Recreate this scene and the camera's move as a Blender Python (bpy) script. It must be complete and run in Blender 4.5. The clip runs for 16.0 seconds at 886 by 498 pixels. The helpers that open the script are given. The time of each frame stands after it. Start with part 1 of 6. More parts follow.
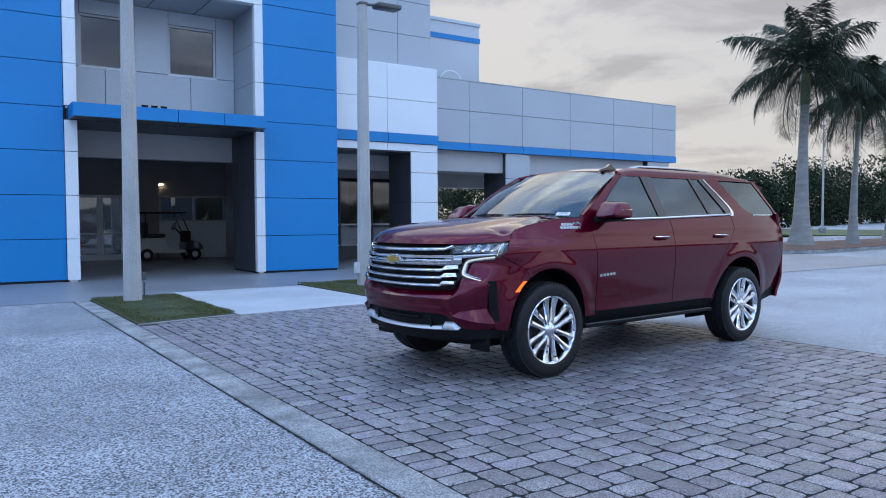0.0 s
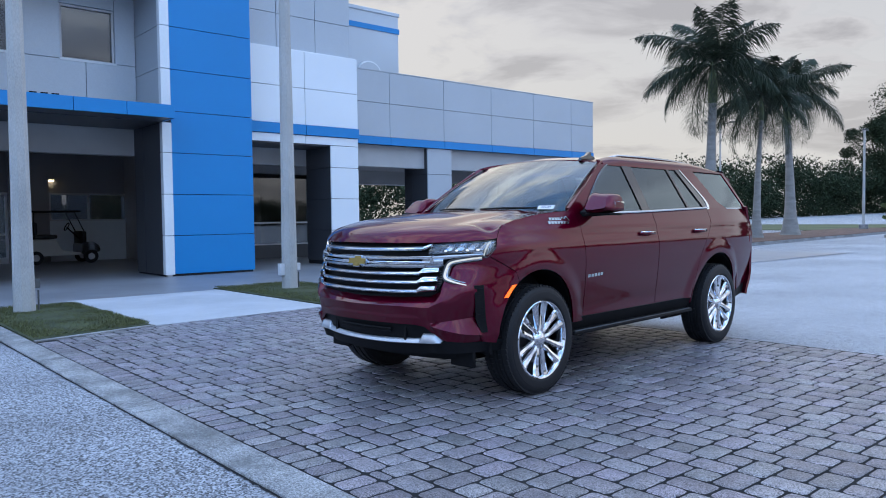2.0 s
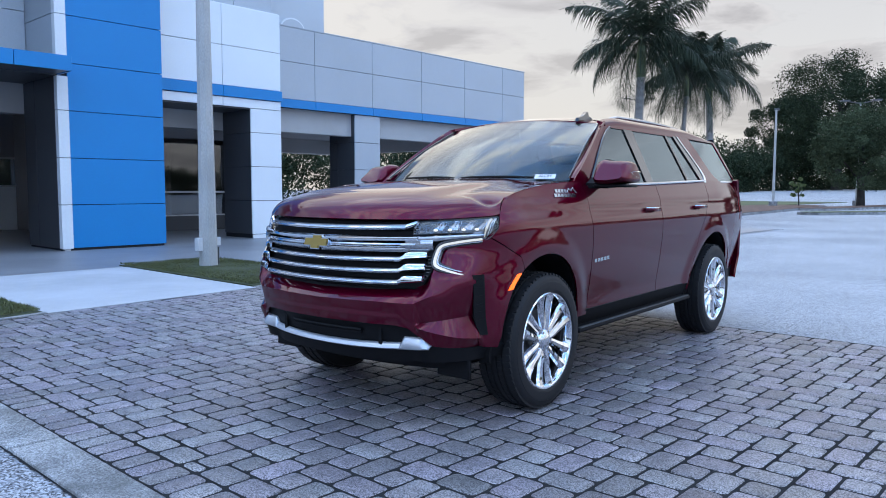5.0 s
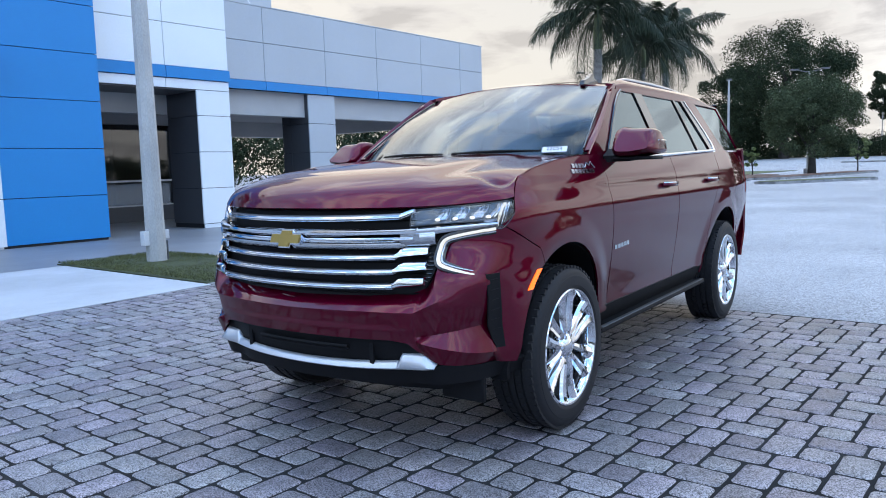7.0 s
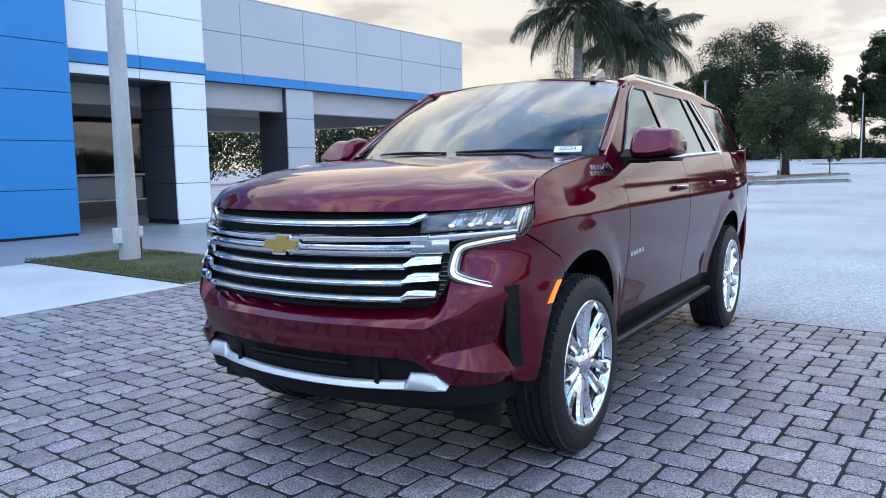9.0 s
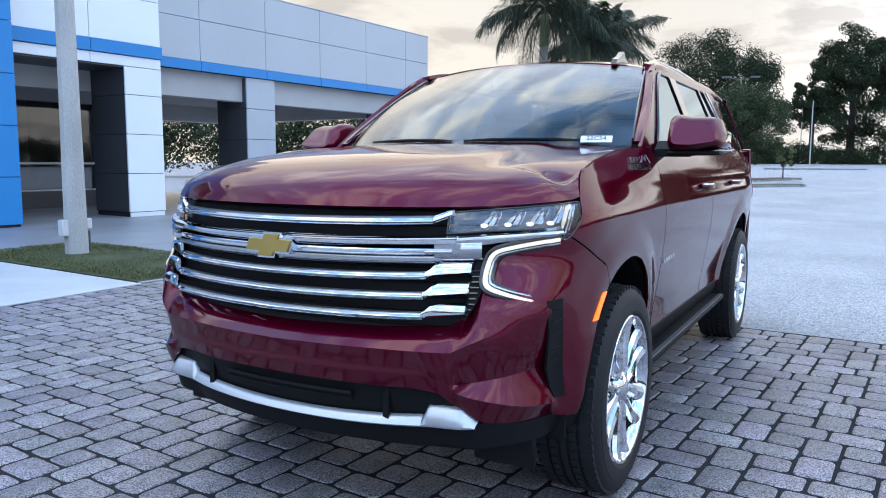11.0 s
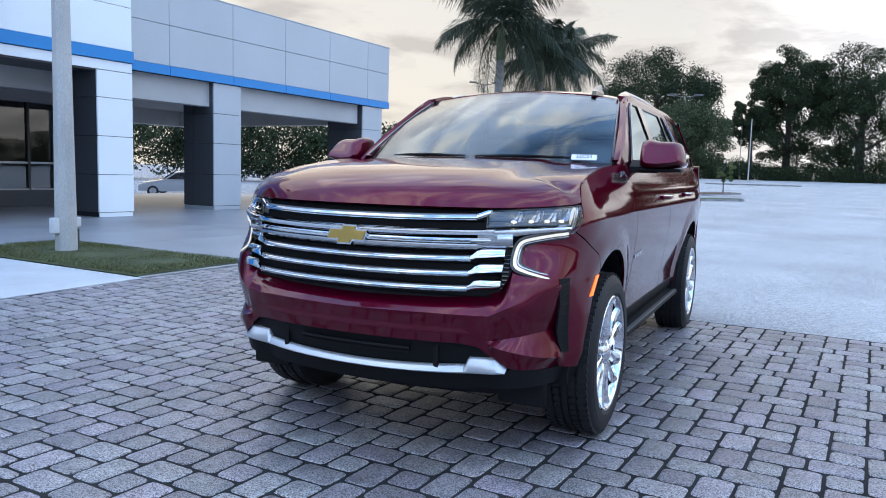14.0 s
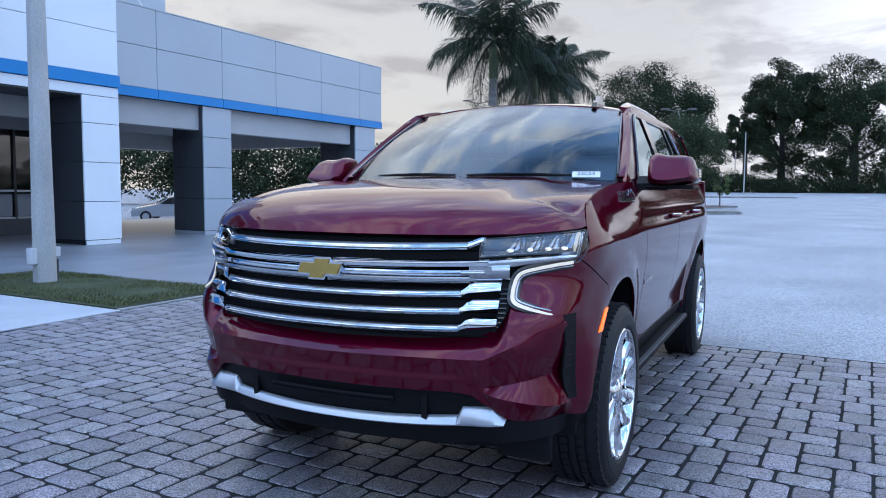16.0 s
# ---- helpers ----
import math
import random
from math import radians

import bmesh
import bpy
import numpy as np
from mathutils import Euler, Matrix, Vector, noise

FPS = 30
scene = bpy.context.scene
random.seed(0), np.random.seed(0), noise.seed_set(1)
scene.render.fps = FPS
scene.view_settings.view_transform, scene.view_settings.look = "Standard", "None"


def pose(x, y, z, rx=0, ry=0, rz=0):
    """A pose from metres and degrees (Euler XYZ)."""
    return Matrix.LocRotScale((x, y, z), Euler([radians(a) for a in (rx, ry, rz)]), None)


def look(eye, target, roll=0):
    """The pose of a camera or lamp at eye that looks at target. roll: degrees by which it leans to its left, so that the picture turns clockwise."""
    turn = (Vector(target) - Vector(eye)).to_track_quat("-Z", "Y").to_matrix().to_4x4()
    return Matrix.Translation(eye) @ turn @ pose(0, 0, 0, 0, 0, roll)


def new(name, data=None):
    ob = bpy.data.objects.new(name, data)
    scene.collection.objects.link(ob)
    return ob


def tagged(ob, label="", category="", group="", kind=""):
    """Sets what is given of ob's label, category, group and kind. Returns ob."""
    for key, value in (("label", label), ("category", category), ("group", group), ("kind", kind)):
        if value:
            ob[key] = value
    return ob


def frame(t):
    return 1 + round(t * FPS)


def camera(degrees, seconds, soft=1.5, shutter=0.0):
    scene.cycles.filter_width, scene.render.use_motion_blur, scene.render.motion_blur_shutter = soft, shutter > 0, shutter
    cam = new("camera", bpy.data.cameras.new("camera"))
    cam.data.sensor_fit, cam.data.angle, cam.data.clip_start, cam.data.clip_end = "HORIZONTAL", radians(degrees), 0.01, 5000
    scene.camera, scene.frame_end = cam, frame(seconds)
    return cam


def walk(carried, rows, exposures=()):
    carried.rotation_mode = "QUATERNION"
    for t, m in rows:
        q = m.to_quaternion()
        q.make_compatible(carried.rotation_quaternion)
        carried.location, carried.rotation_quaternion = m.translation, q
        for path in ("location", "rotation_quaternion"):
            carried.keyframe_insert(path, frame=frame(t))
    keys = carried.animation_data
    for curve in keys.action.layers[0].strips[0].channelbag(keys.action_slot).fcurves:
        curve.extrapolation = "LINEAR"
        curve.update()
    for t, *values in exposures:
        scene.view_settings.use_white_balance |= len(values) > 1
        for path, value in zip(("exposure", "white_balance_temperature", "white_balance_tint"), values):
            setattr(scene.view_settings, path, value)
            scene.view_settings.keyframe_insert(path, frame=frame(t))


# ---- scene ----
cam = camera(61.3, 16.0, soft=1.0)
PATH = [
    (0, (0.011, -0.193, 1.376), (1.124, 1.467, 1.3), -0.3),
    (0.5, (0.104, 0.083, 1.381), (1.258, 1.715, 1.306), -0.2),
    (1, (0.129, 0.315, 1.387), (1.324, 1.917, 1.311), 0.2),
    (1.5, (0.1, 0.616, 1.374), (1.355, 2.171, 1.294), -0.1),
    (2, (0.117, 0.869, 1.358), (1.43, 2.376, 1.274), -0.7),
    (2.5, (0.248, 1.098, 1.37), (1.605, 2.564, 1.286), -0.7),
    (3, (0.324, 1.273, 1.347), (1.725, 2.698, 1.259), 0.1),
    (3.5, (0.369, 1.518, 1.343), (1.807, 2.903, 1.229), 0.6),
    (4, (0.371, 1.726, 1.344), (1.832, 3.084, 1.197), 0.6),
    (4.2, (0.412, 1.775, 1.339), (1.873, 3.132, 1.184), 0.3),
    (6.3, (0.865, 2.549, 1.357), (2.37, 3.856, 1.191), -0.8),
    (6.5, (0.905, 2.601, 1.35), (2.423, 3.892, 1.175), -1.3),
    (7, (1.089, 2.766, 1.341), (2.632, 4.021, 1.128), -1.7),
    (7.5, (1.217, 2.866, 1.32), (2.775, 4.096, 1.075), -1.5),
    (8, (1.254, 2.889, 1.335), (2.818, 4.108, 1.079), -1.2),
    (8.5, (1.25, 2.933, 1.34), (2.819, 4.148, 1.093), -1.0),
    (9, (1.234, 3.084, 1.358), (2.818, 4.285, 1.136), -1.0),
    (9.2, (1.241, 3.173, 1.368), (2.833, 4.365, 1.158), -0.9),
    (11.3, (1.555, 3.686, 1.307), (3.218, 4.772, 1.069), 0.7),
    (11.5, (1.526, 3.742, 1.297), (3.195, 4.816, 1.052), 1.1),
    (12, (1.412, 3.812, 1.286), (3.088, 4.872, 1.032), 1.9),
    (12.5, (1.217, 3.704, 1.287), (2.896, 4.761, 1.033), 2.4),
    (13, (0.995, 3.591, 1.312), (2.688, 4.628, 1.068), 2.2),
    (13.5, (0.75, 3.528, 1.319), (2.466, 4.53, 1.089), 2.0),
    (14, (0.667, 3.499, 1.329), (2.393, 4.487, 1.123), 1.6),
    (14.5, (0.76, 3.502, 1.346), (2.484, 4.502, 1.175), 1.1),
    (15, (0.883, 3.508, 1.366), (2.598, 4.527, 1.227), 0.5),
    (15.5, (0.956, 3.554, 1.349), (2.674, 4.57, 1.215), 0.4),
    (16, (1.048, 3.671, 1.344), (2.781, 4.656, 1.188), 0.4),
]
walk(cam, [(t, look(eye, target, roll)) for t, eye, target, roll in PATH],
     [(0, -0.06, 6550, 9), (3.5, 0.01, 6500, 9), (7, 0.31, 7000, 8), (9, 0.38, 7300, 8), (12.5, 0.44, 7200, 8), (14.5, 0.23, 6950, 8), (16, 0.06, 6380, 9)])

# ---- world, sun and exposure ----
def make_world():
    w = bpy.data.worlds.new("sky")
    scene.world = w
    w.use_nodes = True
    nt = w.node_tree
    nt.nodes.clear()
    N, L = nt.nodes.new, nt.links.new
    out, bg = N("ShaderNodeOutputWorld"), N("ShaderNodeBackground")
    sky = N("ShaderNodeTexSky")
    sky.sky_type = "NISHITA"
    sky.sun_disc = False
    sky.sun_elevation, sky.sun_rotation = radians(25), radians(38.5)
    sky.air_density, sky.dust_density = 1.2, 0.6
    coord, sep = N("ShaderNodeTexCoord"), N("ShaderNodeSeparateXYZ")
    L(coord.outputs["Generated"], sep.inputs[0])

    def m(op, a, b=None, clamp=False):
        n = N("ShaderNodeMath")
        n.operation, n.use_clamp = op, clamp
        for i, v in enumerate((a, b)):
            if v is None:
                continue
            if isinstance(v, (int, float)):
                n.inputs[i].default_value = v
            else:
                L(v, n.inputs[i])
        return n.outputs[0]

    z = m("MAXIMUM", sep.outputs["Z"], 0.0)
    lift = m("ADD", z, 0.13)
    comb = N("ShaderNodeCombineXYZ")
    L(m("DIVIDE", sep.outputs["X"], lift), comb.inputs[0])
    L(m("DIVIDE", sep.outputs["Y"], lift), comb.inputs[1])
    big = N("ShaderNodeTexNoise")
    big.inputs["Scale"].default_value, big.inputs["Detail"].default_value = 1.6, 9
    big.inputs["Roughness"].default_value, big.inputs["Distortion"].default_value = 0.55, 0.35
    L(comb.outputs[0], big.inputs["Vector"])
    cover = N("ShaderNodeValToRGB")
    cover.color_ramp.elements[0].position, cover.color_ramp.elements[1].position = 0.31, 0.50
    L(big.outputs[0], cover.inputs[0])
    thick = N("ShaderNodeValToRGB")
    thick.color_ramp.elements[0].position, thick.color_ramp.elements[1].position = 0.45, 0.60
    thick.color_ramp.elements[0].color = CLOUD_THIN
    thick.color_ramp.elements[1].color = CLOUD_THICK
    L(big.outputs[0], thick.inputs[0])
    # warm, bright clouds low over the horizon, most of all towards the low sun
    low = m("POWER", m("SUBTRACT", 1.0, z), 5.0)
    veil = m("MULTIPLY", m("POWER", m("SUBTRACT", 1.0, z), 0.8), 0.985)
    az = m("POWER", m("ADD", m("MULTIPLY", sep.outputs["X"], 0.62), m("MULTIPLY", sep.outputs["Y"], 0.78), clamp=True), 2.0)
    warm = m("MULTIPLY", low, m("MULTIPLY", az, 0.85), clamp=True)
    glow = N("ShaderNodeMix")
    glow.data_type = "RGBA"
    glow.inputs["B"].default_value = CLOUD_WARM
    L(warm, glow.inputs["Factor"])
    L(thick.outputs[0], glow.inputs["A"])
    strong = N("ShaderNodeVectorMath")
    strong.operation = "SCALE"
    strong.inputs["Scale"].default_value = SKY
    L(sky.outputs[0], strong.inputs[0])
    # sky boosted, brighter and bluer, overhead and opposite the low sun as fill light
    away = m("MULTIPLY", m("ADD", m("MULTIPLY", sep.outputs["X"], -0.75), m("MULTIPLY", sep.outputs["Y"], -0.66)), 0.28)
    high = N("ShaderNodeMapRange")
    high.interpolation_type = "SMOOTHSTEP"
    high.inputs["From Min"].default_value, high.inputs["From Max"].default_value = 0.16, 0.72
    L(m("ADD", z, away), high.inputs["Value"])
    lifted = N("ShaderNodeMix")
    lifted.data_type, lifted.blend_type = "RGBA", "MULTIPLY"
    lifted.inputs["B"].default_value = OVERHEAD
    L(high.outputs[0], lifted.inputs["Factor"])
    mix = N("ShaderNodeMix")
    mix.data_type = "RGBA"
    L(m("MAXIMUM", cover.outputs[0], veil), mix.inputs["Factor"])
    L(strong.outputs[0], mix.inputs["A"])
    L(glow.outputs["Result"], mix.inputs["B"])
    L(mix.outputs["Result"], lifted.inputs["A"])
    # extra brightness added low to the east, for the car's side and windows to mirror
    east_boost = N("ShaderNodeMapRange")
    east_boost.interpolation_type = "SMOOTHSTEP"
    east_boost.inputs["From Min"].default_value, east_boost.inputs["From Max"].default_value = 0.80, 0.97
    L(m("ADD", m("MULTIPLY", sep.outputs["X"], 0.93), m("MULTIPLY", sep.outputs["Y"], -0.37)), east_boost.inputs["Value"])
    east_boosted = N("ShaderNodeMix")
    east_boosted.data_type, east_boosted.blend_type = "RGBA", "MULTIPLY"
    east_boosted.inputs["B"].default_value = EAST_BOOST
    L(east_boost.outputs[0], east_boosted.inputs["Factor"])
    L(lifted.outputs["Result"], east_boosted.inputs["A"])
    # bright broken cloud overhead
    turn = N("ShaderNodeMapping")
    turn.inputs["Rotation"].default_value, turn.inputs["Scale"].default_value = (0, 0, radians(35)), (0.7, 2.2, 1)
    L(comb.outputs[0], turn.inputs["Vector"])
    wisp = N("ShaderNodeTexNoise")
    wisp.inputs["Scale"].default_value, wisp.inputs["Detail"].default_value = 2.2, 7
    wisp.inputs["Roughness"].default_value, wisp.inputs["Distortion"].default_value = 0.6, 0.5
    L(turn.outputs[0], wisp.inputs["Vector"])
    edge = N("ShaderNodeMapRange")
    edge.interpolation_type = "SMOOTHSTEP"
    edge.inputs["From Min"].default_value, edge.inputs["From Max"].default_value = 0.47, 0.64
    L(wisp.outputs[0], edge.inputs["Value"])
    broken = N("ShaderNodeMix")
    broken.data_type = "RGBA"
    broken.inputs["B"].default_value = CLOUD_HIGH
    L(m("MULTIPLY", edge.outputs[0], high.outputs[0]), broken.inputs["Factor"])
    L(east_boosted.outputs["Result"], broken.inputs["A"])
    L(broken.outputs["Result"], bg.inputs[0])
    bg.inputs[1].default_value = 1.0
    L(bg.outputs[0], out.inputs[0])


SKY = 0.045
CLOUD_THIN, CLOUD_THICK, CLOUD_WARM = (0.77, 0.775, 0.83, 1), (0.45, 0.455, 0.51, 1), (0.70, 0.66, 0.59, 1)
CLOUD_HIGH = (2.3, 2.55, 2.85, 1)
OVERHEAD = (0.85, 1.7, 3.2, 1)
EAST_BOOST = (1.75, 1.82, 1.9, 1)
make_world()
sun = new("sun", bpy.data.lights.new("sun", "SUN"))
sun.data.energy, sun.data.angle, sun.data.color = 0.9, radians(80), (1.0, 0.93, 0.85)
sun.matrix_world = look((0, 0, 30), (-0.62 * 30, -0.78 * 30, 30 - 15))
tagged(sun, kind="structure")


# ---- materials ----
def nodes_of(name):
    mat = bpy.data.materials.new(name)
    mat.use_nodes = True
    nt = mat.node_tree
    return mat, nt, nt.nodes["Principled BSDF"]


def surface(name, colour, rough=0.6, metal=0.0, var=0.12, scale=2.0, fine=60.0, bump=0.15, coat=0.0, coat_rough=0.03,
            dirt=0.0, dirt_colour=(0.05, 0.05, 0.05), tint=None, pieces=0.0, speck=0.0, speck_scale=250.0, depth=0.01,
            spec=0.5, rough_var=0.08, stretch=(1, 1, 1), hue=0.0):
    """A surface with a coarse and a fine variation of colour, roughness and relief."""
    mat, nt, b = nodes_of(name)
    N, L = nt.nodes.new, nt.links.new
    co, mp = N("ShaderNodeTexCoord"), N("ShaderNodeMapping")
    mp.inputs["Scale"].default_value = stretch
    L(co.outputs["Object"], mp.inputs["Vector"])
    at = mp.outputs[0]
    if pieces:
        info, ofs = N("ShaderNodeObjectInfo"), N("ShaderNodeVectorMath")
        isl, comb = N("ShaderNodeNewGeometry"), N("ShaderNodeMath")
        comb.operation = "ADD"
        L(info.outputs["Random"], comb.inputs[0])
        L(isl.outputs["Random Per Island"], comb.inputs[1])
        ofs.operation = "ADD"
        sc = N("ShaderNodeMath")
        sc.operation = "MULTIPLY"
        sc.inputs[1].default_value = 37.0
        L(comb.outputs[0], sc.inputs[0])
        L(at, ofs.inputs[0])
        L(sc.outputs[0], ofs.inputs[1])
        at = ofs.outputs[0]
        frac = N("ShaderNodeMath")
        frac.operation = "FRACT"
        L(comb.outputs[0], frac.inputs[0])
    coarse, grain = N("ShaderNodeTexNoise"), N("ShaderNodeTexNoise")
    for n, s, d in ((coarse, scale, 5), (grain, fine, 4)):
        n.inputs["Scale"].default_value, n.inputs["Detail"].default_value = s, d
        L(at, n.inputs["Vector"])
    both = N("ShaderNodeMath")
    both.operation = "MULTIPLY_ADD"
    both.inputs[1].default_value = 0.45
    L(grain.outputs[0], both.inputs[0])
    half = N("ShaderNodeMath")
    half.operation = "MULTIPLY"
    half.inputs[1].default_value = 0.55
    L(coarse.outputs[0], half.inputs[0])
    L(half.outputs[0], both.inputs[2])
    ramp = N("ShaderNodeValToRGB")
    lo = tuple(c * (1 - 2.2 * var) for c in colour)
    hi = tuple(min(1, c * (1 + 2.2 * var)) for c in (tint or colour))
    ramp.color_ramp.elements[0].position, ramp.color_ramp.elements[1].position = 0.3, 0.7
    ramp.color_ramp.elements[0].color, ramp.color_ramp.elements[1].color = (*lo, 1), (*hi, 1)
    L(both.outputs[0], ramp.inputs[0])
    colour_out = ramp.outputs[0]
    if pieces:
        hsv, val = N("ShaderNodeHueSaturation"), N("ShaderNodeMapRange")
        val.inputs["To Min"].default_value, val.inputs["To Max"].default_value = 1 - pieces, 1 + pieces
        L(frac.outputs[0], val.inputs["Value"])
        L(val.outputs[0], hsv.inputs["Value"])
        L(colour_out, hsv.inputs["Color"])
        if hue:
            again, part_, shift, satur = N("ShaderNodeMath"), N("ShaderNodeMath"), N("ShaderNodeMapRange"), N("ShaderNodeMapRange")
            again.operation, part_.operation = "MULTIPLY", "FRACT"
            again.inputs[1].default_value = 17.3
            L(comb.outputs[0], again.inputs[0])
            L(again.outputs[0], part_.inputs[0])
            shift.inputs["To Min"].default_value, shift.inputs["To Max"].default_value = 0.5 - hue, 0.5 + hue
            satur.inputs["To Min"].default_value, satur.inputs["To Max"].default_value = 1.25, 0.35
            L(part_.outputs[0], shift.inputs["Value"])
            L(part_.outputs[0], satur.inputs["Value"])
            L(shift.outputs[0], hsv.inputs["Hue"])
            L(satur.outputs[0], hsv.inputs["Saturation"])
        colour_out = hsv.outputs[0]
    if speck:
        vor, sr, mx = N("ShaderNodeTexVoronoi"), N("ShaderNodeValToRGB"), N("ShaderNodeMix")
        vor.inputs["Scale"].default_value = speck_scale
        L(at, vor.inputs["Vector"])
        bw = N("ShaderNodeRGBToBW")
        L(vor.outputs["Color"], bw.inputs[0])
        L(bw.outputs[0], sr.inputs[0])
        sr.color_ramp.elements[0].color, sr.color_ramp.elements[1].color = (*[(1 - speck) * 0.5] * 3, 1), (*[(1 + speck) * 0.5] * 3, 1)
        sr.color_ramp.elements[0].position, sr.color_ramp.elements[1].position = 0.25, 0.75
        mx.data_type, mx.blend_type = "RGBA", "MULTIPLY"
        mx.inputs["Factor"].default_value = 1.0
        twice = N("ShaderNodeVectorMath")
        twice.operation = "SCALE"
        twice.inputs["Scale"].default_value = 2.0
        L(colour_out, twice.inputs[0])
        colour_out = twice.outputs[0]
        L(colour_out, mx.inputs["A"])
        L(sr.outputs[0], mx.inputs["B"])
        colour_out = mx.outputs["Result"]
    if dirt:
        dn, dr, dm = N("ShaderNodeTexNoise"), N("ShaderNodeValToRGB"), N("ShaderNodeMix")
        dn.inputs["Scale"].default_value, dn.inputs["Detail"].default_value, dn.inputs["Roughness"].default_value = scale * 0.45, 8, 0.65
        L(at, dn.inputs["Vector"])
        dr.color_ramp.elements[0].position, dr.color_ramp.elements[1].position = 0.5, 0.72
        dr.color_ramp.elements[0].color, dr.color_ramp.elements[1].color = (0, 0, 0, 1), (dirt, dirt, dirt, 1)
        L(dn.outputs[0], dr.inputs[0])
        dm.data_type = "RGBA"
        dm.inputs["B"].default_value = (*dirt_colour, 1)
        L(dr.outputs[0], dm.inputs["Factor"])
        L(colour_out, dm.inputs["A"])
        colour_out = dm.outputs["Result"]
    L(colour_out, b.inputs["Base Color"])
    rr = N("ShaderNodeMapRange")
    rr.inputs["To Min"].default_value, rr.inputs["To Max"].default_value = max(0.02, rough - rough_var), min(1, rough + rough_var)
    L(both.outputs[0], rr.inputs["Value"])
    L(rr.outputs[0], b.inputs["Roughness"])
    b.inputs["Metallic"].default_value = metal
    b.inputs["Specular IOR Level"].default_value = spec
    b.inputs["Coat Weight"].default_value, b.inputs["Coat Roughness"].default_value = coat, coat_rough
    if bump:
        bp = N("ShaderNodeBump")
        bp.inputs["Strength"].default_value, bp.inputs["Distance"].default_value = bump, depth
        L(both.outputs[0], bp.inputs["Height"])
        L(bp.outputs[0], b.inputs["Normal"])
    return mat


def glass(name, tint, f0=0.04, gloss_rough=0.0, shine=(1, 1, 1)):
    """Glass: each face tints what lies behind it, and mirrors more the flatter it is seen."""
    mat, nt, b = nodes_of(name)
    N, L = nt.nodes.new, nt.links.new
    nt.nodes.remove(b)
    tr, gl, lw, mx = N("ShaderNodeBsdfTransparent"), N("ShaderNodeBsdfGlossy"), N("ShaderNodeLayerWeight"), N("ShaderNodeMixShader")
    tr.inputs[0].default_value = (*tint, 1)
    gl.inputs["Color"].default_value = (*shine, 1)
    gl.inputs["Roughness"].default_value = gloss_rough
    lw.inputs["Blend"].default_value = 0.5
    p5, sc = N("ShaderNodeMath"), N("ShaderNodeMath")
    p5.operation, sc.operation = "POWER", "MULTIPLY_ADD"
    p5.inputs[1].default_value = 5.0
    sc.inputs[1].default_value, sc.inputs[2].default_value = 1 - f0, f0
    L(lw.outputs["Facing"], p5.inputs[0])
    L(p5.outputs[0], sc.inputs[0])
    L(sc.outputs[0], mx.inputs[0])
    L(tr.outputs[0], mx.inputs[1])
    L(gl.outputs[0], mx.inputs[2])
    L(mx.outputs[0], nt.nodes["Material Output"].inputs[0])
    return mat


def glowing(name, colour, strength, base=(0.8, 0.8, 0.8)):
    mat, nt, b = nodes_of(name)
    b.inputs["Base Color"].default_value = (*base, 1)
    b.inputs["Roughness"].default_value = 0.25
    b.inputs["Emission Color"].default_value, b.inputs["Emission Strength"].default_value = (*colour, 1), strength
    return mat


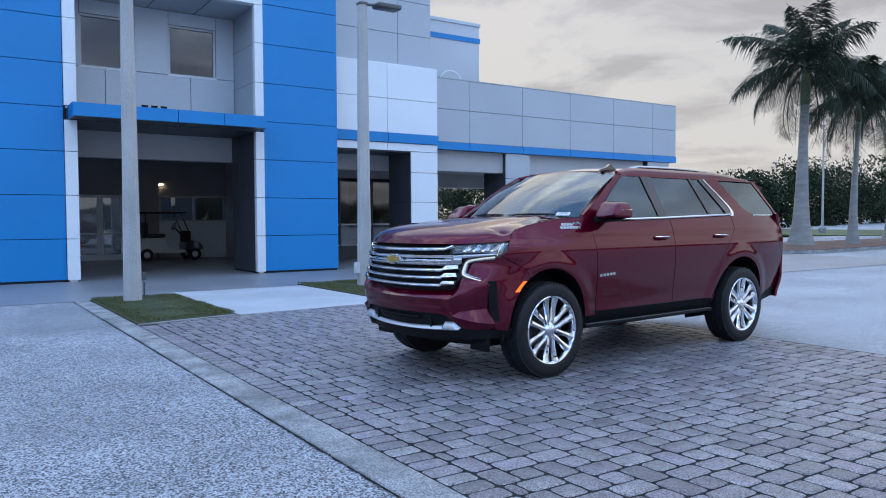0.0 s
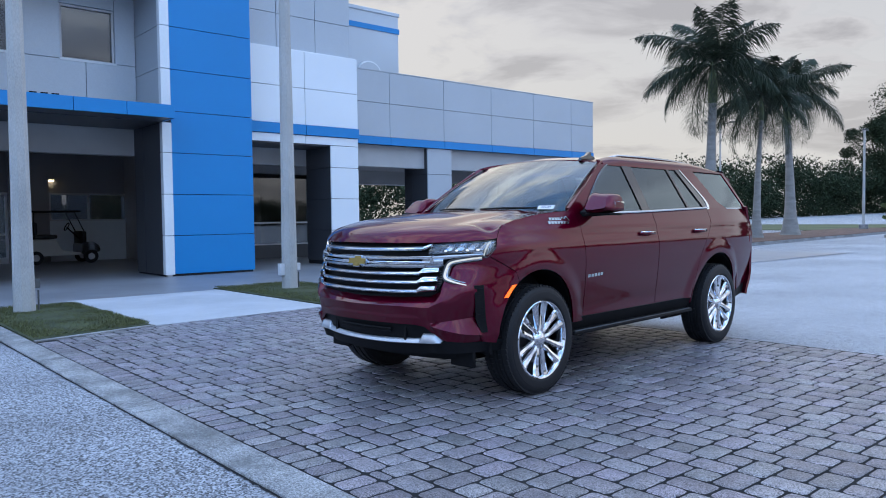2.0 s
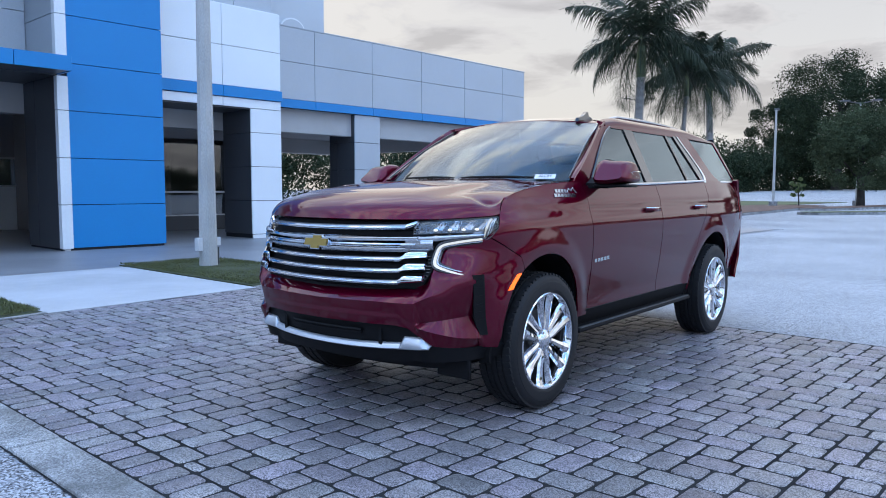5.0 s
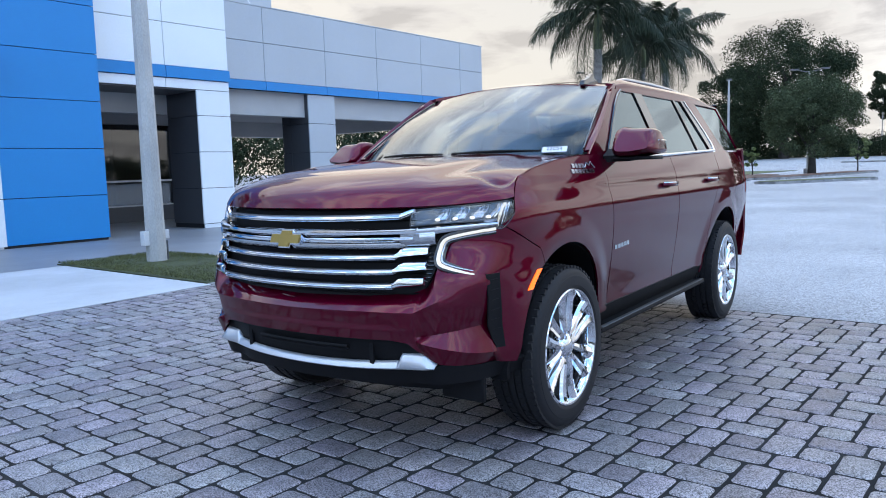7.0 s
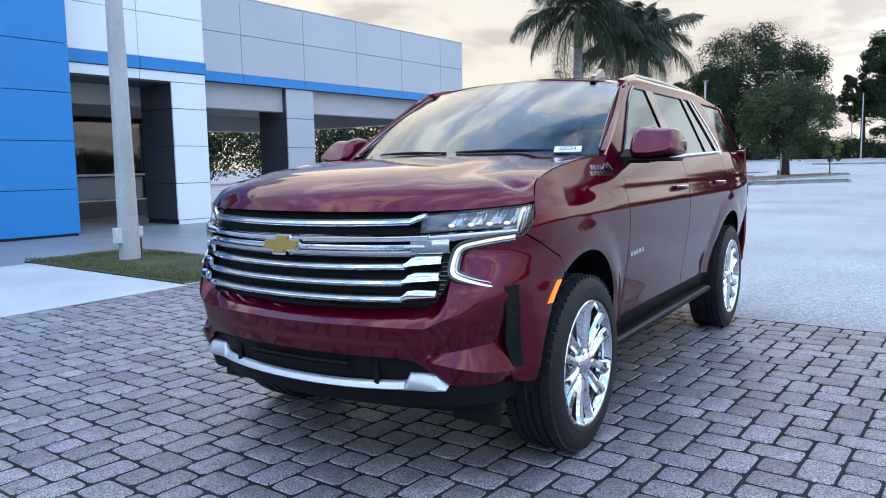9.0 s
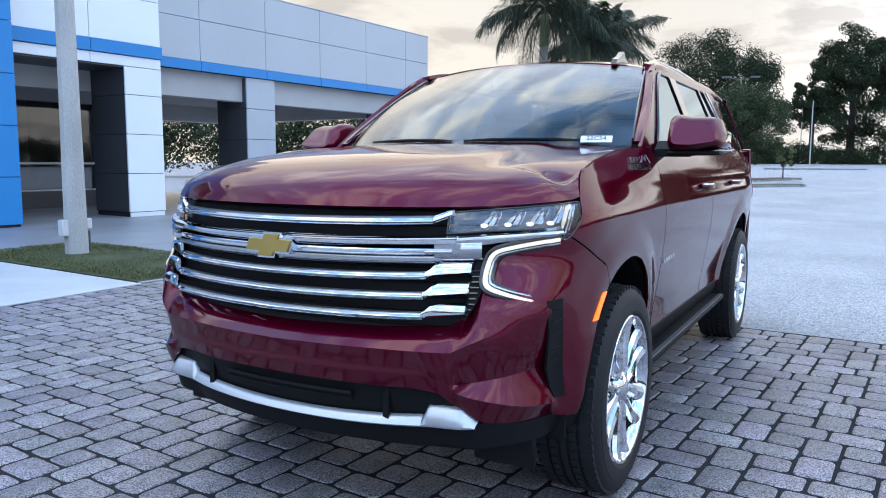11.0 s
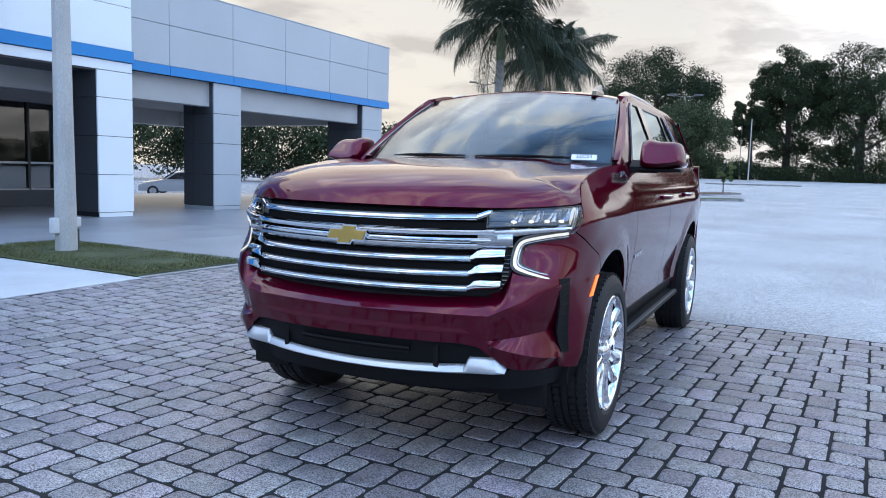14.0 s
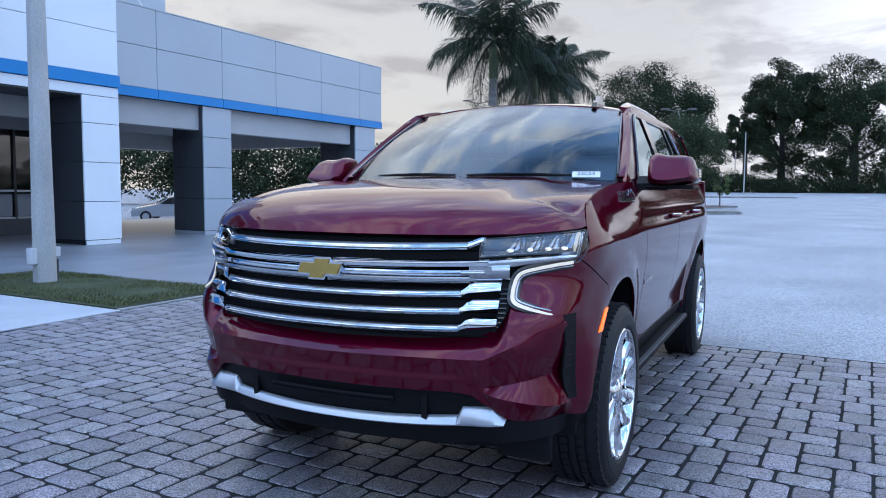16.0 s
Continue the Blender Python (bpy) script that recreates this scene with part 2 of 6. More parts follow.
M = {
    "asphalt": surface("old_asphalt", (0.24, 0.25, 0.27), 0.75, var=0.20, scale=0.6, fine=40, bump=0.9, dirt=0.65, dirt_colour=(0.10, 0.105, 0.115), speck=0.85, speck_scale=95, depth=0.010),
    # paler asphalt tone than the ground's
    "lot": surface("pale_lot_asphalt", (0.34, 0.345, 0.355), 0.8, var=0.14, scale=0.35, fine=40, bump=0.6, dirt=0.45, dirt_colour=(0.24, 0.25, 0.27), speck=0.55, speck_scale=110, depth=0.006),
    "bed": surface("joint_sand", (0.026, 0.026, 0.027), 0.95, spec=0.1, var=0.3, fine=200, bump=0.3),
    "paver": surface("tumbled_paver", (0.200, 0.186, 0.203), 0.45, var=0.14, scale=7, fine=170, bump=0.8, pieces=0.27, tint=(0.215, 0.192, 0.205), speck=0.85, speck_scale=230, depth=0.006, hue=0.05),
    "kerb": surface("worn_kerb_concrete", (0.27, 0.27, 0.27), 0.9, var=0.28, scale=3, fine=70, bump=0.7, dirt=0.95, dirt_colour=(0.10, 0.10, 0.095), speck=0.45, speck_scale=160, depth=0.006),
    "concrete": surface("pale_concrete", (0.44, 0.46, 0.49), 0.7, var=0.09, scale=0.9, fine=70, bump=0.2, dirt=0.6, dirt_colour=(0.29, 0.31, 0.33)),
    "apron": surface("apron_concrete", (0.23, 0.24, 0.26), 0.45, var=0.16, scale=0.6, fine=50, bump=0.1, dirt=0.75, dirt_colour=(0.12, 0.125, 0.14), rough_var=0.18),
    "soil": surface("turf_soil", (0.045, 0.056, 0.022), 0.95, var=0.35, scale=3, fine=40, bump=0.8, depth=0.02),
    "grass": surface("grass_blades", (0.052, 0.084, 0.024), 0.75, var=0.4, scale=0.9, fine=15, bump=0, pieces=0.35, tint=(0.090, 0.098, 0.030)),
    "mulch": surface("bark_mulch", (0.13, 0.075, 0.055), 0.95, var=0.3, scale=2, fine=40, bump=0.6, depth=0.03),
    "lawn": surface("far_lawn", (0.09, 0.105, 0.04), 0.95, var=0.25, scale=0.15, fine=6, bump=0.3),
    "blue": surface("blue_composite_panel", (0.001, 0.225, 0.56), 0.30, var=0.03, scale=0.5, fine=30, bump=0.02, rough_var=0.04, spec=0.5),
    "white": surface("white_composite_panel", (0.79, 0.84, 0.875), 0.35, var=0.025, scale=0.5, fine=30, bump=0.02, dirt=0.12, dirt_colour=(0.5, 0.5, 0.5)),
    "grey": surface("silver_grey_panel", (0.43, 0.485, 0.54), 0.33, metal=0.2, var=0.03, scale=0.4, fine=30, bump=0.02),
    "pale_grey": surface("pale_grey_panel", (0.54, 0.60, 0.655), 0.35, metal=0.1, var=0.03, scale=0.4, fine=30, bump=0.02),
    # dark grey tone for reveals, undersides, plinth and the piers' west faces
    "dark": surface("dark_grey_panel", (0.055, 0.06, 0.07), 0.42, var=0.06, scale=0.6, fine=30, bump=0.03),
    "joint": surface("panel_joint", (0.015, 0.016, 0.02), 0.8, bump=0),
    "stucco": surface("grey_stucco", (0.46, 0.46, 0.46), 0.85, var=0.06, scale=0.8, fine=120, bump=0.3, dirt=0.25, dirt_colour=(0.3, 0.3, 0.29)),
    "soffit": surface("soffit_plaster", (0.34, 0.34, 0.35), 0.85, var=0.06, scale=0.6, fine=60, bump=0.1),
    "frame": surface("white_aluminium_frame", (0.6, 0.61, 0.63), 0.4, var=0.04, bump=0.02),
    "bronze": surface("dark_window_frame", (0.03, 0.03, 0.033), 0.4, var=0.05, bump=0.02),
    "pole": surface("pole_concrete", (0.43, 0.43, 0.42), 0.85, var=0.12, scale=2.5, fine=80, bump=0.35, dirt=0.5, dirt_colour=(0.34, 0.34, 0.33), stretch=(1, 1, 0.35)),
    "steel": surface("grey_lamp_metal", (0.12, 0.125, 0.13), 0.45, metal=0.6, var=0.08, bump=0.03),
    "paint": surface("cherry_metallic_paint", (0.112, 0.0010, 0.0165), 0.38, metal=0.72, var=0.02, scale=2, fine=900, bump=0.0, coat=1.0, coat_rough=0.06, spec=0.0),
    "black": surface("black_plastic", (0.007, 0.007, 0.008), 0.55, var=0.1, fine=300, bump=0.08, spec=0.15),
    "lamp_back": surface("lamp_housing_grey", (0.10, 0.11, 0.125), 0.3, metal=0.5, var=0.1, bump=0),
    "void": surface("flat_black", (0.004, 0.004, 0.005), 0.9, spec=0.02, var=0.1, bump=0),
    "gloss_black": surface("gloss_black_trim", (0.008, 0.008, 0.009), 0.12, var=0.05, bump=0, coat=0.6),
    "chrome": surface("bright_chrome", (0.75, 0.77, 0.80), 0.07, metal=1.0, var=0.02, bump=0, rough_var=0.03),
    "satin": surface("satin_chrome", (0.52, 0.53, 0.55), 0.2, metal=1.0, var=0.03, bump=0, rough_var=0.03),
    "dull": surface("dull_grille_metal", (0.30, 0.31, 0.33), 0.32, metal=1.0, var=0.04, bump=0),
    "lip": surface("silver_bumper_lip", (0.55, 0.57, 0.60), 0.33, metal=0.7, var=0.02, bump=0),
    "gold": surface("gold_emblem", (0.62, 0.42, 0.13), 0.3, metal=0.9, var=0.06, fine=200, bump=0.1),
    "rubber": surface("tyre_rubber", (0.014, 0.014, 0.0155), 0.6, var=0.15, fine=120, bump=0.1, spec=0.3),
    "steel_dark": surface("brake_iron", (0.10, 0.10, 0.105), 0.4, metal=0.9, var=0.1, bump=0.05),
    "seat": surface("dark_leather", (0.022, 0.021, 0.022), 0.5, var=0.1, fine=120, bump=0.15),
    "tag": surface("white_card", (0.8, 0.82, 0.85), 0.6, var=0.03, bump=0.02),
    "ink": surface("dark_ink", (0.02, 0.03, 0.08), 0.7, bump=0),
    "bark": surface("palm_trunk", (0.27, 0.26, 0.245), 0.9, var=0.16, scale=1.6, fine=30, bump=0.6, stretch=(1, 1, 3.5), depth=0.02),
    "shaft": surface("green_crownshaft", (0.11, 0.14, 0.06), 0.5, var=0.12, scale=2, fine=40, bump=0.1),
    "frond": surface("palm_leaflet", (0.040, 0.055, 0.034), 0.6, var=0.2, spec=0.25, scale=1, fine=12, bump=0, pieces=0.3),
    "oak_bark": surface("oak_bark", (0.035, 0.031, 0.027), 0.95, var=0.25, scale=3, fine=30, bump=0.8, depth=0.03),
    # oak leaf tones raised so that the colour carries some haze
    "leaf": surface("oak_leaves", (0.034, 0.048, 0.026), 0.85, spec=0.1, var=0.3, scale=0.25, fine=3, bump=0, pieces=0.35),
    "leaf_mid": surface("grey_green_oak_leaves", (0.062, 0.082, 0.045), 0.85, spec=0.1, var=0.3, scale=0.4, fine=4, bump=0, pieces=0.3),
    "leaf_light": surface("young_leaves", (0.10, 0.14, 0.04), 0.6, var=0.25, scale=0.5, fine=4, bump=0, pieces=0.3),
    "wall": surface("white_wall_paint", (0.55, 0.55, 0.56), 0.8, var=0.05, scale=1, fine=60, bump=0.08),
    "ceiling": surface("ceiling_tile", (0.40, 0.40, 0.40), 0.9, var=0.05, bump=0.05),
    "cart": surface("cream_cart_body", (0.55, 0.54, 0.50), 0.35, var=0.04, bump=0.02, coat=0.4),
    "silver": surface("silver_car_paint", (0.42, 0.44, 0.47), 0.3, metal=0.6, var=0.02, bump=0, coat=1.0),
    "red": surface("red_car_paint", (0.35, 0.02, 0.03), 0.35, var=0.03, bump=0, coat=1.0),
    "white_car": surface("white_car_paint", (0.75, 0.76, 0.78), 0.35, var=0.03, bump=0, coat=1.0),
    "orange": surface("orange_plastic", (0.55, 0.13, 0.03), 0.5, var=0.1, bump=0.02),
    "bird": surface("dark_metal_vent", (0.03, 0.03, 0.035), 0.7, bump=0.05),
    "windshield": glass("windshield_glass", (0.70, 0.74, 0.72), 0.06),
    "tinted": glass("tinted_side_glass", (0.22, 0.25, 0.28), 0.13, shine=(0.82, 0.95, 1.0)),
    "clear": glass("clear_lens", (0.9, 0.92, 0.94)),
    "shop_glass": glass("shop_window_glass", (0.55, 0.57, 0.58), 0.10),
    "mirror_glass": glass("reflecting_pane", (0.40, 0.42, 0.44), 0.13),
    "lamp_on": glowing("lit_led", (1.0, 0.97, 0.92), 0.8),
    "drl": glowing("lit_light_guide", (1.0, 0.96, 0.86), 0.5, (0.42, 0.42, 0.40)),
    "amber": glowing("lit_amber_lens", (1.0, 0.11, 0.008), 1.6, (0.8, 0.2, 0.02)),
    "tail": surface("red_tail_lens", (0.25, 0.01, 0.01), 0.15, var=0.05, bump=0, coat=1.0),
    "dim_lamp": glowing("dim_warm_panel", (1.0, 0.55, 0.30), 0.45),
    "brown": surface("brown_room_paint", (0.085, 0.06, 0.05), 0.7, var=0.08, bump=0.05),
    "warm_lamp": glowing("lit_warm_downlight", (1.0, 0.78, 0.5), 6.0),
}

paint_node = M["paint"].node_tree.nodes["Principled BSDF"]
paint_node.inputs["Coat IOR"].default_value = 1.43
paint_node.inputs["Specular Tint"].default_value = (0.30, 0.02, 0.05, 1)


# ---- mesh helpers ----
def finish(ob, angle=40):
    me = ob.data
    me.polygons.foreach_set("use_smooth", [True] * len(me.polygons))
    me.set_sharp_from_angle(angle=radians(angle))
    return ob


def part(name, bm, material, parent=None, label="", m=None, angle=40):
    """Links a bmesh as one mesh object, under a thing or a part."""
    bmesh.ops.recalc_face_normals(bm, faces=bm.faces)
    me = bpy.data.meshes.new(name)
    bm.to_mesh(me)
    bm.free()
    me.materials.append(M[material] if isinstance(material, str) else material)
    ob = new(name, me)
    finish(ob, angle)
    if parent is not None:
        ob.parent = parent
    if m is not None:
        ob.matrix_basis = m
    if label:
        ob["label"] = label
    return ob


def raw(name, verts, faces, material, parent=None, label="", smooth=True, angle=40):
    me = bpy.data.meshes.new(name)
    me.from_pydata([tuple(v) for v in verts], [], faces)
    me.update()
    me.materials.append(M[material])
    ob = new(name, me)
    if smooth:
        finish(ob, angle)
    if parent is not None:
        ob.parent = parent
    if label:
        ob["label"] = label
    return ob


def empty(name, m=None, **tags):
    ob = new(name)
    ob.empty_display_size = 0.1
    if m is not None:
        ob.matrix_basis = m
    return tagged(ob, **tags)


def box(bm, x0, x1, y0, y1, z0, z1, bevel=0.0, seg=1):
    v = bmesh.ops.create_cube(bm, size=1.0)["verts"]
    bmesh.ops.scale(bm, vec=(x1 - x0, y1 - y0, z1 - z0), verts=v)
    bmesh.ops.translate(bm, vec=((x0 + x1) / 2, (y0 + y1) / 2, (z0 + z1) / 2), verts=v)
    if bevel:
        e = list({e for q in v for e in q.link_edges})
        bmesh.ops.bevel(bm, geom=e, offset=bevel, segments=seg, affect="EDGES", profile=0.5)


def boxm(x0, x1, y0, y1, z0, z1, bevel=0.0, seg=1):
    bm = bmesh.new()
    box(bm, x0, x1, y0, y1, z0, z1, bevel, seg)
    return bm


def slab_grid(bm, P, thick, flip=False):
    """A closed slab over a grid of points (rows, columns, 3), thickened against its normals."""
    P = np.asarray(P, float)
    a, b = np.gradient(P, axis=0), np.gradient(P, axis=1)
    n = np.cross(a, b)
    n /= np.maximum(np.linalg.norm(n, axis=2, keepdims=True), 1e-9)
    if flip:
        n = -n
    Q = P - n * thick
    r, c = P.shape[:2]
    top = [[bm.verts.new(p) for p in row] for row in P]
    low = [[bm.verts.new(p) for p in row] for row in Q]
    f = bm.faces.new
    for i in range(r - 1):
        for j in range(c - 1):
            f((top[i][j], top[i][j + 1], top[i + 1][j + 1], top[i + 1][j]))
            f((low[i][j], low[i + 1][j], low[i + 1][j + 1], low[i][j + 1]))
    for i in range(r - 1):
        f((top[i][0], top[i + 1][0], low[i + 1][0], low[i][0]))
        f((top[i][c - 1], low[i][c - 1], low[i + 1][c - 1], top[i + 1][c - 1]))
    for j in range(c - 1):
        f((top[0][j], low[0][j], low[0][j + 1], top[0][j + 1]))
        f((top[r - 1][j], top[r - 1][j + 1], low[r - 1][j + 1], low[r - 1][j]))


def gridm(P, thick, flip=False):
    bm = bmesh.new()
    slab_grid(bm, P, thick, flip)
    return bm


def tube(bm, pts, r, sides=8, cap=True):
    """A tube of radius r (a number, or one for each point) along points."""
    pts = [Vector(p) for p in pts]
    rs = r if hasattr(r, "__len__") else [r] * len(pts)
    rings = []
    for i, p in enumerate(pts):
        d = (pts[min(i + 1, len(pts) - 1)] - pts[max(i - 1, 0)]).normalized()
        up = Vector((0, 0, 1)) if abs(d.z) < 0.9 else Vector((1, 0, 0))
        u = d.cross(up).normalized()
        w = d.cross(u)
        rings.append([bm.verts.new(p + rs[i] * (math.cos(2 * math.pi * k / sides) * u + math.sin(2 * math.pi * k / sides) * w)) for k in range(sides)])
    for a, b in zip(rings, rings[1:]):
        for k in range(sides):
            bm.faces.new((a[k], a[(k + 1) % sides], b[(k + 1) % sides], b[k]))
    if cap:
        bm.faces.new(rings[0])
        bm.faces.new(rings[-1][::-1])


def tubem(pts, r, sides=8):
    bm = bmesh.new()
    tube(bm, pts, r, sides)
    return bm


def lathe(bm, prof, sides=48, axis="y", closed=False):
    """A profile of (radius, along) turned round an axis."""
    rings = []
    for k in range(sides):
        a = 2 * math.pi * k / sides
        c, s = math.cos(a), math.sin(a)
        rings.append([bm.verts.new((r * c, h, r * s) if axis == "y" else (r * c, r * s, h)) for r, h in prof])
    n = len(prof)
    for k in range(sides):
        a, b = rings[k], rings[(k + 1) % sides]
        for i in range(n if closed else n - 1):
            j = (i + 1) % n
            bm.faces.new((a[i], b[i], b[j], a[j]))


def prism(bm, outline, z0, z1, axis="z"):
    """An outline of (a, b) pairs pushed from z0 to z1 along an axis."""
    def at(a, b, h):
        return {"z": (a, b, h), "y": (a, h, b), "x": (h, a, b)}[axis]
    lo = [bm.verts.new(at(a, b, z0)) for a, b in outline]
    hi = [bm.verts.new(at(a, b, z1)) for a, b in outline]
    n = len(outline)
    bm.faces.new(lo[::-1])
    bm.faces.new(hi)
    for i in range(n):
        bm.faces.new((lo[i], lo[(i + 1) % n], hi[(i + 1) % n], hi[i]))


def interp(x, table):
    return float(np.interp(x, [a for a, _ in table], [b for _, b in table]))


def lerp(a, b, t):
    return a + (b - a) * t


def smooth(t):
    t = min(1.0, max(0.0, t))
    return t * t * (3 - 2 * t)

# ---- ground ----
def ground_z(x, y):
    """Level round the car, falling a little behind the building."""
    return -0.55 * smooth((y - 31) / 9) * smooth((x + 5) / 10)


xs = sorted({-900, -400, -150, -60, -20, *range(-10, 60, 5), 60, 80, 110, 160, 250, 420, 900, 1500})
ys = sorted({-900, -400, -150, -60, -20, 0, 10, 20, *range(28, 44, 2), 50, 70, 110, 160, 250, 420, 900, 1500})
verts = [(x, y, ground_z(x, y)) for y in ys for x in xs]
faces = [(j * len(xs) + i, j * len(xs) + i + 1, (j + 1) * len(xs) + i + 1, (j + 1) * len(xs) + i) for j in range(len(ys) - 1) for i in range(len(xs) - 1)]
ground = raw("ground", verts, faces, "asphalt")
tagged(ground, "pale worn asphalt of the car park with light stones showing", "ground", kind="structure")

lot = part("car_park", boxm(7.812, 90, -60, 10.55, -0.05, 0.008), "lot")
tagged(lot, "pale asphalt car park beside the pavers", "car park", kind="structure")
lot = part("car_park_north", boxm(27.0, 90, 10.551, 24.4, -0.05, 0.008), "lot")
tagged(lot, "pale asphalt car park beyond the porch", "car park", kind="structure")
far_lot = raw("car_park_far", [(90, -100, 0.008), (170, -100, 1.5), (170, 60, 1.5), (90, 60, 0.008), (90, -100, -0.6), (170, -100, -0.6), (170, 60, -0.6), (90, 60, -0.6)],
              [(0, 1, 2, 3), (7, 6, 5, 4), (0, 4, 5, 1), (1, 5, 6, 2), (2, 6, 7, 3), (3, 7, 4, 0)], "lot", smooth=False)
tagged(far_lot, "pale asphalt car park rising gently to the far trees", "car park", kind="structure")
KX0, KX1, PX1, PY0, PY1 = 1.87, 2.13, 7.78, -3.5, 10.57

def court_end(x):
    """Far edge of the pavers, a little askew."""
    return interp(x, ((2.1, 10.16), (3.6, 10.50), (4.67, 10.57), (6.47, 10.70), (7.8, 10.76)))


pavement = part("pavement", boxm(KX1, PX1 + 0.03, PY0, PY1 + 0.15, -0.05, 0.0115), "bed")
tagged(pavement, "court of tumbled grey-mauve concrete pavers with dark joints", "pavement", kind="structure")

kerb = empty("kerb", label="flush weathered concrete edging beside the pavers", category="kerb", kind="structure")
y = PY0
while y < 14.0:
    y1 = min(y + 2.43, 14.06)
    part("kerb_stone", boxm(KX0 + random.uniform(-0.006, 0.006), KX1 - 0.004, y, y1 - 0.012, -0.06, 0.020 + random.uniform(-0.004, 0.004), 0.012, 2), "kerb", kerb)
    y = y1
# open, dirt-filled crack between the edging and the asphalt
v, f, y, rnd = [], [], PY0, random.Random(8)
while y < 14.06:
    w = 0.003 + 0.010 * rnd.random() ** 2
    x = KX0 - 0.004 + rnd.uniform(-0.004, 0.004)
    v += [(x - w, y, 0.005), (x + 0.008, y, 0.006)]
    if len(v) > 2:
        k = len(v) - 4
        f.append((k, k + 1, k + 3, k + 2))
    y += 0.045
raw("crack", v, f, "bed", kerb, "dark dirt-filled crack")


def lot_crack(points, seed):
    """A thin wandering crack over the car park."""
    rnd = random.Random(seed)
    v, f = [], []
    for (x0, y0), (x1, y1) in zip(points, points[1:]):
        n = max(4, int(math.hypot(x1 - x0, y1 - y0) / 0.12))
        for i in range(n):
            u = i / n
            w = 0.006 + 0.012 * rnd.random() ** 2
            x, y = lerp(x0, x1, u) + rnd.uniform(-0.02, 0.02), lerp(y0, y1, u) + rnd.uniform(-0.03, 0.03)
            v += [(x, y - w, 0.0125), (x, y + w, 0.0125)]
            if len(v) > 2:
                k = len(v) - 4
                f.append((k, k + 2, k + 3, k + 1))
    raw("crack", v, f, "bed", lot, "dark wandering crack")


lot_crack([(9.73, 4.58), (9.78, 3.94)], 3)
lot_crack([(20.48, 10.52), (20.43, 9.18)], 4)
far_kerb = empty("far_kerb", label="thin concrete edging between the pavers and the lawns", category="kerb", kind="structure")
for x0, x1 in ((KX1 + 0.01, 3.60), (6.34, 8.4)):
    bm = bmesh.new()
    prism(bm, [(x0, court_end(x0) + 0.005), (x1, court_end(x1) + 0.005), (x1, court_end(x1) + 0.10), (x0, court_end(x0) + 0.10)], -0.06, 0.026)
    part("kerb_stone", bm, "kerb", far_kerb)
bm = bmesh.new()
prism(bm, [(3.6, court_end(3.6) + 0.006), (4.67, court_end(4.67) + 0.006), (6.32, court_end(6.32) + 0.006), (6.32, 14.6), (3.6, 14.6)], -0.05, 0.020)
path = part("concrete_path", bm, "concrete")
tagged(path, "pale smooth concrete walkway slab between two lawns", "walkway", kind="structure")
apron = part("apron", boxm(-25, 27.0, 14.06, 31.0, -0.05, 0.012), "apron")
tagged(apron, "damp grey concrete apron in front of the building and under it", "apron", kind="structure")
side_apron = part("side_apron", boxm(8.2, 27.0, PY1 + 0.30, 14.055, -0.05, 0.011), "apron")
tagged(side_apron, "damp grey concrete drive beside the lawn", "apron", kind="structure")


def lawn(name, x0, x1, y1, count, seed):
    rnd = random.Random(seed)
    bm = bmesh.new()
    n = 14
    P = [[(lerp(x0, x1, i / n), lerp(court_end(lerp(x0, x1, i / n)) + 0.1, y1, j / n), 0.03 + 0.035 * math.sin(math.pi * i / n) ** 0.5 * math.sin(math.pi * j / n) ** 0.5 + rnd.uniform(-0.004, 0.004)) for j in range(n + 1)] for i in range(n + 1)]
    slab_grid(bm, P, 0.06)
    ob = part(name, bm, "soil")
    v, f = [], []
    for _ in range(count):
        x = rnd.uniform(x0 + 0.01, x1 - 0.01)
        y = rnd.uniform(court_end(x) + 0.11, y1 - 0.01)
        patch = noise.noise(Vector((x * 1.7, y * 1.7, 3.0)))
        h, a, w = rnd.uniform(0.014, 0.036) * (1 + 0.7 * patch), rnd.uniform(0, 6.28), rnd.uniform(0.003, 0.006)
        lean = rnd.uniform(0.005, 0.035)
        z = 0.045
        dx, dy = math.cos(a), math.sin(a)
        k = len(v)
        v += [(x - dy * w, y + dx * w, z), (x + dy * w, y - dx * w, z), (x + dx * lean, y + dy * lean, z + h)]
        f.append((k, k + 1, k + 2))
    g = raw("grass", v, f, "grass", ob, smooth=False)
    g["kind"] = "stuff"
    return ob


tagged(lawn("lawn_west", KX1 + 0.005, 3.58, 14.04, 22000, 5), "short patchy green lawn round a lamp post", "lawn", kind="structure")
tagged(lawn("lawn_east", 6.34, 8.18, 14.9, 26000, 6), "short patchy green lawn round a lamp post", "lawn", kind="structure")


# ---- building ----
def cladding(parent, xs, zs, y, material, thick=0.045, gap=0.014, name="panel"):
    """Flat panels with open joints in front of a wall: their faces stand at y."""
    for x0, x1 in zip(xs, xs[1:]):
        for z0, z1 in zip(zs, zs[1:]):
            part(name, boxm(x0 + gap / 2, x1 - gap / 2, y, y + thick, z0 + gap / 2, z1 - gap / 2, 0.003), material, parent)


def side_cladding(parent, ys, zs, x, material, thick=0.04, gap=0.014, name="panel", into=1):
    for y0, y1 in zip(ys, ys[1:]):
        for z0, z1 in zip(zs, zs[1:]):
            part(name, boxm(min(x, x + into * thick), max(x, x + into * thick), y0 + gap / 2, y1 - gap / 2, z0 + gap / 2, z1 - gap / 2, 0.003), material, parent)


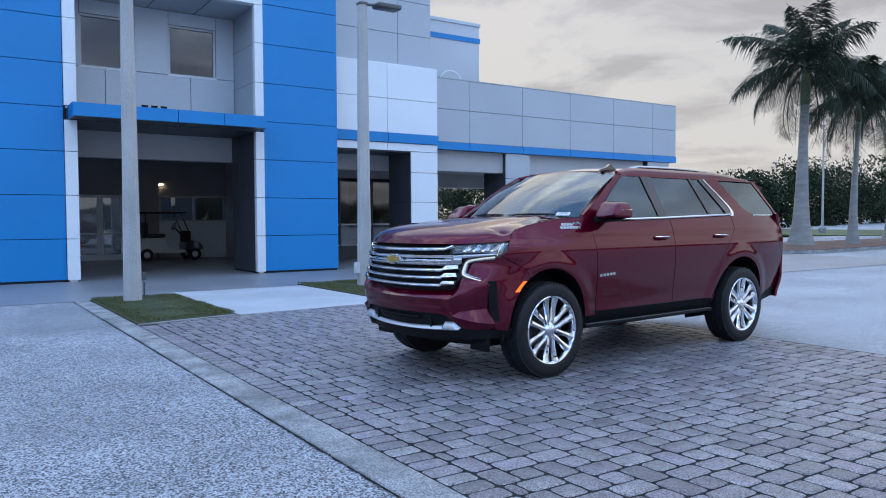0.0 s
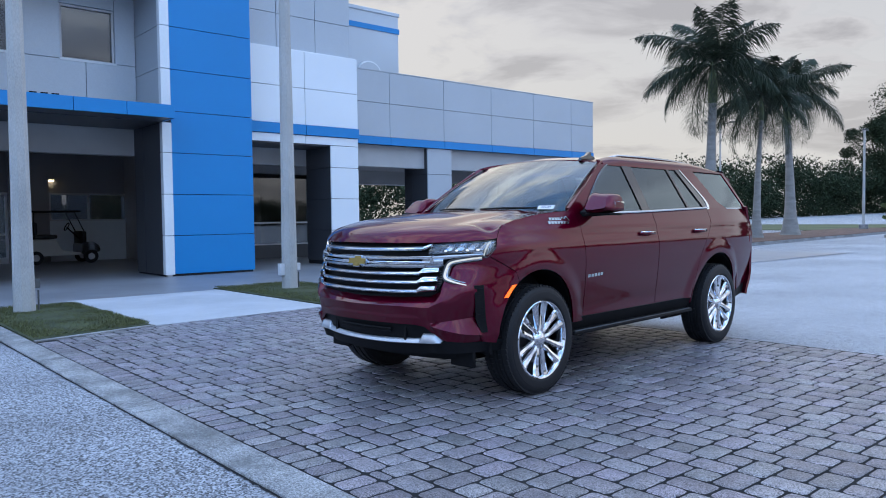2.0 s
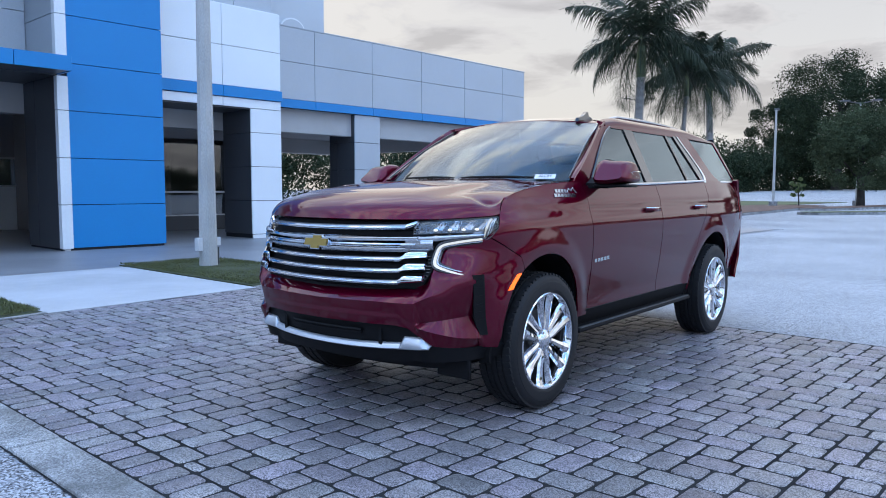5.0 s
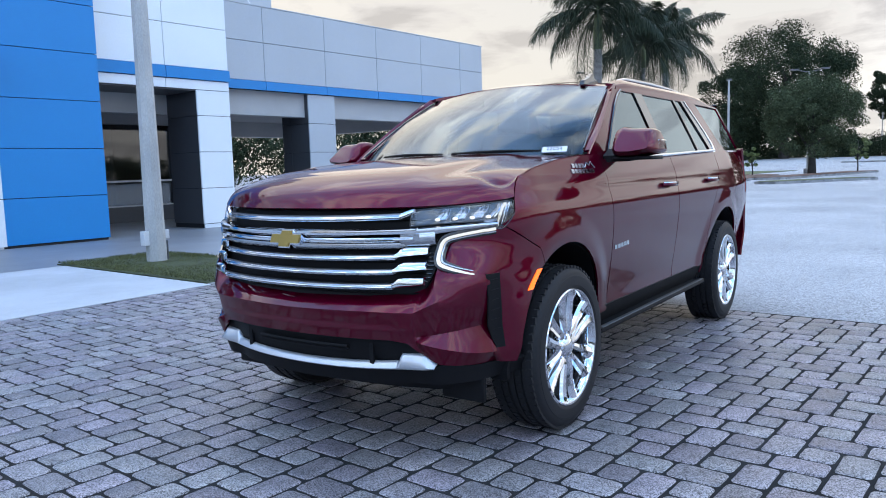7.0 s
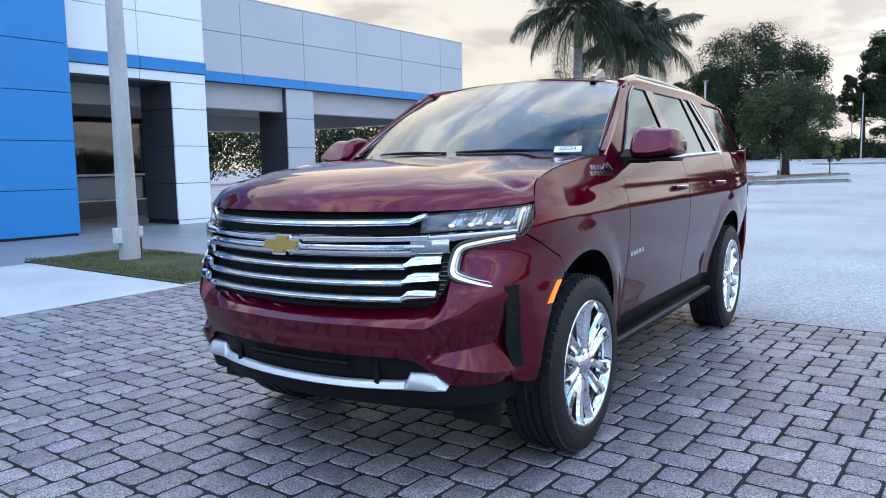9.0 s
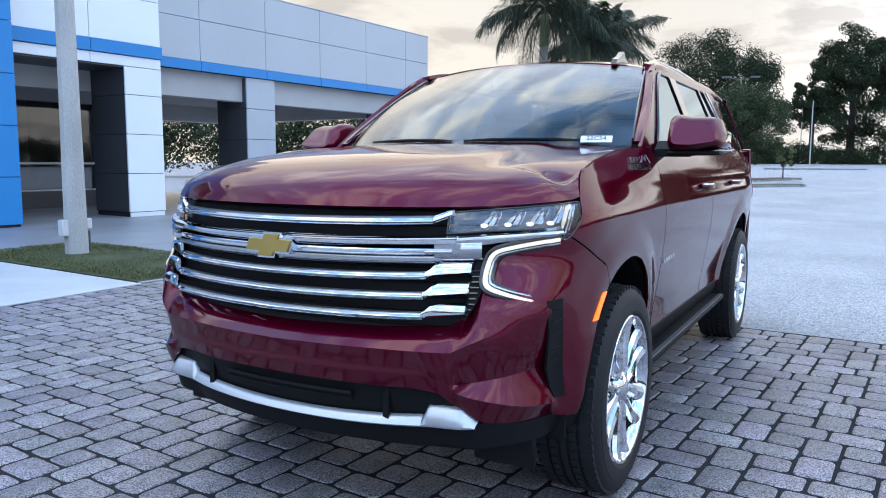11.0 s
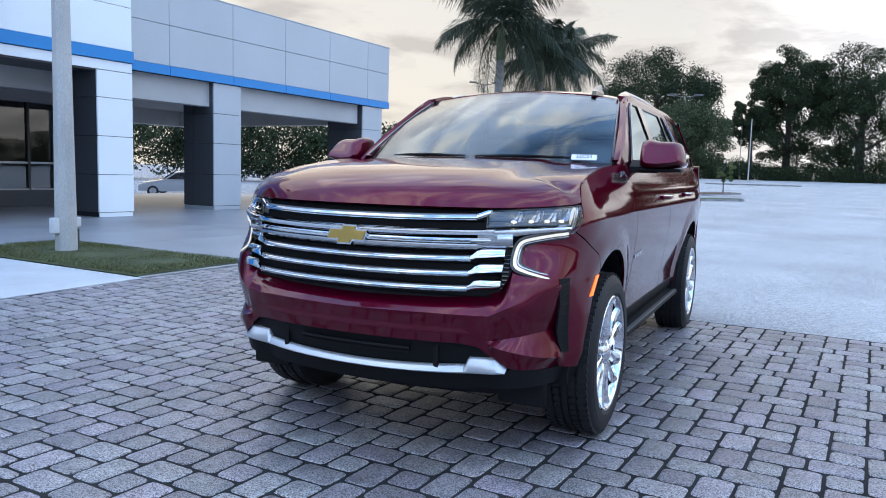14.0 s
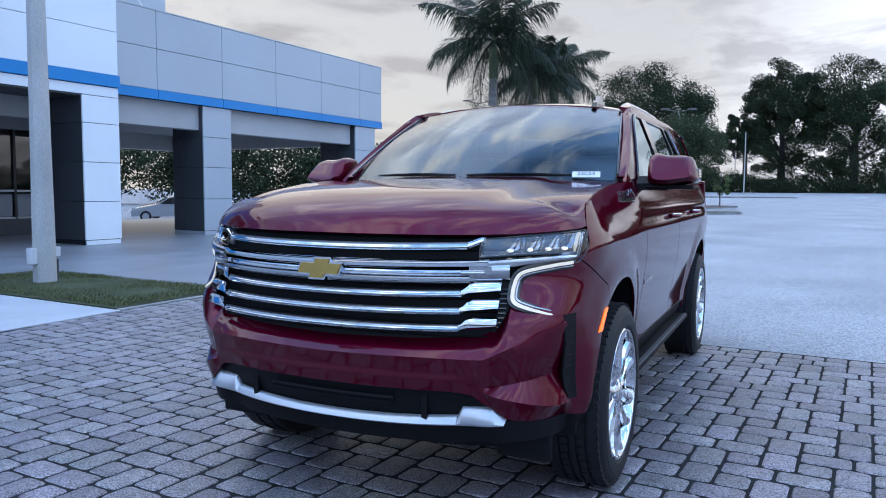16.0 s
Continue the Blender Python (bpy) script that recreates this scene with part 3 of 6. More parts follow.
TY, WY, CY = 18.80, 19.50, 20.38
ROWS_Z = (0.06, 1.0, 2.0, 3.0, 4.0, 5.0, 6.02, 7.05)
tower = empty("entrance_tower", label="entrance portal clad in glossy blue panels with white edge trim", category="building", kind="structure")
part("wall_west", boxm(0.2, 2.42, TY + 0.035, 20.75, 0, 8.6), "joint", tower)
part("wall_east", boxm(6.92, 9.19, TY + 0.035, 20.75, 0, 8.6), "joint", tower)
part("lintel", boxm(2.42, 6.92, TY + 0.035, 20.75, 7.02, 8.6), "joint", tower)
cladding(tower, (0.2, 2.38), (*ROWS_Z, 8.1, 8.6), TY, "blue")
cladding(tower, (7.1, 9.23), (*ROWS_Z, 8.1, 8.6), TY, "blue")
cladding(tower, (2.38, 4.75, 7.1), (7.22, 8.6), TY, "blue")
trim_z = (0.05, 1.0, 2.0, 3.0, 3.72)
for x0, x1 in ((2.38, 2.66), (6.86, 7.1)):
    cladding(tower, (x0, x1), trim_z, TY - 0.05, "white", 0.16, name="trim")
    cladding(tower, (x0, x1), (4.04, 5.0, 6.02, 7.0), TY - 0.05, "white", 0.16, name="trim")
    part("trim_foot", boxm(x0 + 0.06, x1 - 0.06, TY - 0.02, TY + 0.1, 0, 0.06), "frame", tower)
cladding(tower, (2.38, 3.9, 5.4, 7.1), (7.0, 7.22), TY - 0.05, "white", 0.16, name="trim")
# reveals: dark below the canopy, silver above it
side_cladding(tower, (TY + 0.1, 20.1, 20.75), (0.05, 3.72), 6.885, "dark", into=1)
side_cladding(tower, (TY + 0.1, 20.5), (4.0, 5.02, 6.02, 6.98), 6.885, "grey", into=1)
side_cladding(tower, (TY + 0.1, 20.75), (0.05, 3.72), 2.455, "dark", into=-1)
part("soffit", boxm(2.44, 6.9, TY + 0.1, 20.5, 6.97, 7.02), "grey", tower)
for x in (3.5, 4.6, 5.8):
    part("soffit_joint", boxm(x, x + 0.014, TY + 0.12, 20.48, 6.962, 6.972), "joint", tower)
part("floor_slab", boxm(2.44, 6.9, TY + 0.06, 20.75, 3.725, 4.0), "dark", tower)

recess = empty("recess_wall", label="pale grey panel wall set back over the entrance canopy", category="wall", kind="structure")
RY = 20.45
part("backing", boxm(2.45, 6.88, RY + 0.25, RY + 0.3, 4.0, 6.97), "joint", recess)
cladding(recess, (2.46, 3.56, 5.69, 6.88), (4.0, 5.28), RY, "pale_grey", 0.3)
cladding(recess, (2.46, 2.98), (5.28, 6.96), RY, "pale_grey", 0.3)
cladding(recess, (4.28, 5.13), (5.28, 6.96), RY, "pale_grey", 0.3)
cladding(recess, (6.38, 6.88), (5.28, 6.96), RY, "pale_grey", 0.3)
cladding(recess, (2.98, 4.28), (6.6, 6.96), RY, "pale_grey", 0.3)
cladding(recess, (5.13, 6.38), (6.6, 6.96), RY, "pale_grey", 0.3)
for i, x in enumerate((4.42, 4.66, 4.90)):
    part("number_bar", boxm(x, x + 0.16, RY - 0.02, RY - 0.002, 4.16, 4.43), "black", recess, "black plate in place of a digit")


def window(name, x0, x1, z0, z1, y, label):
    w = empty(name, label=label, category="window", kind="structure")
    f = bmesh.new()
    t = 0.05
    box(f, x0, x1, y, y + 0.1, z0, z0 + t)
    box(f, x0, x1, y, y + 0.1, z1 - t, z1)
    box(f, x0, x0 + t, y, y + 0.1, z0 + t, z1 - t)
    box(f, x1 - t, x1, y, y + 0.1, z0 + t, z1 - t)
    part("window_frame", f, "frame", w)
    part("pane", boxm(x0 + t, x1 - t, y + 0.05, y + 0.06, z0 + t, z1 - t), "shop_glass", w)
    part("window_sill", boxm(x0 - 0.03, x1 + 0.03, y - 0.075, y - 0.002, z0 - 0.03, z0 + 0.02), "white", w)
    return w


window("window_1", 2.98, 4.28, 5.28, 6.6, RY + 0.06, "upper window with a pale frame and dark reflecting glass")
window("window_2", 5.13, 6.38, 5.28, 6.6, RY + 0.06, "upper window with a pale frame and dark reflecting glass")
part("upper_room", boxm(2.45, 6.88, 24.6, 24.7, 4.0, 7.0), "brown", recess)
part("upper_room_ceiling", boxm(2.45, 6.88, RY + 0.31, 24.6, 6.9, 6.96), "brown", recess)
for x in (3.42, 3.80, 5.35):
    lamp = empty("ceiling_light", pose(x, 21.9, 6.895), label="long warm ceiling light glimpsed through an upper window", category="lamp", group="upper ceiling lights")
    part("frame", boxm(-0.13, 0.13, -0.02, 0.92, -0.012, 0.0), "frame", lamp)
    part("diffuser", boxm(-0.11, 0.11, 0.0, 0.9, -0.022, -0.013), "dim_lamp", lamp)

canopy = empty("entrance_canopy", label="flat projecting canopy faced with blue panels over the entrance", category="canopy", kind="structure")
# core in the dark tone, bare on its underside
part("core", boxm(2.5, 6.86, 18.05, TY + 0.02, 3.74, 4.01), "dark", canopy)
cladding(canopy, (2.46, 3.6, 4.72, 5.82, 6.9), (3.72, 4.03), 18.0, "blue")
part("end_panel", boxm(6.865, 6.9, 18.05, TY - 0.055, 3.72, 4.03, 0.003), "blue", canopy)
part("end_panel", boxm(2.46, 2.495, 18.05, TY - 0.055, 3.72, 4.03, 0.003), "blue", canopy)

# white wing beside the tower
white_wing = empty("white_wing", label="white panelled wing with a blue band over a drive-through opening", category="building", kind="structure")
part("upper_wall", boxm(9.24, 13.0, WY + 0.035, 20.4, 3.52, 6.08), "joint", white_wing)
cladding(white_wing, (9.24, 9.5, 11.23, 13.03), (4.03, 5.06, 6.1), WY, "white")
cladding(white_wing, (9.24, 11.23, 13.03), (3.5, 3.74), WY, "white")
cladding(white_wing, (9.24, 11.23, 13.05), (3.74, 4.03), WY - 0.05, "blue", 0.1)
part("pier_core", boxm(12.1, 13.0, WY + 0.035, 20.9, 0, 3.5), "joint", white_wing)
cladding(white_wing, (12.05, 13.03), (0.12, 1.03, 1.95, 2.86, 3.5), WY, "white")
part("pier_foot", boxm(12.08, 13.0, WY + 0.012, WY + 0.05, 0, 0.112), "white", white_wing)
# pier's west face in the dark tone, its east face grey
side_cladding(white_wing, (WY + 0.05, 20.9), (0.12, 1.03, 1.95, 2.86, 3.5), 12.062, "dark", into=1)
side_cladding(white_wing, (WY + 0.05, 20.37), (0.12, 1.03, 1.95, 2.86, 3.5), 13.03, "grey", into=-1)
side_cladding(white_wing, (WY + 0.05, 20.37), (4.03, 5.06, 6.1), 13.03, "white", into=-1)
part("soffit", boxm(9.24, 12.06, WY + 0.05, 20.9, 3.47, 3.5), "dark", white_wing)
part("beam", boxm(9.24, 12.06, 20.9, 21.3, 2.98, 3.9), "stucco", white_wing)
part("parapet_cap", boxm(9.24, 13.0, WY + 0.04, 19.75, 6.08, 6.12), "white", white_wing)

grey_block = empty("grey_block", label="silver-grey panelled upper storey set back over the white wing", category="building", kind="structure")
part("core", boxm(9.26, 12.9, 19.79, 27, 6.08, 9.2), "joint", grey_block)
cladding(grey_block, (9.24, 10.5, 11.75, 12.95), (6.12, 7.1, 8.12, 9.2), 19.75, "grey")
side_cladding(grey_block, (19.8, 21.3, 27), (6.12, 7.1, 8.12, 9.2), 12.95, "grey", into=-1)

back_tower = empty("stair_tower", label="plain pale stucco tower with a thin blue stripe behind the parapet", category="building", kind="structure")
part("wall", boxm(12.9, 16.0, 21.3, 26, 5.9, 8.28), "pale_grey", back_tower)
part("coping", boxm(12.95, 16.04, 21.26, 26, 8.2, 8.32, 0.01), "pale_grey", back_tower)
part("stripe", boxm(12.95, 16.03, 21.27, 21.32, 7.62, 7.79), "blue", back_tower)
bm = bmesh.new()
arc = [(14.72 + 0.46 * math.cos(a), 6.2 + 0.36 * math.sin(a)) for a in np.linspace(0, math.pi, 17)]
prism(bm, arc, 21.2, 21.29, "y")
part("arched_vent", bm, "white", back_tower, "white arched roof vent")
bm = bmesh.new()
inner = [(14.72 + 0.40 * math.cos(a), 6.22 + 0.29 * math.sin(a)) for a in np.linspace(0, math.pi, 17)]
prism(bm, inner, 21.185, 21.202, "y")
part("vent_face", bm, "pale_grey", back_tower)

# long porch wing with open bays
porch = empty("porch_wing", label="long grey panelled parapet with a blue band over open piers", category="building", kind="structure")
XE = 25.5
part("core", boxm(13.04, XE - 0.03, CY + 0.035, 32.0, 3.78, 6.03), "joint", porch)
cladding(porch, (13.04, 14.9, 17.23, 19.53, 21.81, 24.08, XE), (3.98, 5.06, 6.06), CY, "grey")
cladding(porch, (13.05, 14.9, 17.23, 19.53, 21.81, 24.08, XE), (3.72, 3.98), CY - 0.04, "blue", 0.08)
side_cladding(porch, (CY + 0.05, 24, 28, 32), (3.72, 5.06, 6.06), XE, "grey", into=-1)
part("coping", boxm(13.0, XE + 0.01, CY - 0.01, CY + 0.2, 6.06, 6.09), "grey", porch)
ceiling = part("ceiling", boxm(9.24, XE - 0.1, 21.3, 31.9, 3.70, 3.775), "soffit")
tagged(ceiling, "plain grey plaster soffit under the porch", "ceiling", kind="structure")
part("front_beam", boxm(13.04, 23.8, 20.62, 20.95, 3.03, 3.74, 0.01), "stucco", porch)
part("back_beam", boxm(13.04, XE - 0.05, 31.2, 31.8, 3.05, 3.72), "stucco", porch)
part("side_beam", boxm(24.6, 25.0, 20.95, 31.2, 3.05, 3.72), "stucco", porch)
for x0, x1, yb in ((16.5, 17.6, 21.72), (23.85, 25.12, 22.1)):
    pier = part("pier", boxm(x0 + 0.05, x1 - 0.05, 20.46, yb - 0.05, 0, 3.7), "joint", porch)
    zs = (0.12, 1.05, 1.97, 2.84, 3.72)
    cladding(pier, (x0, x1), zs, 20.42, "grey")
    # west face in the dark tone, east face like the front
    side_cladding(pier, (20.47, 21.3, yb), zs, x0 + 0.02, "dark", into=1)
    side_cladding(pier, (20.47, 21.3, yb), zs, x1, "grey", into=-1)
    part("pier_foot", boxm(x0 + 0.03, x1 - 0.03, 20.435, yb - 0.02, 0, 0.112), "grey", pier)

# drive-through and shop front behind the portal
inner = empty("drive_through", label="dim drive-through bay with plain walls behind the portal", category="interior", kind="structure")
part("header", boxm(2.45, 6.9, 20.76, 21.1, 3.05, 4.0), "stucco", inner)
part("bay_ceiling", boxm(-6, 9.235, 20.76, 29.2, 3.72, 3.8), "ceiling", inner)
part("facade_west", boxm(-20, 0.19, 19.5, 19.8, 0, 6.1), "pale_grey", inner)
part("roof_west", boxm(-20, 9.2, 20.8, 30, 6.1, 6.2), "stucco", inner)
part("back_wall", boxm(6.72, 9.3, 28.8, 29.0, 0, 1.40), "white", inner)
part("back_wall_top", boxm(-6, 9.3, 28.8, 29.0, 2.36, 3.72), "soffit", inner)
part("back_wall_west", boxm(-6, 3.92, 28.8, 29.0, 0, 2.36), "soffit", inner)
part("back_room", boxm(-6, 9.3, 33.0, 33.1, 0, 3.8), "soffit", inner)
part("column", boxm(5.52, 6.70, 28.6, 29.05, 0, 3.72), "soffit", inner)
shop = empty("window_3", label="strip window with dark panes over a white parapet wall", category="window", kind="structure")
for x0, x1 in ((6.74, 7.98), (7.98, 9.25)):
    f = bmesh.new()
    box(f, x0, x1, 28.76, 28.9, 1.40, 1.45)
    box(f, x0, x1, 28.78, 28.9, 2.30, 2.355)
    box(f, x0, x0 + 0.06, 28.78, 28.9, 1.45, 2.30)
    part("window_frame", f, "frame", shop)
    part("pane", boxm(x0 + 0.06, x1, 28.84, 28.85, 1.45, 2.30), "mirror_glass", shop)
door = empty("door_1", label="glazed double door with pale metal frames", category="door", kind="structure")
for x0 in (3.94, 4.73):
    leaf = bmesh.new()
    box(leaf, x0, x0 + 0.09, 28.8, 28.9, 0.02, 2.35)
    box(leaf, x0 + 0.69, x0 + 0.78, 28.8, 28.9, 0.02, 2.35)
    box(leaf, x0 + 0.09, x0 + 0.69, 28.8, 28.9, 0.02, 0.22)
    box(leaf, x0 + 0.09, x0 + 0.69, 28.8, 28.9, 0.94, 1.0)
    box(leaf, x0 + 0.09, x0 + 0.69, 28.8, 28.9, 2.26, 2.35)
    d = part("door_leaf", leaf, "white", door)
    part("pane", boxm(x0 + 0.09, x0 + 0.69, 28.84, 28.85, 0.22, 2.26), "shop_glass", d)
    part("door_handle", tubem([(x0 + 0.12, 28.76, 1.05), (x0 + 0.12, 28.76, 1.4)], 0.015, 6), "satin", d)

show = empty("showroom", label="glazed showroom front with dark mullions set back in the porch", category="wall", kind="structure")
part("plinth", boxm(9.26, 14.9, 24.35, 24.6, 0, 0.48), "dark", show)
part("header", boxm(9.26, 14.9, 24.35, 24.6, 2.95, 3.72), "soffit", show)
part("side_wall", boxm(14.7, 14.9, 24.6, 29.2, 0, 3.72), "soffit", show)
part("room_wall", boxm(9.26, 14.7, 29.0, 29.2, 0, 3.72), "wall", show)
part("room_floor", boxm(9.26, 14.7, 24.6, 29.0, 0.012, 0.03), "apron", show)
part("west_wall", boxm(9.24, 9.3, 21.3, 29.2, 0, 3.72), "soffit", show)
x = 9.3
while x < 14.8:
    w = part("mullion", boxm(x, x + 0.07, 24.36, 24.5, 0.48, 2.95), "bronze", show)
    x += 1.33
    if x < 14.9:
        for z0, z1 in ((0.52, 1.22), (1.28, 2.93)):
            part("pane", boxm(x - 1.26, x, 24.42, 24.43, z0, z1), "shop_glass", show)
        part("transom", boxm(x - 1.26, x, 24.37, 24.49, 1.22, 1.28), "frame", show)
        part("sill", boxm(x - 1.26, x, 24.33, 24.5, 0.482, 0.52), "frame", show)


lamp = empty("wall_lamp", pose(6.76, 28.78, 2.76), label="small lit lamp fixed over the strip window", category="lamp")
part("housing", boxm(-0.16, 0.16, -0.10, 0.0, 0.03, 0.07, 0.01), "frame", lamp)
part("lens", boxm(-0.14, 0.14, -0.09, -0.01, -0.01, 0.028, 0.01), "warm_lamp", lamp)


def downlight(x, y, z):
    d = empty("downlight", pose(x, y, z), label="round recessed warm ceiling downlight, switched on, added out of view", category="lamp", group="porch downlights")
    bm = bmesh.new()
    lathe(bm, [(0.11, 0.0), (0.14, 0.0), (0.14, -0.02), (0.11, -0.02)], 20, "z", True)
    part("trim_ring", bm, "frame", d)
    bm = bmesh.new()
    lathe(bm, [(0.001, -0.008), (0.108, -0.008), (0.108, -0.016), (0.001, -0.016)], 20, "z")
    part("lens", bm, "warm_lamp", d)


# lamps added under the soffits, hidden behind the header and beams
for x, y in ((5.6, 24.0), (6.2, 26.6), (3.2, 23.0)):
    downlight(x, y, 3.72)
for x, y in ((11.5, 22.6), (13.6, 22.6)):
    downlight(x, y, 3.70)

# ---- the sport utility vehicle: x runs from the front axle to the rear, y to its right side, z up ----
CAR = pose(4.284, 5.622, 0.028, 0, 0, 4.5) @ pose(0, -0.052, 0) @ Matrix.Diagonal((1, 0.948, 1, 1))
suv = empty("sport_utility_vehicle", CAR, label="large dark cherry red four-door SUV with chrome grille, parked on pavers", category="car")
AXLE, HUB, TYRE = 3.071, 0.412, 0.412
ARCH = 0.505


SIDE = ((0.40, 0.920), (0.50, 0.932), (0.56, 0.935), (0.60, 0.940), (0.68, 0.956), (0.80, 0.977), (0.95, 0.999), (1.04, 1.006), (1.085, 1.006), (1.13, 1.000),
        (1.17, 0.990), (1.20, 0.985), (1.225, 0.985), (1.245, 0.980), (1.30, 0.960), (1.36, 0.938), (1.42, 0.914))
# the profile of the sides, its corners rounded
SIDE_Z = np.arange(0.30, 1.50, 0.002)
SIDE_W = np.interp(SIDE_Z, [a for a, _ in SIDE], [b for _, b in SIDE])
SIDE_W = np.convolve(np.pad(SIDE_W, 15, "edge"), np.hanning(31) / np.hanning(31).sum(), "valid")
NOSE_C = -0.15


def full_w(z):
    """Half width of the body just behind the rounded nose."""
    return float(np.interp(z, SIDE_Z, SIDE_W)) - 0.048 * smooth((z - 1.1) / 0.18)


def nose_tip(z):
    return -0.955 + 0.22 * max(0.0, z - 1.06) - 0.025 * smooth((0.80 - z) / 0.08)


def nose_curve(v, z):
    """The nose in plan at a height: boxy at the bumper, more swept back at the lamps."""
    n = lerp(3.6, 2.7, smooth((z - 0.78) / 0.22))
    return NOSE_C - (NOSE_C - nose_tip(z)) * max(0.0, 1 - v ** n) ** (1 / n) + 0.14 * v * v * (1 - v * v)


def front_x(y, z):
    """The nose: x of the front at a height and a distance from the middle line."""
    v = min(0.9999, abs(y) / full_w(z))
    return nose_curve(v, z) + 0.30 * max(0.0, 0.62 - z) * (1 - smooth((v - 0.6) / 0.2))


def side_w(x, z):
    """Half width of the body's side; ahead of NOSE_C it runs round into the nose."""
    w = float(np.interp(z, SIDE_Z, SIDE_W)) - 0.048 * smooth((0.55 - x) / 0.7) * smooth((z - 1.1) / 0.18)
    if x < NOSE_C:
        a, b = 0.3, 1.0
        for _ in range(18):
            m = (a + b) / 2
            a, b = (m, b) if nose_curve(m, z) < x else (a, m)
        w *= b
    if x > 3.2:
        t = (x - 3.2) / 0.95
        w -= 0.075 * t * t
    for c in (0.0, AXLE):
        d = math.hypot(x - c, z - HUB)
        if z > 0.3 and d < 0.75:
            w += 0.018 * smooth((0.68 - d) / 0.14) * smooth((z - 0.35) / 0.2) * smooth((x + 0.58) / 0.2)
    # the bumper's corner swells out to cover the tyre
    if x < -0.1:
        w += interp(z, ((0.40, 0.050), (0.50, 0.060), (0.60, 0.056), (0.70, 0.034), (0.76, 0.018), (0.84, 0.004), (0.90, 0.0))) * smooth((x + 0.62) / 0.14)
    return w


def arch_z(x, low):
    """The lower edge of a side panel: the sill, or a wheel arch."""
    z = low
    for c in (0.0, AXLE):
        d = abs(x - c)
        if d < ARCH:
            z = max(z, HUB + math.sqrt(ARCH * ARCH - d * d) * 1.03)
    return z


def hood_z(x):
    """Height of the seam between the bonnet and the wing, from the headlamp's corner back."""
    return interp(x, ((-0.443, 1.174), (-0.41, 1.218), (-0.385, 1.248), (-0.35, 1.270), (-0.2, 1.306), (0.1, 1.348), (0.3, 1.364), (0.55, 1.376), (0.7, 1.376)))


def belt_z(x):
    return interp(x, ((0.5, 1.345), (0.7, 1.342), (1.7, 1.362), (2.8, 1.393), (3.0, 1.40), (4.2, 1.40)))


def side_panel(name, xa, xb, cols, rows, low=0.47, top=belt_z, thick=0.012, bottom=None):
    """A body panel between two edges xa(v), xb(v), from the sill or arch to the top edge, on both sides of the car."""
    for s in (-1, 1):
        P = np.zeros((rows + 1, cols + 1, 3))
        for j in range(cols + 1):
            u = j / cols
            for i in range(rows + 1):
                v = i / rows
                x = lerp(xa(v), xb(v), u)
                z = lerp(bottom(x) if bottom else arch_z(x, low), top(x), v)
                P[i, j] = (x, s * side_w(x, z), z)
        part(name, gridm(P, thick, flip=(s < 0)), "paint", suv, angle=35)


def wing_low(x):
    """Lower edge of the front wing: the seam to the bumper, then the arch."""
    return interp(x, ((-0.545, 1.060), (-0.30, 0.936), (-0.262, 0.862))) if x < -0.262 else arch_z(x, 0.47)


def wing_top(x):
    """Upper edge: behind the headlamp, then along the bonnet."""
    return interp(x, ((-0.545, 1.062), (-0.48, 1.10), (-0.443, 1.170))) if x < -0.443 else hood_z(x) - 0.004


# wings, doors, rear quarters; the joints between them stay open
side_panel("front_wing", lambda v: -0.545, lambda v: lerp(0.652, 0.532, v) + 0.02 * math.sin(math.pi * v), 96, 44, top=wing_top, bottom=wing_low)
fd0 = lambda v: lerp(0.659, 0.540, v) + 0.02 * math.sin(math.pi * v)
fd1 = lambda v: lerp(1.845, 1.775, v)
side_panel("front_door", fd0, fd1, 30, 48, low=0.50)
rd0 = lambda v: lerp(1.853, 1.783, v)
rd1 = lambda v: lerp(2.55, 2.935, smooth(v * 1.35))
side_panel("rear_door", rd0, rd1, 44, 48, low=0.50)
rq0 = lambda v: lerp(2.558, 2.943, smooth(v * 1.35))
side_panel("rear_quarter", rq0, lambda v: lerp(4.00, 4.09, math.sin(math.pi * min(1, v * 1.25) / 2)) - 0.05 * v ** 4, 84, 48, bottom=lambda x: max(arch_z(x, 0.44), interp(x, ((3.55, 0.44), (3.72, 0.50), (4.10, 0.60)))))

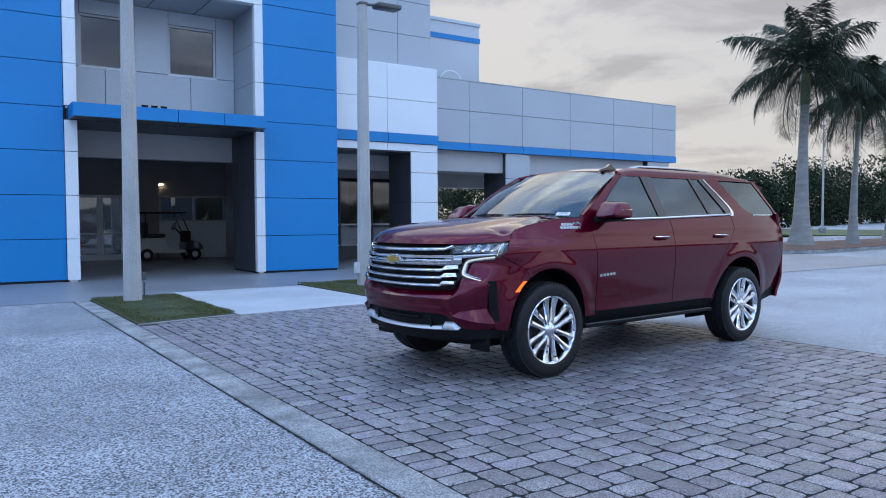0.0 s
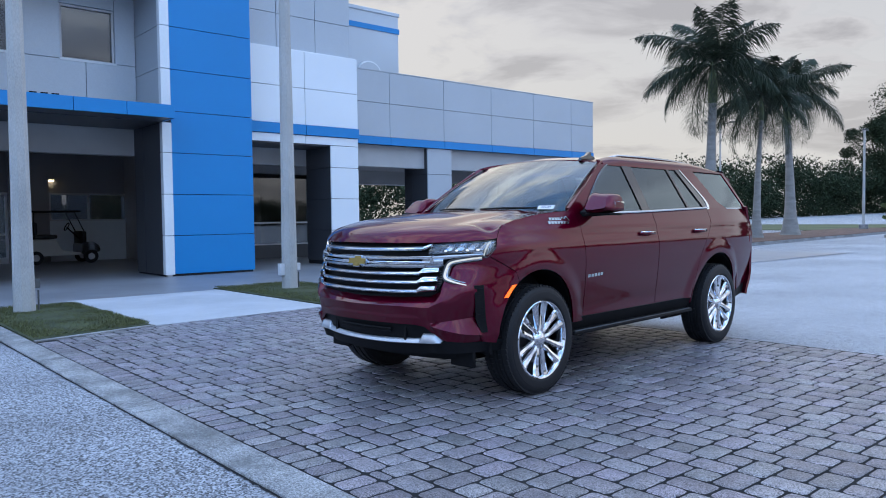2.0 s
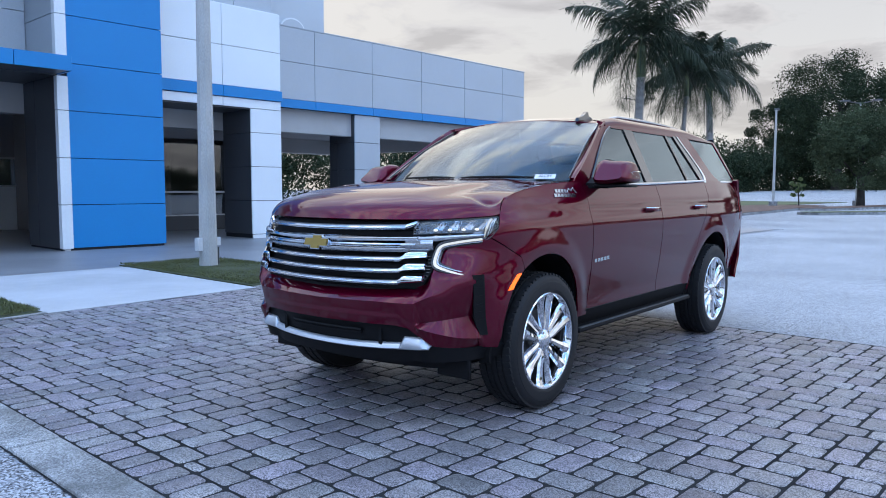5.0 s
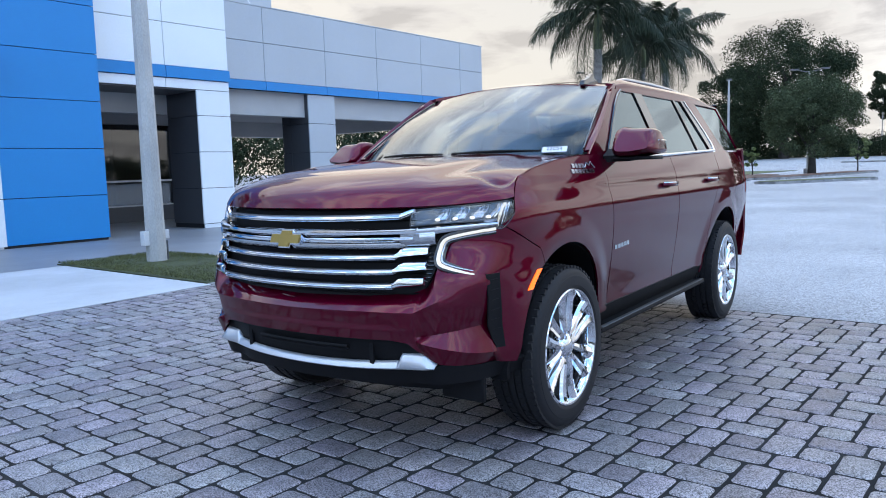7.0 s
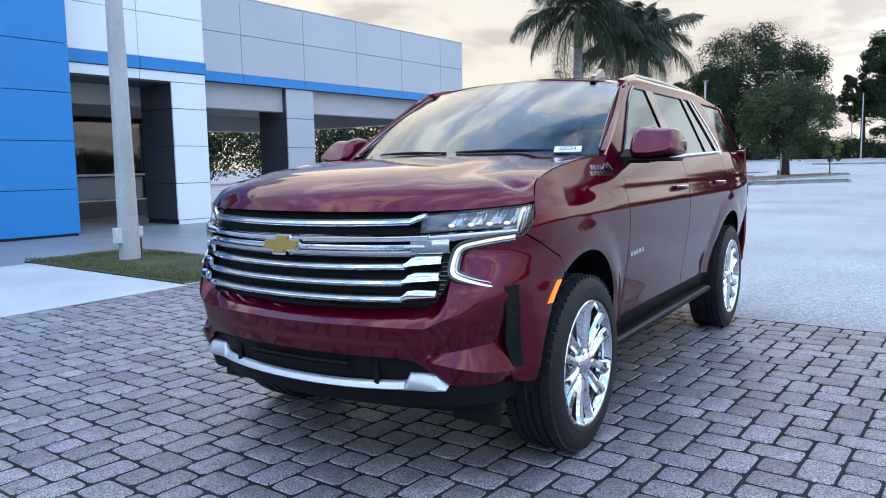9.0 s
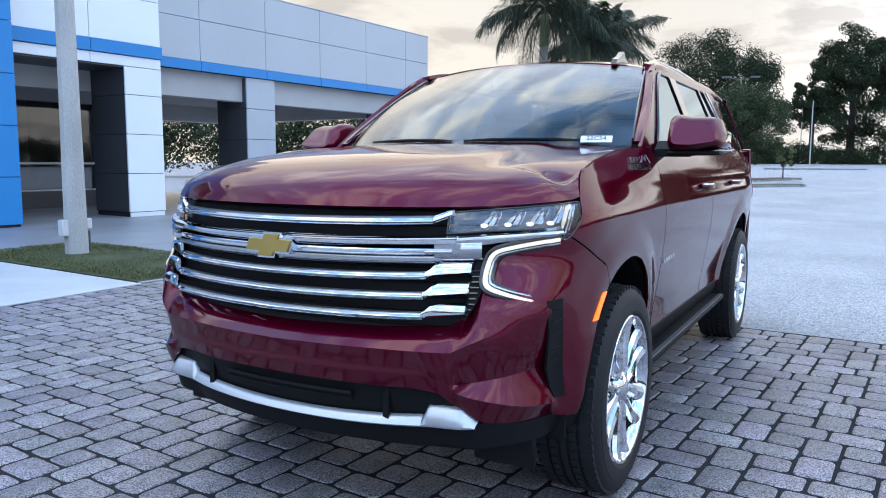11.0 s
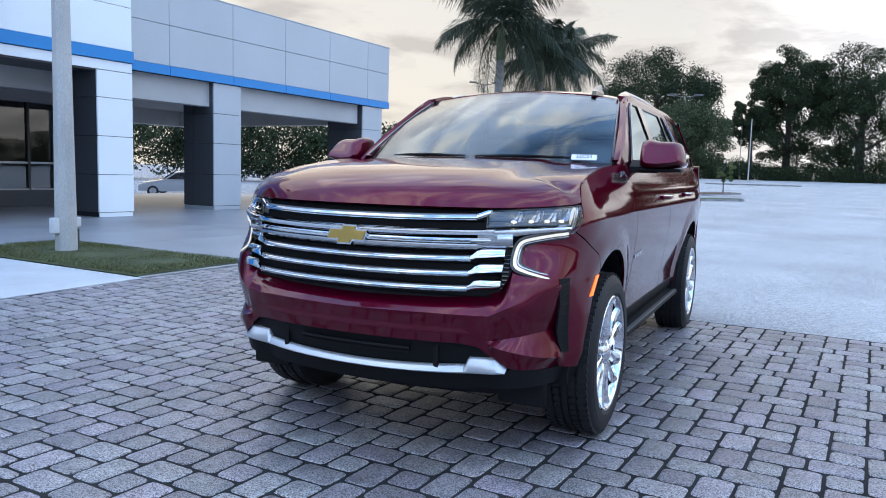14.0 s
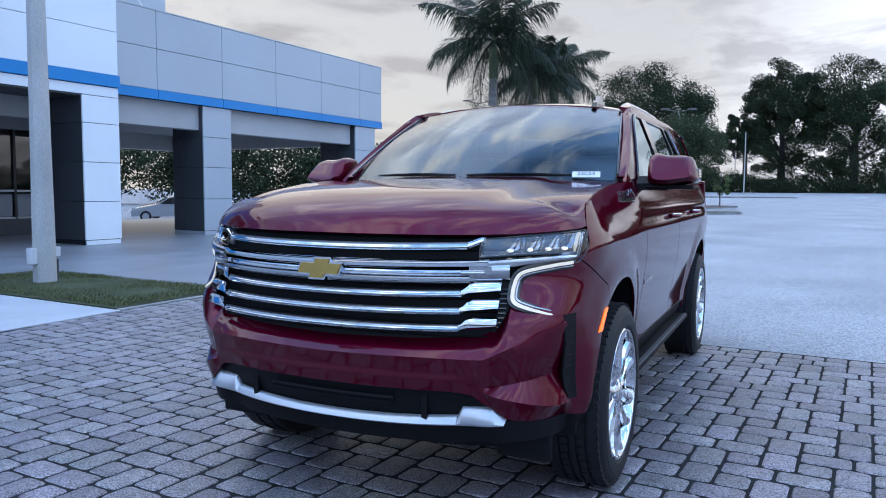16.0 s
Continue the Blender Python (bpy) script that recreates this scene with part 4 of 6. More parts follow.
# sill cover and running board
for s in (-1, 1):
    P = [[(x, s * lerp(0.938, 0.885, v), lerp(0.505, 0.38, v)) for x in np.linspace(0.50, 2.57, 12)] for v in (0, 0.35, 0.7, 1.0)]
    part("sill", gridm(P, 0.02, flip=(s > 0)), "black", suv)
    board = part("running_board", boxm(0.46, 2.5, min(s * 0.84, s * 0.988), max(s * 0.84, s * 0.988), 0.372, 0.402, 0.010, 2), "black", suv)
    part("edge_strip", boxm(0.48, 2.48, min(s * 0.955, s * 0.983), max(s * 0.955, s * 0.983), 0.399, 0.406, 0.002), "steel", board, "bright tread strip")
    for c in (0.0, AXLE):
        bm = bmesh.new()
        rings = []
        for a in np.linspace(-0.12, math.pi + 0.12, 33):
            y = min(0.975, side_w(c + ARCH * math.cos(a), max(0.40, HUB + ARCH * math.sin(a))) - 0.02)
            r = [(ARCH - 0.002, 0.60), (ARCH - 0.002, y), (ARCH + 0.02, y), (ARCH + 0.02, 0.60)]
            rings.append([bm.verts.new((c + q * math.cos(a), s * y, HUB + q * math.sin(a) * 1.03)) for q, y in r])
        for a, b in zip(rings, rings[1:]):
            for k in range(4):
                bm.faces.new((a[k], a[(k + 1) % 4], b[(k + 1) % 4], b[k]))
        bm.faces.new(rings[0])
        bm.faces.new(rings[-1][::-1])
        part("wheel_arch_liner", bm, "black", suv)
        part("arch_back", boxm(c - 0.5, c + 0.5, min(s * 0.58, s * 0.60), max(s * 0.58, s * 0.60), 0.25, 0.92), "black", suv)

# bonnet
def nose_pt(a, z, off=0.0):
    """A point of the nose: a is the distance from the middle line up to 0.90, and from there the way back along the side."""
    if a <= 0.90:
        return front_x(a, z) - off, a
    x = front_x(0.90, z) + (a - 0.90)
    return x - 0.6 * off, side_w(x, z) + 0.8 * off


def hood_edge(v):
    y = 0.945 * v
    z = 1.152 + 0.022 * v ** 6
    return front_x(y, z) - 0.010 * (1 - v ** 10), y, z


def hood_rear(v):
    return (0.315 + 0.20 * v * v, 0.875 * v, 1.364 + 0.014 * (1 - v * v))


us = np.concatenate([np.linspace(0, 0.16, 22), np.linspace(0.175, 1, 40)])
vs = np.sin(np.linspace(-1, 1, 97) * math.pi / 2) * 0.35 + np.linspace(-1, 1, 97) * 0.65
P = np.zeros((len(us), len(vs), 3))
for i, u in enumerate(us):
    for j, v in enumerate(vs):
        f, r = hood_edge(v), hood_rear(v)
        x = lerp(f[0], r[0], u)
        dx = x - f[0]
        side = side_w(x, hood_z(x)) - 0.004 if abs(v) > 0.6 else 0.9
        y = v * lerp(0.945 if u == 0 else lerp(0.945, 0.90, smooth(dx / 0.09)) - 0.025 * u, side, smooth((abs(v) - 0.6) / 0.4) * smooth((x + 0.46) / 0.05))
        z = f[2] + 0.086 * (1 - math.exp(-dx / 0.042)) + (r[2] - f[2] - 0.086) * u ** 0.82
        # raised middle with a soft crease on either side
        ridge = smooth((0.74 - 0.10 * u - abs(v)) / 0.16)
        z += 0.024 * ridge * smooth(u / 0.3) * (1 - 0.6 * smooth((u - 0.6) / 0.4)) + 0.016 * (1 - v * v) * smooth(u * 5) * (1 - u * 0.7)
        z = lerp(z, hood_z(x), smooth((abs(v) - 0.80) / 0.20) * smooth((x + 0.50) / 0.06))
        P[i, j] = (x, y, z)
for _ in range(8):
    P[1:-1, 1:-1] = P[1:-1, 1:-1] * 0.5 + (P[:-2, 1:-1] + P[2:, 1:-1] + P[1:-1, :-2] + P[1:-1, 2:]) * 0.125
part("bonnet", gridm(P, 0.014), "paint", suv, angle=40)
part("engine_bay", boxm(-0.60, 0.45, -0.70, 0.70, 0.45, 1.10), "black", suv)
part("underbody", boxm(-0.5, 3.9, -0.60, 0.60, 0.30, 0.60, 0.05), "black", suv)
# plain unseen block, added to deepen the shade under the car
part("underbody_blocker", boxm(0.56, 2.5, -0.88, 0.88, 0.34, 0.60, 0.04), "black", suv)


# nose: one bumper cover from wheel arch to wheel arch
def bumper_lo(a):
    return interp(a, ((0, 0.572), (0.54, 0.572), (0.62, 0.560), (0.70, 0.500), (0.75, 0.464), (0.86, 0.447), (1.0, 0.44)))


def bumper_hi(a):
    return interp(a, ((0, 0.757), (0.42, 0.768), (0.61, 0.783), (0.69, 0.797), (0.712, 0.83), (0.735, 0.93), (0.742, 0.985), (0.79, 1.008), (0.86, 1.022), (0.935, 1.040), (1.0, 1.055)))


def crease_z(a):
    return interp(a, ((0, 0.698), (0.43, 0.703), (0.67, 0.700), (0.893, 0.808), (1.0, 0.83)))


def facet(a):
    """Lower and upper edge of the sloping facet under the side vent."""
    lo = interp(a, ((0, 0.600), (0.56, 0.600), (0.62, 0.583), (0.68, 0.572), (0.80, 0.534), (0.86, 0.512), (0.925, 0.493), (1.0, 0.49)))
    hi = interp(a, ((0, 0.640), (0.56, 0.640), (0.63, 0.600), (0.68, 0.588), (0.897, 0.625), (1.0, 0.62)))
    return lo, hi


def bumper_end(z):
    """Rear edge of the cover: the wheel arch, then the seam that climbs to the headlamp."""
    if z < 0.855:
        return -math.sqrt(max(0.0, ARCH * ARCH - ((z - HUB) / 1.03) ** 2)) + interp(z, ((0.40, 0.015), (0.50, 0.022), (0.60, 0.012), (0.70, 0.004), (0.76, 0.0)))
    return interp(z, ((0.855, -0.262), (0.93, -0.30), (1.055, -0.548)))


ya = np.concatenate([np.linspace(0, 0.54, 14), np.linspace(0.56, 0.90, 44)])
cols = [(a, None) for a in ya] + [(0.90, u) for u in np.linspace(0, 1, 29)[1:] ** 1.1]
half = []
for seg in range(4):
    steps = (7, 7, 7, 15)[seg]
    for q in range(steps if seg < 3 else steps + 1):
        v = q / steps
        row = []
        for a, u in cols:
            lo, hi = facet(a)
            out = smooth((a - 0.66) / 0.03)
            inn = 1 - smooth((a - 0.60) / 0.28)
            zs = (bumper_lo(a), lo, hi, crease_z(a), bumper_hi(a))
            dx = (0.012 * out, -0.024 * out, 0.018 * out, -0.014, 0.058 * inn)
            k = lerp(dx[seg], dx[seg + 1], v)
            if u is None:
                z = lerp(zs[seg], zs[seg + 1], v)
                turned = 0.8 * smooth((a - 0.78) / 0.12)
                row.append((front_x(a, z) + k * math.cos(turned), a - k * math.sin(turned), z))
            else:
                z0 = lerp(zs[seg], zs[seg + 1], v)
                z1 = lerp(0.436, 1.055, (z0 - bumper_lo(0.9)) / (bumper_hi(0.9) - bumper_lo(0.9)))
                z = lerp(z0, z1, u)
                x = lerp(front_x(0.90, z), bumper_end(z), u)
                k *= 1 - smooth(u / 0.30)
                row.append((x + k * math.cos(0.8), side_w(x, z) - k * math.sin(0.8), z))
        half.append(row)
P = [[(x, -y, z) for x, y, z in row[:0:-1]] + row for row in half]
part("front_bumper", gridm(P, 0.015), "paint", suv, angle=24)
P = []
for v in np.linspace(0, 1, 6):
    row = []
    for a in np.linspace(0, 1.08, 45):
        zt = interp(a, ((0, 0.43), (0.70, 0.445), (0.76, 0.462), (0.86, 0.447), (1.08, 0.438)))
        zb = interp(a, ((0, 0.345), (0.55, 0.350), (0.60, 0.365), (1.08, 0.375)))
        z = lerp(zt, zb, v)
        x, y = nose_pt(a, max(z, 0.43))
        inward = 0.014 + 0.030 * v
        row.append((x + inward * (1 if a < 0.9 else 0.6), y - (0 if a < 0.9 else inward * 0.8), z))
    P.append([(x, -y, z) for x, y, z in row[:0:-1]] + row)
part("lower_valance", gridm(P, 0.02, flip=True), "black", suv)

# air dam set back under the bumper
P = [[(front_x(y, 0.47) + 0.14 + 0.05 * v + 0.10 * smooth((abs(y) - 0.6) / 0.18), y, lerp(0.44, 0.300, v)) for y in np.linspace(-0.78, 0.78, 41)] for v in np.linspace(0, 1, 4)]
part("air_dam", gridm(P, 0.02, flip=True), "black", suv)
for s in (-1, 1):
    part("tyre_deflector", boxm(-0.62, -0.585, min(s * 0.62, s * 0.86), max(s * 0.62, s * 0.86), 0.255, 0.42, 0.008), "black", suv)

# grille
P = [[(front_x(y, z) + 0.05, y, z) for y in np.linspace(-0.735, 0.735, 41)] for z in np.linspace(0.735, 1.165, 14)]
grille = part("grille", gridm(P, 0.02), "black", suv)
for z in np.linspace(0.775, 1.14, 9):
    bm = bmesh.new()
    tube(bm, [(front_x(y, z) + 0.042, y, z) for y in np.linspace(-0.70, 0.70, 25)], 0.004, 4)
    part("mesh_rib", bm, "black", grille)


def bar(name, y0, y1, z0f, z1f, proud, depth, material, n=25, parent=None, both=False, label="", wave=None):
    """A strip over the nose between two height curves."""
    for s in ((-1, 1) if both else (1,)):
        ys_ = np.linspace(y0, y1, n)
        rows = []
        for v, lift in ((0, 0.45), (0.16, 1.0), (0.5, 1.05), (0.84, 1.0), (1, 0.45)):
            rows.append([(front_x(y, lerp(z0f(y), z1f(y), v)) - proud * lift + (0 if wave is None else wave * v), s * y, lerp(z0f(y), z1f(y), v)) for y in ys_])
        part(name, gridm(rows, depth, flip=(s < 0 and both)), material, parent or suv, label, angle=50)


def zc(base, rise=0.012):
    return lambda y: base + rise * (abs(y) / 0.7) ** 2


# top bar: a bright lower edge under a dull flat one, turned up at its ends
bar("grille_bar", -0.585, 0.585, zc(1.099), zc(1.105), 0.018, 0.012, "chrome", 41, grille)
bar("bar_face", -0.585, 0.585, zc(1.107), zc(1.114), 0.012, 0.012, "dull", 41, grille)
bar("grille_bar", 0.585, 0.640, lambda y: 1.106 + (y - 0.585) * 0.40, lambda y: 1.123 + (y - 0.585) * 0.42, 0.016, 0.02, "chrome", 5, grille, True)
# main double bar with a dark slot, joined at its ends and carried on under the headlamps
bar("grille_main_bar", -0.665, 0.665, zc(1.030, 0.006), zc(1.054, 0.012), 0.030, 0.03, "chrome", 45, grille)
bar("grille_main_bar", -0.62, 0.62, zc(0.977, 0.006), zc(0.998, 0.006), 0.026, 0.03, "satin", 45, grille)
bar("slot_edge", -0.60, 0.60, zc(0.999, 0.006), zc(1.0025, 0.006), 0.022, 0.02, "chrome", 41, grille)
# flat black strip closes the gap and stands in for its dark depth
bar("slot", -0.60, 0.60, zc(1.003, 0.006), zc(1.0295, 0.006), -0.004, 0.02, "void", 41, grille)
bar("grille_main_bar", 0.60, 0.738, zc(0.982, 0.004), zc(1.040, 0.010), 0.027, 0.03, "satin", 12, grille, True)
bar("slot_edge", 0.575, 0.655, zc(1.006, 0.006), zc(1.016, 0.006), 0.034, 0.012, "chrome", 8, grille, True)
for s in (-1, 1):
    rows = []
    for v, lift in ((0, 0.0), (0.15, 1.0), (0.5, 1.2), (0.85, 1.0), (1, 0.0)):
        row = []
        for a in np.linspace(0.664, 0.940, 24):
            lo, hi = interp(a, ((0.664, 1.030), (0.74, 1.030), (0.80, 1.041), (0.94, 1.060))), interp(a, ((0.664, 1.062), (0.75, 1.070), (0.94, 1.078)))
            z = lerp(lo, hi, v)
            x, y = nose_pt(a, z, 0.020 * lift)
            row.append((x, s * y, z))
        rows.append(row)
    part("chrome_wing", gridm(rows, 0.03, flip=(s < 0)), "satin", grille, angle=50)
for z in (0.925, 0.862, 0.799):
    rise = 0.012
    bar("grille_bar", -0.575, 0.575, zc(z, rise), zc(z + 0.006, rise), 0.020, 0.012, "chrome", 41, grille)
    bar("bar_face", -0.575, 0.575, zc(z + 0.0065, rise), zc(z + 0.017, rise), 0.013, 0.012, "dull", 41, grille)
    bar("bar_end", 0.575, 0.712, lambda y, z=z: z + 0.008 + 0.012 * (y - 0.575) / 0.137, lambda y, z=z: z + 0.027 + 0.030 * smooth((y - 0.575) / 0.035), 0.028, 0.02, "chrome", 11, grille, True)

# emblem: plain slanted cross


def cross(w, h, a, b, slant, grow):
    pts = [(-w, -b), (-a, -b), (-a, -h), (a, -h), (a, -b), (w, -b), (w, b), (a, b), (a, h), (-a, h), (-a, b), (-w, b)]
    return [(-(px + slant * pz + (grow if px > 0 else -grow)), pz + (grow if pz > 0 else -grow)) for px, pz in pts]


bm = bmesh.new()
ex = front_x(0, 1.02) - 0.036
prism(bm, [(y, 1.016 + z) for y, z in cross(0.094, 0.037, 0.032, 0.020, 0.45, 0.007)], ex - 0.006, ex + 0.03, "x")
emblem = part("emblem", bm, "chrome", suv, "gold cross-shaped emblem with a chrome rim")
bm = bmesh.new()
prism(bm, [(y, 1.016 + z) for y, z in cross(0.094, 0.037, 0.032, 0.020, 0.45, 0.0)], ex - 0.013, ex - 0.004, "x")
part("emblem_face", bm, "gold", emblem)

# lamps
LAMP_LO = ((0.625, 1.070), (0.75, 1.079), (0.925, 1.083), (0.936, 1.052), (0.955, 1.041), (0.975, 1.048), (1.0, 1.070), (1.026, 1.102))
LAMP_HI = ((0.625, 1.136), (0.75, 1.146), (0.90, 1.158), (0.99, 1.165), (1.01, 1.163), (1.026, 1.112))
for s in (-1, 1):
    def patch(a0, a1, off, n=40, rows=7, lo=LAMP_LO, hi=LAMP_HI, m0=0.0, m1=1.0):
        out = []
        for v in np.linspace(m0, m1, rows):
            row = []
            for a in np.linspace(a0, a1, n):
                z = lerp(interp(a, lo), interp(a, hi), v)
                x, y = nose_pt(a, z, off)
                row.append((x, s * y, z))
            out.append(row)
        return out
    lamp = part("headlamp", gridm(patch(0.625, 1.02, -0.040), 0.012, flip=(s < 0)), "lamp_back", suv, "clear headlamp with bright reflectors")
    part("lens", gridm(patch(0.625, 1.026, 0.001), 0.004, flip=(s < 0)), "clear", lamp)
    edge_lo = [(*nose_pt(a, interp(a, LAMP_LO), 0.0), interp(a, LAMP_LO)) for a in np.linspace(0.625, 1.026, 50)]
    edge_hi = [(*nose_pt(a, interp(a, LAMP_HI), 0.0), interp(a, LAMP_HI)) for a in np.linspace(0.625, 1.026, 50)]
    ring = edge_lo + edge_hi[::-1]
    part("bezel", tubem([(x, s * y, z) for x, y, z in ring + ring[:1]], 0.003, 6), "gloss_black", lamp)
    # slanted bright blades, each with a lens block at its foot
    for k, (ya_, w_) in enumerate(((0.735, 0.060), (0.800, 0.058), (0.858, 0.050), (0.908, 0.036))):
        rows_ = []
        for v, back, lean in ((0.0, 0.010, 0.0), (0.4, 0.026, 0.010), (0.75, 0.034, 0.018), (1.0, 0.020, 0.026)):
            z = lerp(interp(ya_, LAMP_LO) + 0.016, interp(ya_, LAMP_HI) - 0.006, v)
            row = []
            for j, d in enumerate(np.linspace(0, 1, 6)):
                a = ya_ - w_ * 0.5 + d * w_ * (0.86 - 0.35 * v) + lean
                x, y = nose_pt(a, z)
                row.append((x + back + (0.014, 0.0, 0.012, 0.003, 0.016, 0.004)[j], s * y, z))
            rows_.append(row)
        cup = part("reflector", gridm(rows_, 0.003, flip=(s < 0)), "chrome", lamp, angle=6)
        z = interp(ya_, LAMP_LO) + 0.016
        x, y = nose_pt(ya_ - 0.012, z)
        bm = bmesh.new()
        bmesh.ops.create_uvsphere(bm, u_segments=14, v_segments=8, radius=1.0)
        bmesh.ops.scale(bm, vec=(0.012, 0.014, 0.007), verts=bm.verts)
        bmesh.ops.translate(bm, vec=(x + 0.018, s * y, z), verts=bm.verts)
        part("led", bm, "lamp_on", cup)
    # bright upright guide and ribbed lens at the outer end
    for a, w, mat in ((0.946, 0.008, "drl"), (0.966, 0.004, "chrome"), (0.980, 0.003, "chrome")):
        pts = []
        for v in (0.10, 0.5, 0.80, 0.90):
            aa = a + 0.022 * v + (0.008 if v > 0.85 else 0)
            z = lerp(interp(aa, LAMP_LO), interp(aa, LAMP_HI), v)
            x, y = nose_pt(aa, z, -0.014)
            pts.append((x, s * y, z))
        part("upright_guide", tubem(pts, w, 6), mat, lamp)
    # C-shaped light guide in a black surround
    line = [(0.932, 1.044), (0.90, 1.040), (0.84, 1.029), (0.788, 1.017), (0.768, 1.008), (0.756, 0.990), (0.750, 0.955), (0.750, 0.925), (0.757, 0.908), (0.775, 0.897), (0.82, 0.880), (0.86, 0.867), (0.893, 0.857)]

    def on_nose(a, z, off):
        x, y = nose_pt(a, z, off)
        return (x, s * y, z)
    def ribbon(width, height, base, shift=0.0):
        """A band along the light's line, raised in its middle."""
        rows = []
        for e, h in ((-1, 0.0), (-0.8, 1.0), (0, 1.15), (0.8, 1.0), (1, 0.0)):
            row = []
            for k, (a, z) in enumerate(fine):
                (a0, z0), (a1, z1) = fine[max(0, k - 1)], fine[min(len(fine) - 1, k + 1)]
                q = math.hypot(a1 - a0, z1 - z0)
                w = width * lerp(1.0, 0.6, smooth((k / len(fine) - 0.6) / 0.4)) * e + shift
                row.append(on_nose(a - (z1 - z0) / q * w, z + (a1 - a0) / q * w, base + height * h))
            rows.append(row)
        return gridm(rows, 0.006, flip=(s < 0))
    cum = np.concatenate([[0], np.cumsum([math.hypot(b[0] - a[0], b[1] - a[1]) for a, b in zip(line, line[1:])])])
    fine = [(float(np.interp(q, cum, [p[0] for p in line])), float(np.interp(q, cum, [p[1] for p in line]))) for q in np.linspace(0, cum[-1], 70)]
    soft = np.array(fine)
    for _ in range(3):
        soft[1:-1] = (soft[:-2] + 2 * soft[1:-1] + soft[2:]) / 4
    fine = [tuple(p) for p in soft]
    dark = part("light_surround", ribbon(0.021, 0.002, 0.007), "gloss_black", suv)
    part("light_guide", ribbon(0.0065, 0.007, 0.009, -0.002), "drl", dark)
    part("guide_rim", ribbon(0.0028, 0.005, 0.009, 0.0105), "satin", dark)
    # black infill between the bar ends and the light guide
    P = [[on_nose(lerp(y0, y1, u), z, -0.006) for u in (0, 0.33, 0.67, 1)] for z, y0, y1 in ((0.800, 0.688, 0.700), (0.85, 0.70, 0.728), (0.92, 0.705, 0.748), (0.99, 0.71, 0.752))]
    infill = part("grille_infill", gridm(P, 0.012, flip=(s < 0)), "black", suv)
    for k in range(9):
        z = 0.815 + 0.017 * k
        part("infill_rib", tubem([on_nose(0.697, z, -0.002), on_nose(interp(z, ((0.80, 0.70), (0.85, 0.726), (0.96, 0.738))), z, -0.002)], 0.0035, 4), "gloss_black", infill)
    # flat black plate on the skin; its colour stands for the vent's shaded depth
    vent = []
    for z, xa, xb in ((0.515, -0.590, -0.550), (0.56, -0.612, -0.556), (0.62, -0.640, -0.566), (0.74, -0.655, -0.580), (0.853, -0.662, -0.588)):
        row = []
        for u in np.linspace(0, 1, 7):
            x = lerp(xa, xb, u)
            row.append((x - 0.003, s * (side_w(x, z) + lerp(0.014, 0.005, u)), z))
        vent.append(row)
    slot = part("side_vent", gridm(vent, 0.010, flip=(s < 0)), "black", suv)
    for z in (0.60, 0.645, 0.69, 0.735, 0.78, 0.825):
        xa = interp(z, ((0.515, -0.590), (0.62, -0.640), (0.74, -0.655), (0.853, -0.662)))
        part("vent_slat", tubem([(xa + d, s * (side_w(xa + d, z) + 0.015 - 0.12 * d), z + 0.1 * d) for d in (0.012, 0.035, 0.06)], 0.0018, 4), "black", slot)
    # amber marker on the arch's front edge
    mk = [[(x := bumper_end(z) - lerp(0.046, 0.006, u), s * (side_w(x, z) + 0.005), z) for u in (0, 0.5, 1)] for z in np.linspace(0.752, 0.838, 5)]
    part("side_marker", gridm(mk, 0.012, flip=(s < 0)), "amber", suv, "lit amber side marker lens")

# lower intake and bright lip
P = [[(front_x(y, z) + 0.03, y, z) for y in np.linspace(-0.71, 0.71, 31)] for z in np.linspace(0.43, 0.59, 6)]
intake = part("lower_intake", gridm(P, 0.02), "black", suv)
bar("intake_bar", -0.30, 0.30, zc(0.512, 0.004), zc(0.524, 0.004), -0.012, 0.01, "black", 15, intake)
for y in (-0.42, 0.42):
    part("intake_divider", boxm(front_x(y, 0.52) + 0.022, front_x(y, 0.52) + 0.035, y - 0.012, y + 0.012, 0.45, 0.57), "black", intake)
bar("bumper_lip", -0.548, 0.548, zc(0.420, 0.022), zc(0.453, 0.032), 0.018, 0.012, "lip", 41, suv, wave=0.03)
bar("bumper_lip_end", 0.548, 0.738, lambda y: lerp(0.433, 0.448, (y - 0.548) / 0.19), lambda y: interp(y, ((0.548, 0.473), (0.566, 0.507), (0.69, 0.514), (0.738, 0.468))), 0.018, 0.012, "lip", 20, suv, True, wave=0.04)

# greenhouse
def cabin_y(x, z):
    y = 0.938 - 0.365 * (z - 1.36) - 0.04 * max(0, z - 1.36) ** 2
    if x > 2.6:
        y -= 0.055 * ((x - 2.6) / 1.4) ** 2
    if x < 1.0:
        y -= 0.03 * ((1.0 - x) / 0.5) ** 2 * (1 - smooth((z - 1.36) / 0.3))
    return y


def a_line(z):
    return interp(z, ((1.33, 0.44), (1.40, 0.53), (1.5, 0.68), (1.65, 0.91), (1.80, 1.15), (1.86, 1.27)))


def d_line(z):
    return interp(z, ((1.36, 4.09), (1.5, 3.98), (1.65, 3.85), (1.78, 3.74), (1.86, 3.64)))


def strip(name, xa, xb, z0, z1, material, off=0.0, thick=0.02, n=14, c=4, parent=None, label="", glassy=False):
    for s in (-1, 1):
        P = [[(x := lerp(xa(z), xb(z), u), s * (cabin_y(x, z) + off), z) for u in np.linspace(0, 1, c + 1)] for z in np.linspace(z0, z1, n)]
        ob = part(name, gridm(P, thick, flip=(s < 0)), material, parent or suv, label)
    return ob


